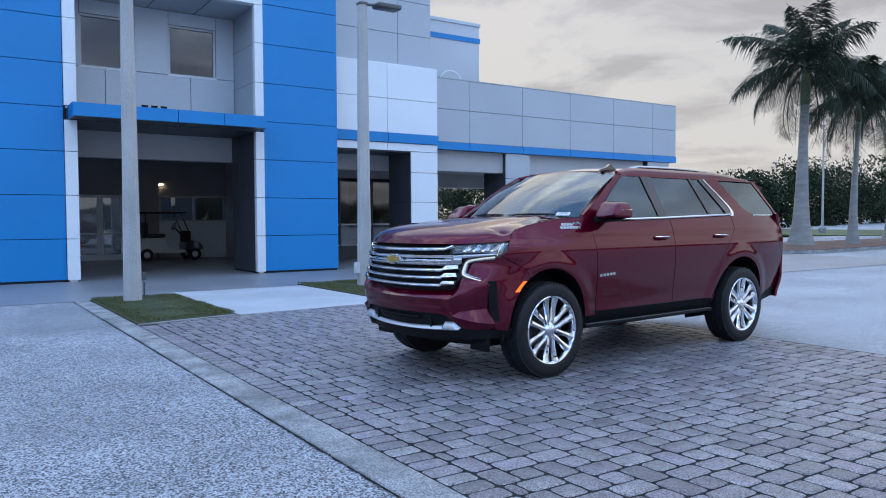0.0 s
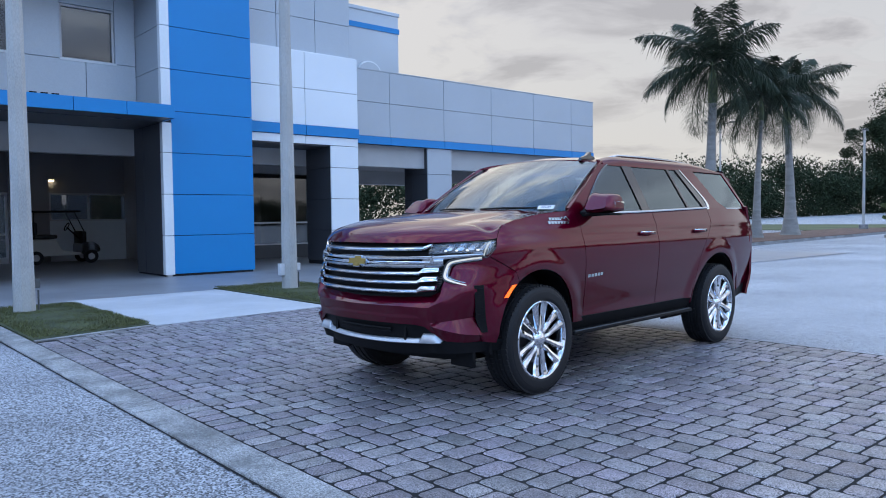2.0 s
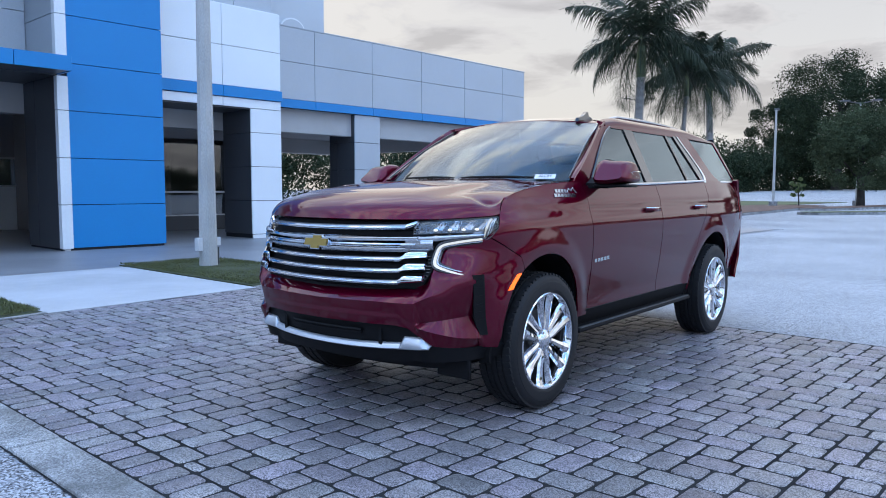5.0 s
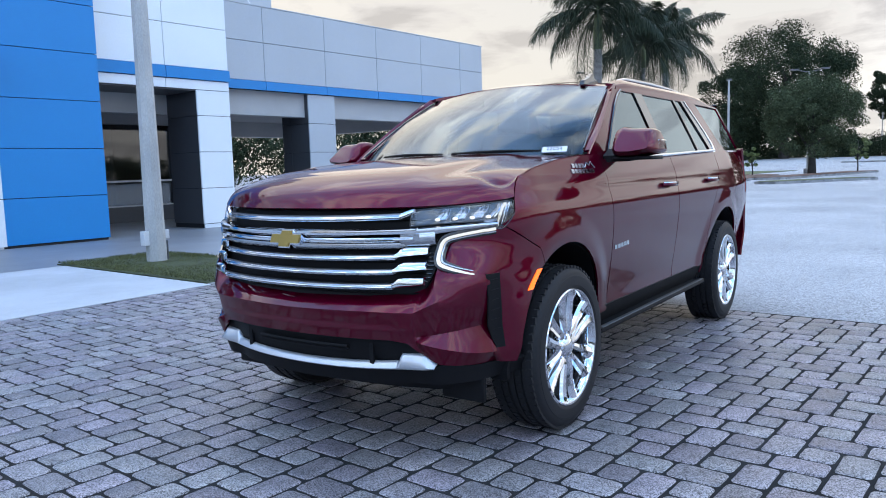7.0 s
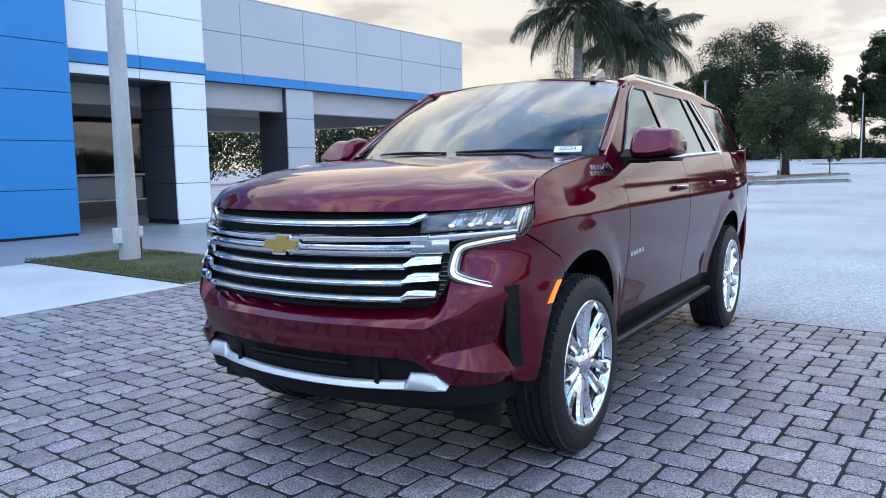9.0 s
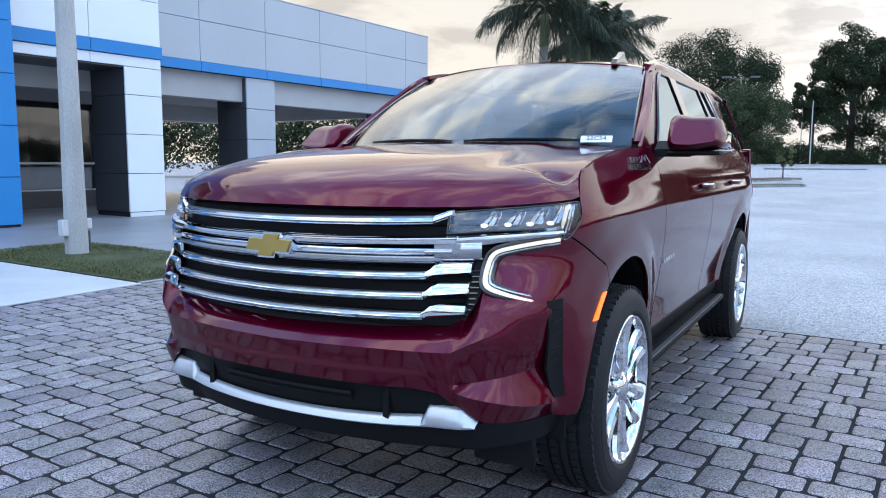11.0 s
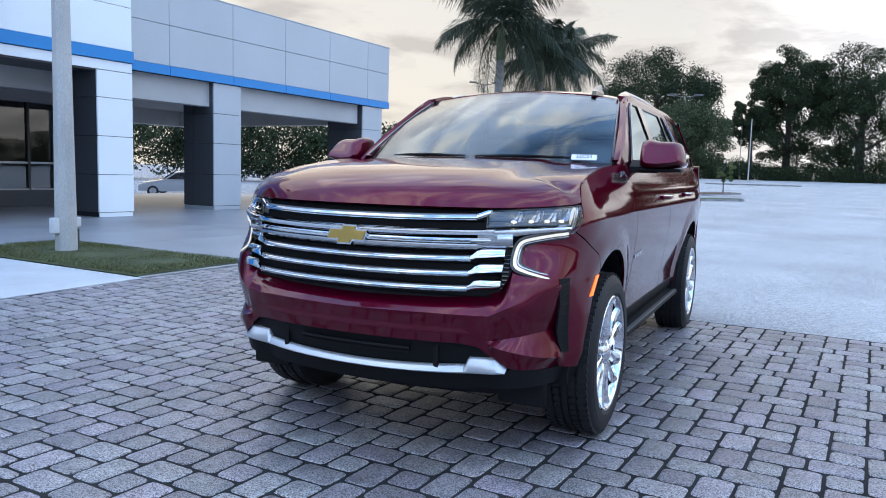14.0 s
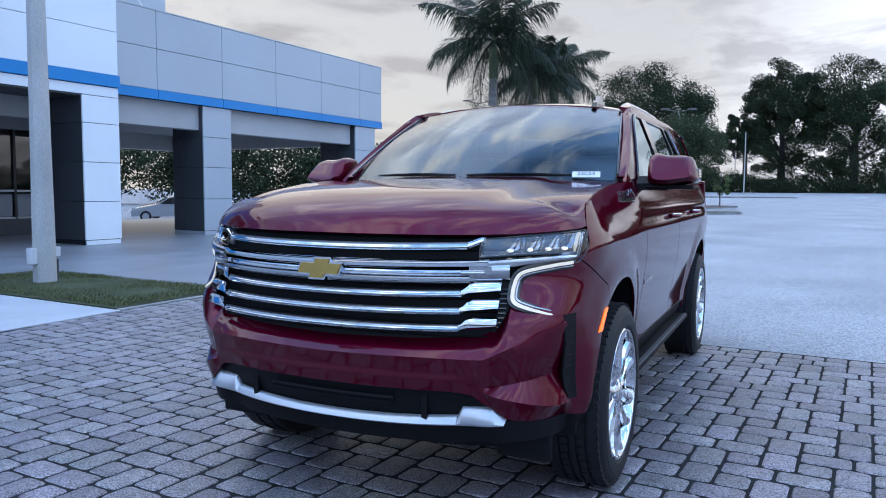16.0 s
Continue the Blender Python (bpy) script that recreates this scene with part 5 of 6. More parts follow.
W1F = lambda z: interp(z, ((1.34, 0.70), (1.40, 0.74), (1.55, 0.91), (1.68, 1.08), (1.76, 1.21), (1.80, 1.33)))
W1R = lambda z: lerp(1.625, 1.50, (z - 1.36) / 0.43)
W2F = lambda z: lerp(1.765, 1.66, (z - 1.36) / 0.43)
W2R = lambda z: lerp(2.53, 2.335, (z - 1.38) / 0.4)
W3F = lambda z: lerp(2.565, 2.375, (z - 1.38) / 0.4)
W3R = lambda z: interp(z, ((1.38, 2.88), (1.42, 2.86), (1.78, 2.52)))
C1 = lambda z: interp(z, ((1.38, 2.99), (1.43, 3.02), (1.50, 2.96), (1.78, 2.62)))
Q0 = lambda z: interp(z, ((1.40, 3.45), (1.44, 3.32), (1.5, 3.22), (1.78, 2.90)))
Q1 = lambda z: lerp(4.02, 3.68, (z - 1.40) / 0.36)
ZT = 1.785
strip("a_pillar", a_line, W1F, 1.34, ZT, "paint", 0.0)
strip("b_pillar", W1R, W2F, 1.355, ZT, "gloss_black", -0.002)
strip("window_divider", W2R, W3F, 1.375, ZT, "gloss_black", -0.002, c=1)
C0 = lambda z: C1(z) - interp(z, ((1.38, 0.060), (1.43, 0.048), (1.55, 0.030), (1.78, 0.022)))
strip("c_pillar_cover", W3R, C0, 1.385, ZT, "gloss_black", 0.0, 0.012, c=3)
strip("c_pillar_trim", C0, C1, 1.385, ZT, "chrome", 0.006, 0.012, c=2)
strip("rear_pillar", C1, Q0, 1.385, ZT, "paint", 0.0)
strip("d_pillar", Q1, d_line, 1.385, ZT, "paint", 0.0)
strip("side_window", W1F, W1R, 1.345, ZT, "tinted", -0.012, 0.004, c=8)
strip("side_window", W2F, W2R, 1.36, ZT, "tinted", -0.012, 0.004, c=6)
strip("side_window", W3F, W3R, 1.38, ZT, "tinted", -0.012, 0.004, c=4)
strip("rear_side_window", Q0, Q1, 1.40, 1.765, "tinted", -0.008, 0.004, c=8)
for s in (-1, 1):
    # belt moulding up to the rear pillar
    pts = [(x, s * (cabin_y(x, belt_z(x)) + 0.016), belt_z(x) + 0.004) for x in np.linspace(0.74, 2.94, 16)]
    part("belt_moulding", tubem(pts, 0.010, 6), "chrome", suv)
    pts = [(W1F(z) - 0.02, s * (cabin_y(W1F(z), z) + 0.006), z) for z in np.linspace(1.345, 1.78, 14)]
    part("window_seal", tubem(pts, 0.009, 6), "gloss_black", suv)
    pts = [(x, s * (cabin_y(x, 1.395) + 0.012), 1.393) for x in np.linspace(3.42, 4.06, 8)]
    part("belt_moulding", tubem(pts, 0.008, 6), "chrome", suv)
    # belt shelf between door skin and glass
    P = [[(x, s * lerp(side_w(x, belt_z(x)) - 0.002, cabin_y(x, belt_z(x)) - 0.02, u), belt_z(x) - 0.002 + 0.004 * u) for x in np.linspace(0.56, 4.06, 40)] for u in (0, 0.5, 1)]
    part("belt_shelf", gridm(P, 0.01, flip=(s < 0)), "paint", suv)
    # cant rail
    P = []
    for k, (dy, z0) in enumerate(((0.0, ZT - 0.006), (-0.006, 1.815), (-0.03, 1.845), (-0.075, 1.868))):
        row = []
        for x in np.linspace(1.20, 3.78, 40):
            drop = 0.0 + 0.06 * smooth((1.5 - x) / 0.5) * (k / 3) + 0.085 * smooth((x - 2.9) / 1.1) * (k / 3)
            row.append((x, s * (cabin_y(x, ZT) + dy), z0 - drop))
        P.append(row)
    part("cant_rail", gridm(P, 0.02, flip=(s < 0)), "paint", suv)


def roof_z(x, y):
    base = interp(x, ((1.12, 1.852), (1.3, 1.882), (1.6, 1.903), (2.1, 1.912), (2.8, 1.898), (3.4, 1.866), (3.85, 1.822)))
    return base - 0.052 * (y / 0.72) ** 2 - 0.018 * (y / 0.72) ** 6


P = []
for u in np.linspace(0, 1, 40):
    row = []
    for v in np.linspace(-1, 1, 33):
        x = lerp(1.13 + 0.10 * v * v, 3.82, u)
        y = v * (cabin_y(x, ZT) - 0.072)
        row.append((x, y, roof_z(x, y)))
    P.append(row)
part("roof", gridm(P, 0.02), "paint", suv)
for s in (-1, 1):
    xs_r = (1.42, 1.50, 1.62, 1.85, 2.2, 2.6, 3.0, 3.35, 3.56, 3.66)
    rail = [(x, s * (0.66 - 0.04 * max(0.0, x - 2.6)), roof_z(x, 0.66) + (0.004 if x < 1.45 or x > 3.6 else 0.022 if x < 1.55 or x > 3.5 else 0.034)) for x in xs_r]
    part("roof_rail", tubem(rail, [0.010, 0.014, 0.016, 0.016, 0.016, 0.016, 0.016, 0.016, 0.014, 0.010], 8), "satin", suv)
P = [[(lerp(3.80, 4.0, u), y, roof_z(3.8, y) + lerp(0.004, -0.03, u)) for y in np.linspace(-0.70, 0.70, 15)] for u in np.linspace(0, 1, 4)]
part("roof_spoiler", gridm(P, 0.03), "paint", suv)

# windscreen
P = []
for u in np.linspace(0, 1, 24):
    row = []
    for v in np.linspace(-1, 1, 31):
        b = Vector((0.335 + 0.195 * v * v, 0.845 * v, 1.372 + 0.004 * v * v))
        t = Vector((1.135 + 0.10 * v * v, 0.705 * v, 1.855 - 0.045 * v * v))
        p = b.lerp(t, u)
        row.append((p.x - 0.03 * math.sin(math.pi * u), p.y, p.z + 0.02 * math.sin(math.pi * u)))
    P.append(row)
part("windscreen", gridm(P, 0.005), "windshield", suv)
for s in (-1, 1):
    # pillar between windscreen and side
    rows = []
    for z in np.linspace(1.395, 1.825, 14):
        u = (z - 1.40) / 0.42
        b = Vector((0.53, s * 0.845, 1.402)).lerp(Vector((1.235, s * 0.705, 1.81)), max(0, min(1, u)))
        x = a_line(z)
        rows.append([(b.x, b.y, z), (lerp(b.x, x, 0.5), lerp(b.y, s * cabin_y(x, z), 0.6), z), (x + 0.012, s * (cabin_y(x, z) + 0.001), z)])
    part("a_pillar_cover", gridm(rows, 0.015, flip=(s < 0)), "paint", suv)
    part("screen_moulding", tubem([(lerp(0.53, 1.235, u), s * lerp(0.848, 0.707, u), lerp(1.405, 1.815, u) + 0.022 * math.sin(math.pi * u)) for u in np.linspace(0, 1, 10)], 0.006, 6), "gloss_black", suv)
P = [[(lerp(0.29 + 0.2 * v * v, 0.36 + 0.2 * v * v, u), 0.86 * v, 1.364 + 0.002 * u) for v in np.linspace(-1, 1, 21)] for u in (0, 1)]
part("cowl", gridm(P, 0.03), "black", suv)
for y0, y1 in ((-0.62, -0.02), (0.05, 0.62)):
    pts = [(0.34 + 0.2 * (y / 0.86) ** 2 + 0.035, y, 1.398 + 0.008 * math.sin(math.pi * (y - y0) / (y1 - y0))) for y in np.linspace(y0, y1, 9)]
    w = part("wiper", tubem(pts, 0.008, 6), "black", suv)

# tail
P = [[(d_line(z) + 0.02 + 0.05 * (1 - (y / 0.72) ** 2), y, z) for y in np.linspace(-0.74, 0.74, 15)] for z in np.linspace(1.40, 1.82, 8)]
part("rear_window", gridm(P, 0.005, flip=True), "tinted", suv)
P = [[(interp(z, ((0.45, 4.05), (0.62, 4.17), (0.95, 4.19), (1.2, 4.14), (1.4, 4.06))) - 0.10 * (abs(y) / 0.93) ** 4, y, z) for y in np.linspace(-0.93, 0.93, 25)] for z in np.linspace(0.42, 1.42, 14)]
part("tailgate", gridm(P, 0.03, flip=True), "paint", suv)
for s in (-1, 1):
    P = [[(lerp(3.96, 4.09, u), s * (lerp(side_w(3.96, z) + 0.004, 0.885, u)), z) for u in np.linspace(0, 1, 5)] for z in np.linspace(1.02, 1.37, 8)]
    part("tail_lamp", gridm(P, 0.03, flip=(s < 0)), "tail", suv)
    P = [[(x := lerp(3.54, 4.10, u), s * (side_w(x, 0.55) - 0.012), lerp(interp(x, ((3.54, 0.39), (3.8, 0.42), (4.1, 0.47))), interp(x, ((3.54, 0.45), (3.72, 0.51), (4.10, 0.61))), v)) for u in np.linspace(0, 1, 14)] for v in np.linspace(0, 1, 5)]
    part("rear_bumper_end", gridm(P, 0.02, flip=(s < 0)), "black", suv)

# mirrors, handles, badges, aerial
for s in (-1, 1):
    bm = bmesh.new()
    prof = [(0.0, 0.72, 0.62), (0.12, 0.90, 0.84), (0.35, 0.98, 0.97), (0.75, 1.0, 1.0), (1.0, 0.97, 0.95)]
    rings = []
    for t, a, b in prof:
        x = lerp(0.60, 0.80, t)
        ring = []
        for k in range(20):
            q = 2 * math.pi * k / 20
            cx, sx = math.copysign(abs(math.cos(q)) ** 0.38, math.cos(q)), math.copysign(abs(math.sin(q)) ** 0.45, math.sin(q))
            ring.append(bm.verts.new((x + 0.05 * sx * (1 - t), s * (1.112 + 0.132 * a * cx - (0.025 * sx if cx > 0 else 0)), 1.434 + 0.090 * b * sx * (1 - 0.16 * (cx > 0)))))
        rings.append(ring)
    for a, b in zip(rings, rings[1:]):
        for k in range(20):
            bm.faces.new((a[k], a[(k + 1) % 20], b[(k + 1) % 20], b[k]))
    bm.faces.new(rings[0])
    bm.faces.new(rings[-1])
    mirror = part("door_mirror", bm, "paint", suv)
    bm = bmesh.new()
    box(bm, 0.785, 0.80, min(s * 1.02, s * 1.19), max(s * 1.02, s * 1.19), 1.38, 1.485, 0.01)
    part("mirror_glass", bm, "chrome", mirror)
    bm = bmesh.new()
    prism(bm, [(0.62, 1.325), (0.80, 1.335), (0.78, 1.375), (0.70, 1.40), (0.62, 1.36)], min(s * 0.93, s * 1.10), max(s * 0.93, s * 1.10), "y")
    part("mirror_stalk", bm, "black", mirror)
    bm = bmesh.new()
    box(bm, 0.60, 0.80, min(s * 0.99, s * 1.235), max(s * 0.99, s * 1.235), 1.332, 1.352, 0.008)
    part("mirror_foot", bm, "black", mirror)
    part("turn_repeater", boxm(0.66, 0.80, min(s * 1.236, s * 1.254), max(s * 1.236, s * 1.254), 1.385, 1.44, 0.006), "clear", mirror)
    for x0, z in ((1.475, 1.168), (2.525, 1.170)):
        y = side_w(x0 + 0.1, z)
        pts = [(x0, s * (y + 0.004), z), (x0 + 0.03, s * (y + 0.035), z), (x0 + 0.12, s * (y + 0.042), z), (x0 + 0.2, s * (y + 0.035), z), (x0 + 0.23, s * (y + 0.004), z)]
        h = part("door_handle", tubem(pts, [0.012, 0.015, 0.016, 0.015, 0.012], 8), "paint", suv, "body-coloured handle with a chrome strip")
        part("handle_strip", tubem([(p[0], p[1] + s * 0.008, p[2] + 0.011) for p in pts], 0.006, 6), "chrome", h)
        bm = bmesh.new()
        lathe(bm, [(0.001, s * (y + 0.002)), (0.03, s * (y + 0.002)), (0.034, s * (y - 0.01))], 20, "y")
        bmesh.ops.translate(bm, vec=(x0 + 0.115, 0, z - 0.012), verts=bm.verts)
        part("handle_cup", bm, "gloss_black", h)
    # model lettering as plain bright bars
    for k, w in enumerate((0.034, 0.038, 0.036, 0.038, 0.034)):
        x0 = 0.66 + k * 0.046
        z0 = 0.826 + 0.002 * k
        pts = [[(x0 + u * w, s * (side_w(x0, z0) + 0.006), z0 + v * 0.024) for u in (0, 1)] for v in (0, 1)]
        part("letter_bar", gridm(pts, 0.005, flip=(s < 0)), "satin", suv, "chrome bar in place of a letter")
    for r, (xa, xb, z0, n) in enumerate(((0.19, 0.32, 1.298, 4), (0.17, 0.42, 1.270, 7))):
        for k in range(n):
            x0 = lerp(xa, xb, k / n)
            w = (xb - xa) / n * 0.78
            pts = [[(x0 + u * w, s * (side_w(x0 + u * w, z0 + v * 0.022) + 0.006), z0 + v * 0.022) for u in (0, 1)] for v in (0, 1)]
            part("letter_bar", gridm(pts, 0.004, flip=(s < 0)), "satin", suv, "chrome bar in place of a letter")
    pts = [(x, s * (side_w(x, z) + 0.006), z) for x, z in ((0.31, 1.297), (0.345, 1.325), (0.365, 1.308), (0.39, 1.330), (0.425, 1.297))]
    part("mountain_badge", tubem(pts, 0.004, 5), "satin", suv)

bm = bmesh.new()
prism(bm, [(1.25, 1.875), (1.48, 1.90), (1.47, 1.915), (1.42, 1.925), (1.41, 1.955), (1.39, 1.957), (1.34, 1.925), (1.27, 1.905)], -0.016, 0.016, "y")
part("roof_aerial", bm, "gloss_black", suv, "shark-fin aerial", m=pose(-0.09, -0.543, -0.047))

# stock tag in the windscreen's lower corner
tag = part("stock_tag", boxm(-0.075, 0.075, -0.002, 0.002, -0.022, 0.022), "tag", suv, "white card with a printed number")
tag.matrix_basis = pose(0.468, -0.69, 1.404, 0, 0, -78) @ pose(0, 0, 0, -48, 0, 0)
cu = bpy.data.curves.new("tag_text", "FONT")
cu.body, cu.size, cu.align_x, cu.align_y, cu.extrude = "22C54", 0.036, "CENTER", "CENTER", 0.0005
tmp = bpy.data.objects.new("tag_text", cu)
scene.collection.objects.link(tmp)
me = bpy.data.meshes.new_from_object(tmp.evaluated_get(bpy.context.evaluated_depsgraph_get()))
bpy.data.objects.remove(tmp)
me.materials.append(M["ink"])
tt = new("tag_text", me)
tt.parent, tt.matrix_basis = tag, pose(0, -0.0035, 0.003, 90, 0, 0)

# wheels
def wheel(x, s):
    w = empty("wheel", pose(x, s * 0.885, HUB - 0.012, 0, 0, 0 if s < 0 else 180))
    w.parent = suv
    bm = bmesh.new()
    R = TYRE
    prof = [(0.290, -0.118), (0.300, -0.132), (0.306, -0.1365), (0.309, -0.1365), (0.312, -0.139), (0.34, -0.141), (0.362, -0.1385), (0.364, -0.1360), (0.376, -0.1335), (0.388, -0.127), (0.401, -0.112), (R, -0.096)]
    for g in (-0.062, -0.02, 0.02, 0.062):
        prof += [(R, g - 0.008), (R - 0.009, g - 0.006), (R - 0.009, g + 0.006), (R, g + 0.008)]
    prof += [(R, 0.095), (0.405, 0.108), (0.392, 0.124), (0.33, 0.138), (0.285, 0.115)]
    lathe(bm, prof, 72, "y", True)
    tyre = part("tyre", bm, "rubber", w, angle=30)
    bm = bmesh.new()
    for k in range(64):
        a = 2 * math.pi * k / 64
        for y0, y1 in ((-0.116, -0.066), (-0.054, -0.026), (0.026, 0.054), (0.066, 0.116)):
            q = bmesh.ops.create_cube(bm, size=1.0)["verts"]
            bmesh.ops.scale(bm, vec=(0.031, y1 - y0, 0.012), verts=q)
            bmesh.ops.rotate(bm, cent=(0, 0, 0), matrix=Matrix.Rotation(0.18, 3, "Z"), verts=q)
            bmesh.ops.translate(bm, vec=(0, (y0 + y1) / 2, R - (0.006 if abs(y0 + y1) > 0.15 else 0.0015)), verts=q)
            bmesh.ops.rotate(bm, cent=(0, 0, 0), matrix=Matrix.Rotation(a, 3, "Y"), verts=q)
    part("tread", bm, "rubber", tyre)["kind"] = "stuff"
    bm = bmesh.new()
    lathe(bm, [(0.299, -0.130), (0.293, -0.136), (0.285, -0.134), (0.278, -0.124), (0.270, -0.08), (0.262, 0.1), (0.28, 0.11), (0.29, 0.0)], 64, "y", True)
    rim = part("rim", bm, "chrome", w, "bright chrome rim")
    for k in range(6):
        for d in (-0.135, 0.135):
            bm = bmesh.new()
            rows = []
            for r, ww, y0 in ((0.045, 0.022, -0.098), (0.10, 0.022, -0.112), (0.17, 0.025, -0.110), (0.24, 0.031, -0.114), (0.281, 0.037, -0.125)):
                off = d * 0.38 * (1 - r / 0.3) * 0.3
                rows.append([(-ww * 1.0 + off, y0 + 0.018, r), (-ww * 0.72 + off, y0 + 0.001, r), (off, y0 - 0.006, r), (ww * 0.72 + off, y0 + 0.001, r), (ww + off, y0 + 0.018, r)])
            slab_grid(bm, rows, 0.03, flip=True)
            bmesh.ops.rotate(bm, cent=(0, 0, 0), matrix=Matrix.Rotation(math.pi / 3 * k + d * 1.45, 3, "Y"), verts=bm.verts)
            part("spoke", bm, "chrome", rim, angle=25)
    bm = bmesh.new()
    lathe(bm, [(0.001, -0.128), (0.030, -0.127), (0.040, -0.120), (0.060, -0.110), (0.075, -0.09), (0.075, -0.03), (0.001, -0.03)], 32, "y")
    part("hub_cap", bm, "chrome", rim)
    for k in range(6):
        a = math.pi / 3 * k + 0.52
        bm = bmesh.new()
        lathe(bm, [(0.001, -0.115), (0.009, -0.115), (0.011, -0.09)], 10, "y")
        bmesh.ops.translate(bm, vec=(0.058 * math.sin(a), 0, 0.058 * math.cos(a)), verts=bm.verts)
        part("wheel_nut", bm, "satin", rim)
    bm = bmesh.new()
    lathe(bm, [(0.06, -0.02), (0.185, -0.02), (0.185, 0.008), (0.06, 0.008)], 40, "y", True)
    part("brake_disc", bm, "steel_dark", w)
    part("brake_caliper", boxm(0.08, 0.20, -0.05, 0.03, -0.08, 0.10, 0.02, 2), "steel_dark", w)
    bm = bmesh.new()
    lathe(bm, [(0.27, 0.02), (0.001, 0.03), (0.001, 0.05), (0.27, 0.05)], 32, "y")
    part("wheel_back", bm, "black", w)


for x in (0.0, AXLE):
    for s in (-1, 1):
        wheel(x, s)

# cabin
floor_pan = part("cabin_floor", boxm(0.3, 4.0, -0.86, 0.86, 0.60, 0.66), "seat", suv)
part("dashboard", boxm(0.52, 0.92, -0.82, 0.82, 1.02, 1.36, 0.08, 3), "seat", suv)
part("steering_wheel", tubem([(0.98 + 0.08 * math.sin(a), -0.42 + 0.18 * math.cos(a), 1.17 + 0.17 * math.sin(a)) for a in np.linspace(0, 2 * math.pi, 25)], 0.014, 6), "black", suv)


def car_seat(x, y, w):
    st = empty("seat", pose(x, y, 0))
    st.parent = suv
    part("cushion", boxm(-0.02, 0.52, -w, w, 0.78, 0.98, 0.06, 3), "seat", st)
    bm = boxm(-0.08, 0.08, -w, w, 0, 0.66, 0.06, 3)
    bmesh.ops.rotate(bm, cent=(0, 0, 0), matrix=Matrix.Rotation(radians(14), 3, "Y"), verts=bm.verts)
    bmesh.ops.translate(bm, vec=(0.56, 0, 0.92), verts=bm.verts)
    part("backrest", bm, "seat", st)
    part("headrest", boxm(0.68, 0.80, -0.14, 0.14, 1.58, 1.76, 0.05, 3), "seat", st)


for y in (-0.42, 0.42):
    car_seat(1.15, y, 0.27)
    car_seat(2.1, y, 0.30)
part("headliner", boxm(1.35, 3.7, -0.68, 0.68, 1.80, 1.815), "seat", suv)
part("rear_mirror", boxm(0.985, 1.01, -0.13, 0.13, 1.70, 1.77, 0.01), "black", suv)

# ---- lamp posts ----
def lamp_post(x, y, turn=0, both=True):
    p = empty("lamp_post", pose(x, y, 0.03, 0, 0, turn), label="tapered weathered concrete lamp post standing in the lawn", category="lamp post", group="concrete lamp posts")
    bm = bmesh.new()
    rings = []
    for z, r in ((0.0, 0.155), (0.6, 0.145), (2.0, 0.13), (4.0, 0.115), (5.72, 0.10)):
        rings.append([bm.verts.new((r * math.cos(math.pi / 8 + k * math.pi / 4), r * math.sin(math.pi / 8 + k * math.pi / 4), z)) for k in range(8)])
    for a, b in zip(rings, rings[1:]):
        for k in range(8):
            bm.faces.new((a[k], a[(k + 1) % 8], b[(k + 1) % 8], b[k]))
    bm.faces.new(rings[0][::-1])
    bm.faces.new(rings[-1])
    bmesh.ops.bevel(bm, geom=[e for e in bm.edges if abs(e.verts[0].co.z - e.verts[1].co.z) > 0.3], offset=0.012, segments=2, affect="EDGES")
    part("shaft", bm, "pole", p)
    part("cap", boxm(-0.09, 0.09, -0.09, 0.09, 5.72, 5.78, 0.01), "steel", p)
    part("arm", tubem([(0, 0, 5.74), (0.35, 0, 5.78)], 0.03, 8), "steel", p)
    part("lamp_head", boxm(0.3, 0.85, -0.16, 0.16, 5.72, 5.82, 0.03, 2), "steel", p)
    part("junction_box", boxm(0.13, 0.21, -0.05, 0.05, 0.36, 0.50, 0.008), "steel" if not both else "frame", p, "small grey metal junction box")
    part("conduit", tubem([(0.19, 0, 0.33), (0.19, 0, 0.02)], 0.014, 8), "steel", p)
    if both:
        part("back_box", boxm(-0.22, -0.13, -0.06, 0.06, 0.28, 0.5, 0.008), "frame", p)
    return p


lamp_post(2.66, 13.16, both=False)
lamp_post(7.22, 13.46)


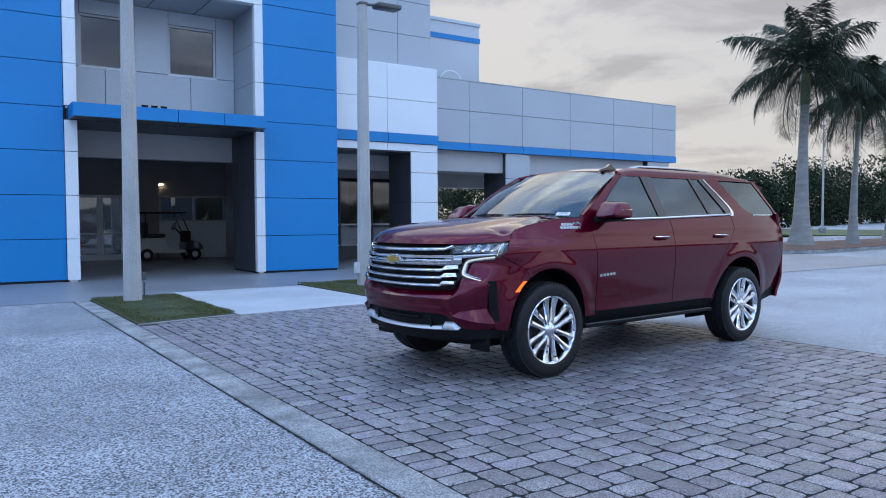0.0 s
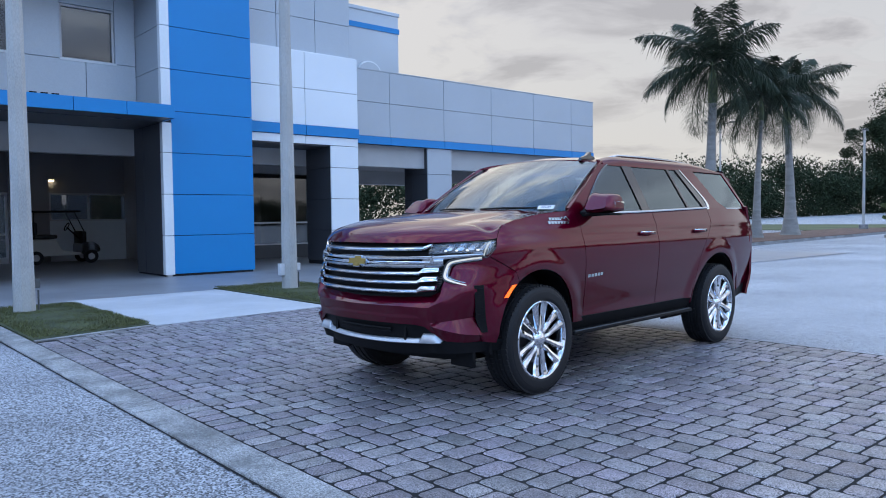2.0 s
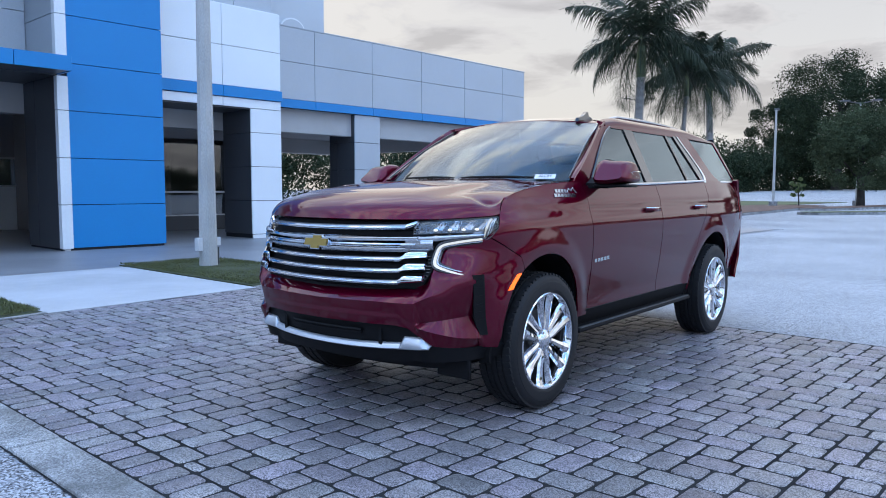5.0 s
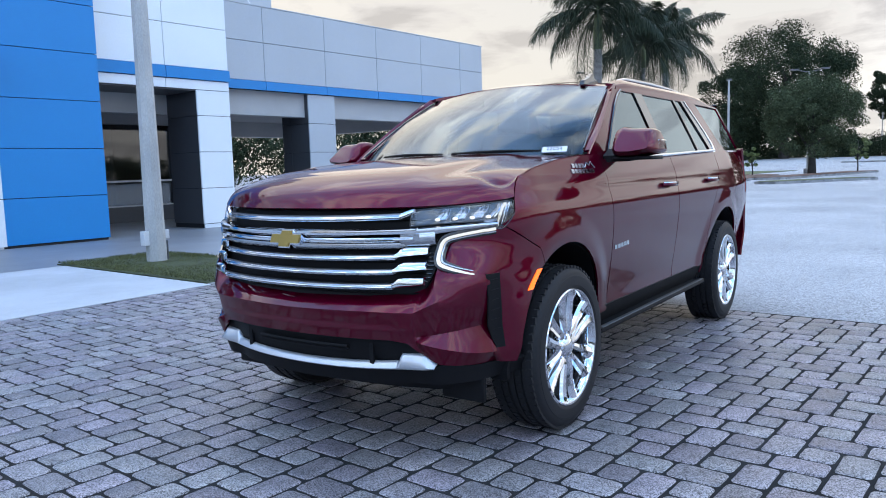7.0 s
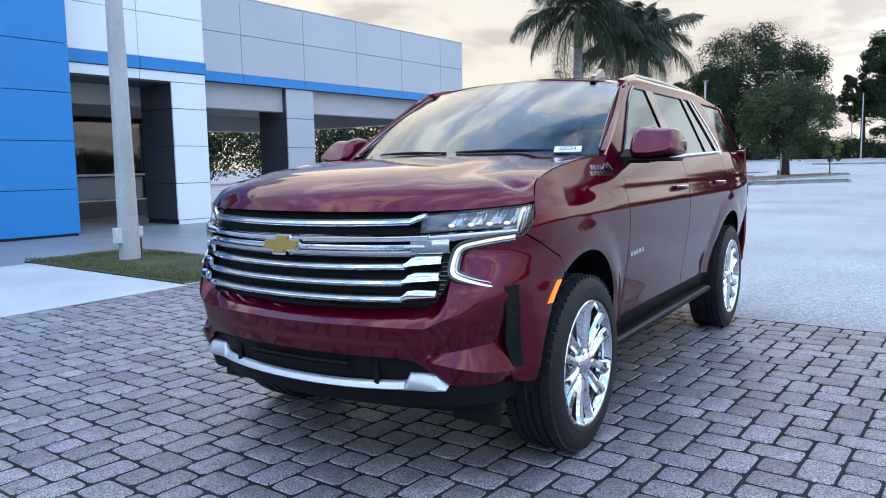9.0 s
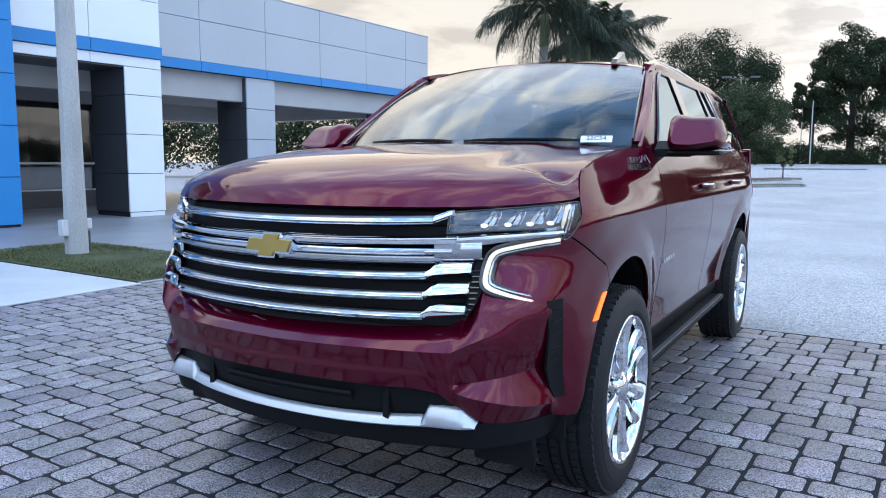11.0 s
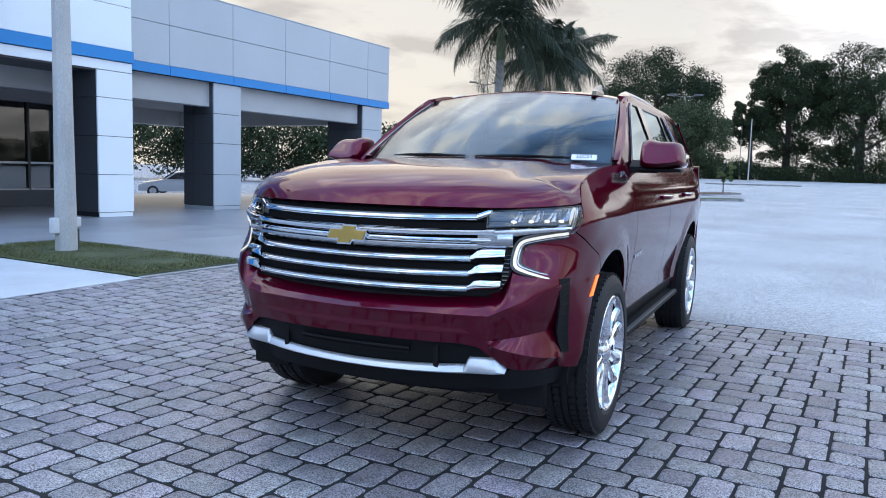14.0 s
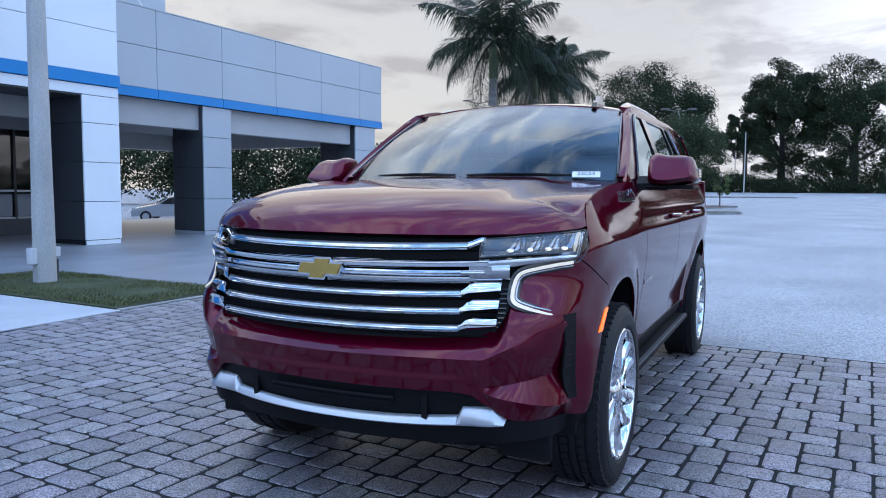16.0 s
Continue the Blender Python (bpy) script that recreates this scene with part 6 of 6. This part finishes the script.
# ---- palms ----
def palm(x, y, trunk_h, shaft_h, base_r, frond_l, n, seed, lean=(0, 0), label=""):
    rnd = random.Random(seed)
    p = empty("palm_tree", pose(x, y, 0.05, 0, 0, rnd.uniform(0, 360)), label=label, category="palm tree", group="palms in the planting bed")
    bm = bmesh.new()
    pts, rs = [], []
    for k in range(15):
        u = k / 14
        pts.append((lean[0] * u * u, lean[1] * u * u, trunk_h * u))
        rs.append(base_r * (1.25 * math.exp(-u * 9) + 1.0 - 0.32 * u + 0.08 * math.sin(u * 6)) + rnd.uniform(-0.006, 0.006))
    tube(bm, pts, rs, 14)
    part("trunk", bm, "bark", p)
    top = Vector(pts[-1])
    bm = bmesh.new()
    tube(bm, [top - Vector((0, 0, 0.05)), top + Vector((0, 0, shaft_h * 0.4)), top + Vector((0, 0, shaft_h))], [base_r * 0.72, base_r * 0.78, base_r * 0.35], 12)
    part("crownshaft", bm, "shaft", p)
    head = top + Vector((0, 0, shaft_h * 0.92))
    for k in range(n):
        az = k * 2.399963 + rnd.uniform(-0.25, 0.25)
        age = k / (n - 1)
        rise = lerp(1.38, -0.8, age ** 0.8) + rnd.uniform(-0.12, 0.12)
        length = frond_l * rnd.uniform(0.85, 1.08) * (0.75 if k < 2 else 1)
        bend = lerp(0.9, 1.55, age) + rnd.uniform(-0.15, 0.25)
        d = Vector((math.cos(az), math.sin(az), 0))
        q, pts, dirs = head.copy(), [head.copy()], []
        steps = 16
        for s_ in range(steps):
            e = rise - bend * ((s_ + 0.5) / steps) ** 1.3
            step = (d * math.cos(e) + Vector((0, 0, math.sin(e)))) * (length / steps)
            dirs.append(step.normalized())
            q = q + step
            pts.append(q.copy())
        dirs.append(dirs[-1])
        bm = bmesh.new()
        tube(bm, pts, [0.035 * (1 - 0.9 * i / steps) + 0.004 for i in range(steps + 1)], 5)
        side = d.cross(Vector((0, 0, 1)))
        per = 10
        for i in range(2, steps):
            for j in range(per):
                f = j / per
                at = pts[i].lerp(pts[i + 1], f)
                u = (i + f) / steps
                ll = length * 0.255 * (math.sin(math.pi * min(1, 0.12 + u * 0.95)) ** 0.6) * rnd.uniform(0.8, 1.1)
                for sd in (-1, 1):
                    fan = rnd.uniform(-0.7, 0.75)
                    out = (side * sd * 0.85 + dirs[i] * rnd.uniform(0.35, 0.7) + Vector((0, 0, fan - 0.25))).normalized()
                    droop = Vector((0, 0, -ll * rnd.uniform(0.2, 0.7)))
                    w = dirs[i] * 0.016 + Vector((0, 0, 0.011))
                    mid = at + out * ll * 0.55 + droop * 0.2
                    tip = at + out * ll + droop
                    a, b = bm.verts.new(at - w * 0.5), bm.verts.new(at + w * 0.5)
                    c, e2 = bm.verts.new(mid + w), bm.verts.new(mid - w)
                    t2 = bm.verts.new(tip)
                    bm.faces.new((a, b, c, e2))
                    bm.faces.new((e2, c, t2))
        part("frond", bm, "frond", p)
    return p


palm(33.0, 19.3, 6.6, 1.9, 0.30, 4.2, 26, 11, (-0.15, 0), "tall palm with a pale grey trunk and shaggy dark fronds")
palm(36.6, 18.8, 6.0, 1.3, 0.17, 3.5, 22, 12, (-0.2, 0.1), "slimmer palm with a thin trunk and drooping fronds")
palm(42.3, 19.65, 6.3, 2.0, 0.27, 3.9, 20, 13, (0.2, 0), "royal palm with a whitish trunk and fewer spreading fronds")


# ---- trees ----
def leaf_cloud(v, f, centre, radius, count, size, rnd, flat=0.8):
    for _ in range(count):
        while True:
            a = Vector((rnd.uniform(-1, 1), rnd.uniform(-1, 1), rnd.uniform(-1, 1)))
            if 0.25 < a.length < 1:
                break
        c = centre + Vector((a.x * radius, a.y * radius, a.z * radius * flat))
        n = Vector((rnd.gauss(0, 1), rnd.gauss(0, 1), rnd.gauss(0.4, 1))).normalized()
        t = n.orthogonal().normalized()
        b = n.cross(t)
        s = size * rnd.uniform(0.5, 1.2)
        k = len(v)
        v += [c - t * s, c + b * s * 0.55, c + t * s, c - b * s * 0.55]
        f.append((k, k + 1, k + 2, k + 3))


def tree(name, x, y, height, width, seed, material="leaf", clumps=60, per=90, size=0.22, trunk=0.3, base=0.25, label="", category="tree", z0=0.0, group="car park trees", low=-1.05):
    rnd = random.Random(seed)
    t = empty(name, pose(x, y, z0), label=label, category=category, group=group)
    bm = bmesh.new()
    tube(bm, [(0, 0, -0.1), (0.05, 0, height * base * 0.6), (0.0, 0.05, height * base * 1.4), (0.1, 0, height * 0.62)], [trunk * 1.25, trunk, trunk * 0.85, trunk * 0.3], 10)
    for k in range(9):
        a = k * 2.4 + rnd.uniform(-0.4, 0.4)
        z = height * lerp(base * 0.9, 0.6, k / 8)
        r = width * 0.42 * rnd.uniform(0.6, 1.0)
        zz = z + height * rnd.uniform(0.12, 0.3)
        tube(bm, [(0, 0, z), (r * 0.5 * math.cos(a), r * 0.5 * math.sin(a), (z + zz) / 2 + 0.1), (r * math.cos(a), r * math.sin(a), zz)], [trunk * 0.42, trunk * 0.26, trunk * 0.08], 6)
    part("trunk", bm, "oak_bark", t)
    v, f = [], []
    zc_ = height * (base + (1 - base) * 0.52)
    for _ in range(clumps):
        a, r = rnd.uniform(0, 6.283), width * 0.5 * math.sqrt(rnd.random())
        u = r / (width * 0.5)
        top = math.sqrt(max(0.02, 1 - u * u))
        h = rnd.uniform(low, 1.0)
        top = top if h > 0 else math.sqrt(max(0.02, 1 - u ** 8))
        h = h * top * height * (1 - base) * 0.46
        leaf_cloud(v, f, Vector((r * math.cos(a), r * math.sin(a), zc_ + h)), rnd.uniform(0.10, 0.2) * width * 0.75, per, size, rnd)
    crown = raw("crown", v, f, material, t, smooth=False)
    return t


tree("oak_tree", 64.5, 17.2, 7.8, 6.4, 21, "leaf_mid", clumps=150, per=330, size=0.085, trunk=0.28, base=0.2, label="broad grey-green oak standing in a kerbed island")
RISE = 1.4
tree("oak_tree", 161.8, 44.6, 26.9, 23.4, 22, clumps=170, per=420, size=0.205, trunk=0.88, base=0.2, label="tall dense dark oak behind the car park", z0=RISE)
tree("oak_tree", 167.1, 56.0, 20.3, 15.8, 25, clumps=100, per=330, size=0.205, trunk=0.79, base=0.15, label="dark oak behind the car park", z0=RISE)
tree("oak_tree", 166.9, 19.4, 26.7, 14.6, 23, clumps=170, per=420, size=0.205, trunk=0.88, base=0.11, label="tall dark oak with a gappy crown beside the car park", z0=RISE)
tree("oak_tree", 165.3, 26.1, 17.8, 8.0, 30, clumps=60, per=330, size=0.205, trunk=0.44, base=0.4, label="lower dark oak beside a taller one", z0=RISE)
tree("oak_tree", 167.8, 6.5, 27.3, 18.6, 24, clumps=185, per=420, size=0.205, trunk=0.96, base=0.10, label="tall dark oak with a gappy crown beside the car park", z0=RISE)
tree("sapling", 72.2, 15.4, 3.5, 1.8, 27, "leaf_light", 18, 90, 0.08, 0.05, 0.3, label="young light green tree in a kerbed island")
tree("sapling", 61.0, 20.6, 2.3, 1.5, 28, "leaf_light", 16, 80, 0.08, 0.05, 0.35, label="young light green tree in a planting bed")
tree("oak_tree", 168.0, -13.1, 19.2, 17.5, 29, clumps=100, per=200, size=0.33, trunk=0.75, base=0.16, label="dark oak at the car park's edge", z0=RISE)


def woods(name, pts, seed, label, per=170, size=0.20):
    """A far belt of trees: one uneven mass of leaves along a line of (x, y, height, depth)."""
    rnd = random.Random(seed)
    v, f = [], []
    for (x0, y0, h0, r0), (x1, y1, h1, r1) in zip(pts, pts[1:]):
        n = max(2, int(math.hypot(x1 - x0, y1 - y0) / 2.6))
        for i in range(n):
            u = (i + rnd.uniform(-0.3, 0.3)) / n
            x, y, h, r = lerp(x0, x1, u), lerp(y0, y1, u), lerp(h0, h1, u) * rnd.uniform(0.72, 1.12), lerp(r0, r1, u)
            for _ in range(15):
                c = Vector((x + rnd.uniform(-r, r), y + rnd.uniform(-r, r), h * rnd.uniform(0.05, 0.85)))
                leaf_cloud(v, f, c, h * 0.17 + 0.6, per, size * (0.75 + 0.05 * h), rnd)
    return tagged(raw(name, v, f, "leaf", smooth=False), label, "woods", kind="stuff")


woods("far_woods", [(20, 120, 8, 3), (45, 98, 7.5, 3), (66, 75, 8, 3), (90, 62, 9.5, 3), (120, 62, 11, 4), (155, 56, 11, 4), (178, 45, 7.5, 3), (184, 20, 6.5, 3), (188, -16, 8, 4), (170, -60, 11, 4), (120, -110, 9, 4), (60, -120, 5, 4)], 31, "dark belt of trees along the far side of the car park")
# unseen belt, added so that glass and chrome have trees to mirror
woods("west_woods", [(20, 120, 8, 3), (-30, 120, 9, 3), (-90, 90, 9, 3), (-110, 20, 9, 3), (-90, -60, 9, 3), (-20, -95, 4.6, 3), (60, -100, 4.2, 3)], 32, "dark belt of trees out of view, added for reflections", 45, 0.5)
hedge = woods("hedge", [(164, 40, 4.6, 1.2), (162, 12, 4.4, 1.2), (163, -46, 4.4, 1.2)], 33, "clipped dark hedge under the far trees")


# ---- planting bed, islands and lawns of the car park ----
def island(name, outline, top, label, material, h=0.15):
    """A kerbed island: a rim of kerb stones round a fill."""
    isl = empty(name, label=label, category="island", kind="structure")
    cx, cy = sum(p[0] for p in outline) / len(outline), sum(p[1] for p in outline) / len(outline)
    bm = bmesh.new()
    prism(bm, outline, -0.05, h)
    part("kerb_rim", bm, "kerb", isl)
    bm = bmesh.new()
    inner_ = []
    for x, y in outline:
        d = math.hypot(x - cx, y - cy)
        inner_.append((x - 0.18 * (x - cx) / d, y - 0.18 * (y - cy) / d))
    prism(bm, inner_, 0, h + 0.02)
    part("fill", bm, material, isl)
    return isl


def capsule(x0, y0, x1, y1, r, n=8):
    a = math.atan2(y1 - y0, x1 - x0)
    return [(x1 + r * math.cos(a + t), y1 + r * math.sin(a + t)) for t in np.linspace(-math.pi / 2, math.pi / 2, n)] + [(x0 + r * math.cos(a + t), y0 + r * math.sin(a + t)) for t in np.linspace(math.pi / 2, 3 * math.pi / 2, n)]


island("planting_bed", capsule(28.5, 18.4, 61.5, 21.4, 2.6), 0.15, "long kerbed planting bed of brown mulch with palms", "mulch")
island("island_north", capsule(53.5, 17.4, 72.0, 15.0, 1.2), 0.15, "kerbed mulch island with trees in the car park", "mulch")
island("island_far", capsule(44.0, 14.6, 50.0, 11.2, 0.8), 0.15, "low kerbed island in the car park", "lawn")
island("island_right", capsule(118.7, 25.0, 120.4, 13.5, 0.8), 0.15, "long low kerbed island far off in the car park", "lawn", h=0.72)
verge = part("verge", boxm(60, 89.99, 24.5, 60, -0.05, 0.05), "lawn")
tagged(verge, "strip of rough grass beyond the car park", "lawn", kind="structure")
verge = part("verge_east", boxm(170.01, 240, -100, 60, -0.05, 1.55), "lawn")
tagged(verge, "strip of rough grass beyond the car park", "lawn", kind="structure")


def car_park_lamp(x, y, h, arms, label="slim pale car park lamp pole with a small lamp head", base=True):
    p = empty("street_lamp", pose(x, y, max(0.0, 0.0187 * (x - 90))), label=label, category="lamp post", group="car park lamps")
    part("pole", tubem([(0, 0, 0), (0, 0, h)], [0.11, 0.07], 10), "pole", p)
    if base:
        part("footing", boxm(-0.25, 0.25, -0.25, 0.25, 0, 0.5, 0.03), "kerb", p)
    for a in arms:
        part("arm", tubem([(0, 0, h - 0.1), (1.0 * math.cos(a), 1.0 * math.sin(a), h + 0.1)], 0.04, 6), "steel", p)
        bm = boxm(0.8, 1.5, -0.2, 0.2, h + 0.08, h + 0.2, 0.03)
        bmesh.ops.rotate(bm, cent=(0, 0, 0), matrix=Matrix.Rotation(a, 3, "Z"), verts=bm.verts)
        part("lamp_head", bm, "steel", p)


car_park_lamp(59.0, 21.8, 7.3, (0.3,))
car_park_lamp(68.3, 18.4, 8.4, (2.0, 5.1))
car_park_lamp(164.0, 27.8, 11.6, (), base=False)
car_park_lamp(139.4, 22.6, 10.8, (), base=False)
car_park_lamp(67.5, 37.6, 10.0, (2.3, 5.44))


# ---- other vehicles, far behind the porch ----
def small_car(x, y, z, turn, paint, label, length=4.0, high=1.5):
    c = empty("parked_car", pose(x, y, z, 0, 0, turn), label=label, category="car", group="cars parked behind the porch")
    L_, w = length, 0.84
    prof = [(-0.5, 0.30), (-0.5, 0.62), (-0.46, 0.74), (-0.30, 0.88), (-0.17, 0.98), (-0.02, 1.38), (0.08, 1.49), (0.28, 1.50), (0.42, 1.42), (0.48, 1.02), (0.5, 0.70), (0.5, 0.30)]
    bm = bmesh.new()
    rows = []
    for k, yy in enumerate((-1.0, -0.985, -0.8, 0.0, 0.8, 0.985, 1.0)):
        row = []
        for px, pz in prof:
            tuck = 0.14 * max(0, pz - 0.98) / 0.5
            row.append((px * L_, yy * w * (1 - tuck), 0.3 + (pz - 0.3) * (0.86 if abs(yy) == 1 else 0.97 if abs(yy) > 0.9 else 1.0) * high / 1.5))
        rows.append(row)
    vv = [[bm.verts.new(p) for p in row] for row in rows]
    for a, b in zip(vv, vv[1:]):
        for i in range(len(prof) - 1):
            bm.faces.new((a[i], a[i + 1], b[i + 1], b[i]))
        bm.faces.new((a[0], b[0], b[-1], a[-1]))
    bm.faces.new(vv[0])
    bm.faces.new(vv[-1][::-1])
    part("body", bm, paint, c)
    for s in (-1, 1):
        for outline in ([(-0.12, 1.0), (0.0, 1.32), (0.13, 1.38), (0.13, 1.0)], [(0.15, 1.0), (0.15, 1.38), (0.30, 1.37), (0.30, 1.0)], [(0.32, 1.0), (0.32, 1.36), (0.40, 1.30), (0.43, 1.0)]):
            bm = bmesh.new()
            prism(bm, [(a * L_, b * high / 1.5) for a, b in outline], s * w * 0.90, s * w * 0.985, "y")
            part("side_window", bm, "gloss_black", c)
        for xx in (-0.31, 0.31):
            bm = bmesh.new()
            lathe(bm, [(0.19, -0.1), (0.30, -0.1), (0.31, 0.0), (0.30, 0.1), (0.19, 0.1)], 20, "y", True)
            wh = part("wheel", bm, "rubber", c, m=pose(xx * L_, s * (w - 0.06), 0.31))
            bm = bmesh.new()
            lathe(bm, [(0.001, s * 0.09), (0.185, s * 0.095), (0.19, 0.0)], 16, "y")
            part("rim", bm, "satin", wh)
        part("headlight", boxm(-0.5 * L_ + 0.02, -0.5 * L_ + 0.3, min(s * 0.5, s * 0.8), max(s * 0.5, s * 0.8), 0.68, 0.82, 0.03), "clear", c)
        part("tail_light", boxm(0.5 * L_ - 0.1, 0.5 * L_ + 0.005, min(s * 0.6, s * 0.83), max(s * 0.6, s * 0.83), 0.75, 1.0, 0.02), "tail", c)
    bm = bmesh.new()
    prism(bm, [(-0.16 * L_, 0.985 * high / 1.5), (-0.015 * L_, 1.385 * high / 1.5), (-0.028 * L_, 1.39 * high / 1.5), (-0.175 * L_, 0.99 * high / 1.5)], -0.68, 0.68, "y")
    part("windscreen", bm, "gloss_black", c)
    return c


small_car(30.6, 38.6, -0.52, -38, "silver", "small silver hatchback parked behind the porch")
small_car(34.5, 42.5, -0.54, -30, "red", "red car with a pale roof parked behind the hatchback", 4.4, 1.6)
small_car(26.8, 43.0, -0.54, -28, "white_car", "white car parked behind the porch", 4.4, 1.5)


# ---- golf cart under the portal ----
def golf_cart(x, y, turn):
    g = empty("golf_cart", pose(x, y, 0.012, 0, 0, turn), label="cream golf cart with black front, dark seats and thin roof struts", category="golf cart")
    bm = bmesh.new()
    prism(bm, [(-1.15, 0.35), (-1.15, 0.72), (-0.95, 0.80), (-0.2, 0.80), (-0.05, 0.42), (0.54, 0.36), (0.54, 0.28), (-0.9, 0.28)], -0.55, 0.55, "y")
    bmesh.ops.bevel(bm, geom=list(bm.edges), offset=0.03, segments=2, affect="EDGES")
    part("body", bm, "cart", g)
    bm = bmesh.new()
    prism(bm, [(0.55, 0.30), (0.55, 0.60), (0.62, 0.70), (0.92, 0.70), (1.10, 0.56), (1.14, 0.38), (0.8, 0.30)], -0.53, 0.53, "y")
    bmesh.ops.bevel(bm, geom=list(bm.edges), offset=0.03, segments=2, affect="EDGES")
    part("bonnet", bm, "gloss_black", g, "black front body")
    part("front_cowl", boxm(0.58, 0.72, -0.5, 0.5, 0.55, 1.05, 0.04, 2), "black", g)
    part("seat", boxm(-0.75, -0.15, -0.5, 0.5, 0.82, 0.95, 0.05, 2), "seat", g)
    part("backrest", boxm(-0.85, -0.72, -0.5, 0.5, 0.95, 1.35, 0.05, 2), "seat", g)
    part("steering_column", tubem([(0.62, -0.2, 0.75), (0.2, -0.2, 1.18)], 0.025, 6), "black", g)
    part("steering_wheel", tubem([(0.2 + 0.1 * math.sin(a) * 0.6, -0.2 + 0.17 * math.cos(a), 1.2 + 0.17 * math.sin(a) * 0.7) for a in np.linspace(0, 6.283, 17)], 0.018, 6), "black", g)
    part("roof", boxm(-1.0, 0.55, -0.58, 0.58, 1.66, 1.72, 0.03, 2), "black", g)
    for s in (-1, 1):
        part("front_strut", tubem([(0.68, s * 0.5, 0.95), (0.35, s * 0.52, 1.68)], 0.018, 6), "black", g)
        part("rear_strut", tubem([(-0.85, s * 0.5, 0.8), (-0.82, s * 0.52, 1.68)], 0.018, 6), "black", g)
        for xx in (-0.8, 0.83):
            bm = bmesh.new()
            lathe(bm, [(0.11, -0.09), (0.21, -0.09), (0.225, 0), (0.21, 0.09), (0.11, 0.09)], 20, "y", True)
            wh = part("wheel", bm, "rubber", g, m=pose(xx, s * 0.5, 0.225))
            bm = bmesh.new()
            lathe(bm, [(0.001, s * 0.085), (0.10, s * 0.095), (0.11, 0)], 16, "y")
            part("rim", bm, "frame", wh)


golf_cart(6.68, 27.45, 0)
chair = part("orange_cart", boxm(3.5, 4.3, 29.6, 30.1, 0.012, 0.7, 0.08, 2), "orange")
tagged(chair, "orange machine standing behind the glass door", "machine")


# ---- pavers ----
UX, UY, AX, AY = 0.0848, 0.0808, 3.876, 3.758
JOINT, TOP = 0.0145, 0.016


def paver_mesh(w, h):
    """One tumbled stone with rounded corners and a worn, pillowed top."""
    bm = bmesh.new()
    a, b = w / 2 - JOINT / 2, h / 2 - JOINT / 2
    rings = []
    for inset, z, c in ((0.0, -0.016, 0.022), (0.0, -0.006, 0.024), (0.003, -0.0018, 0.026), (0.009, 0.0, 0.024)):
        ring = []
        for sx, sy in ((1, 1), (-1, 1), (-1, -1), (1, -1)):
            p = [(sx * (a - inset), sy * (b - inset - c)), (sx * (a - inset - c * 0.3), sy * (b - inset - c * 0.3)), (sx * (a - inset - c), sy * (b - inset))]
            ring += p if sx * sy > 0 else p[::-1]
        rings.append([bm.verts.new((x, y, z)) for x, y in ring])
    n = len(rings[0])
    for q, r in zip(rings, rings[1:]):
        for k in range(n):
            bm.faces.new((q[k], q[(k + 1) % n], r[(k + 1) % n], r[k]))
    bm.faces.new(rings[-1])
    bmesh.ops.recalc_face_normals(bm, faces=bm.faces)
    me = bpy.data.meshes.new("paver")
    bm.to_mesh(me)
    bm.free()
    me.polygons.foreach_set("use_smooth", [True] * len(me.polygons))
    me.materials.append(M["paver"])
    return me


def pavers():
    rnd = random.Random(77)
    meshes, stones = {}, []
    # three stones: square, long across and long along, in staggered courses
    cell = [(0, 0, 2, 2), (2, 0, 2, 3), (4, 0, 2, 2), (6, -1, 2, 3), (4, 2, 3, 2), (7, 2, 3, 2)]
    x_in = KX1 + 0.225
    for j in range(-26, 26):
        for i in range(-18, 18):
            for cx, cy, w, h in cell:
                x, y = AX + (8 * i + 4 * j + cx + w / 2) * UX, AY + (4 * j + cy + h / 2) * UY
                x0, x1 = max(x - w * UX / 2, x_in), min(x + w * UX / 2, PX1)
                y0, y1 = max(y - h * UY / 2, PY0), min(y + h * UY / 2, court_end(x))
                if x1 - x0 < 0.05 or y1 - y0 < 0.05:
                    continue
                stones.append(((x0 + x1) / 2, (y0 + y1) / 2, x1 - x0, y1 - y0))
    y = PY0
    while y < court_end(KX1) - 0.15:
        stones.append((KX1 + 0.112, y + 0.0715, 0.222, 0.143))
        y += 0.143
    near, rest = [], []
    for s in stones:
        (near if 1.3 < s[1] < 3.3 and 2.0 < s[0] < 7.0 else rest).append(s)
    near = sorted(near, key=lambda s: s[1])
    rest += near[300:]
    near = near[:300]
    v, f = [], []
    for x, y, w, h in near + rest:
        key = (round(w, 3), round(h, 3))
        if key not in meshes:
            meshes[key] = paver_mesh(w, h)
    for x, y, w, h in near:
        ob = new("paver", meshes[(round(w, 3), round(h, 3))])
        ob.matrix_basis = pose(x, y, TOP + rnd.uniform(-0.0015, 0.0020), rnd.uniform(-0.5, 0.5), rnd.uniform(-0.5, 0.5), rnd.uniform(-1.2, 1.2))
        ob.parent = pavement
    for x, y, w, h in rest:
        me = meshes[(round(w, 3), round(h, 3))]
        m = pose(x, y, TOP + rnd.uniform(-0.0015, 0.0020), rnd.uniform(-0.5, 0.5), rnd.uniform(-0.5, 0.5), rnd.uniform(-1.2, 1.2))
        k = len(v)
        v += [m @ q.co for q in me.vertices]
        f += [tuple(k + i for i in p.vertices) for p in me.polygons]
    ob = raw("paver_field", v, f, "paver", pavement, angle=60)
    ob["kind"] = "stuff"


pavers()
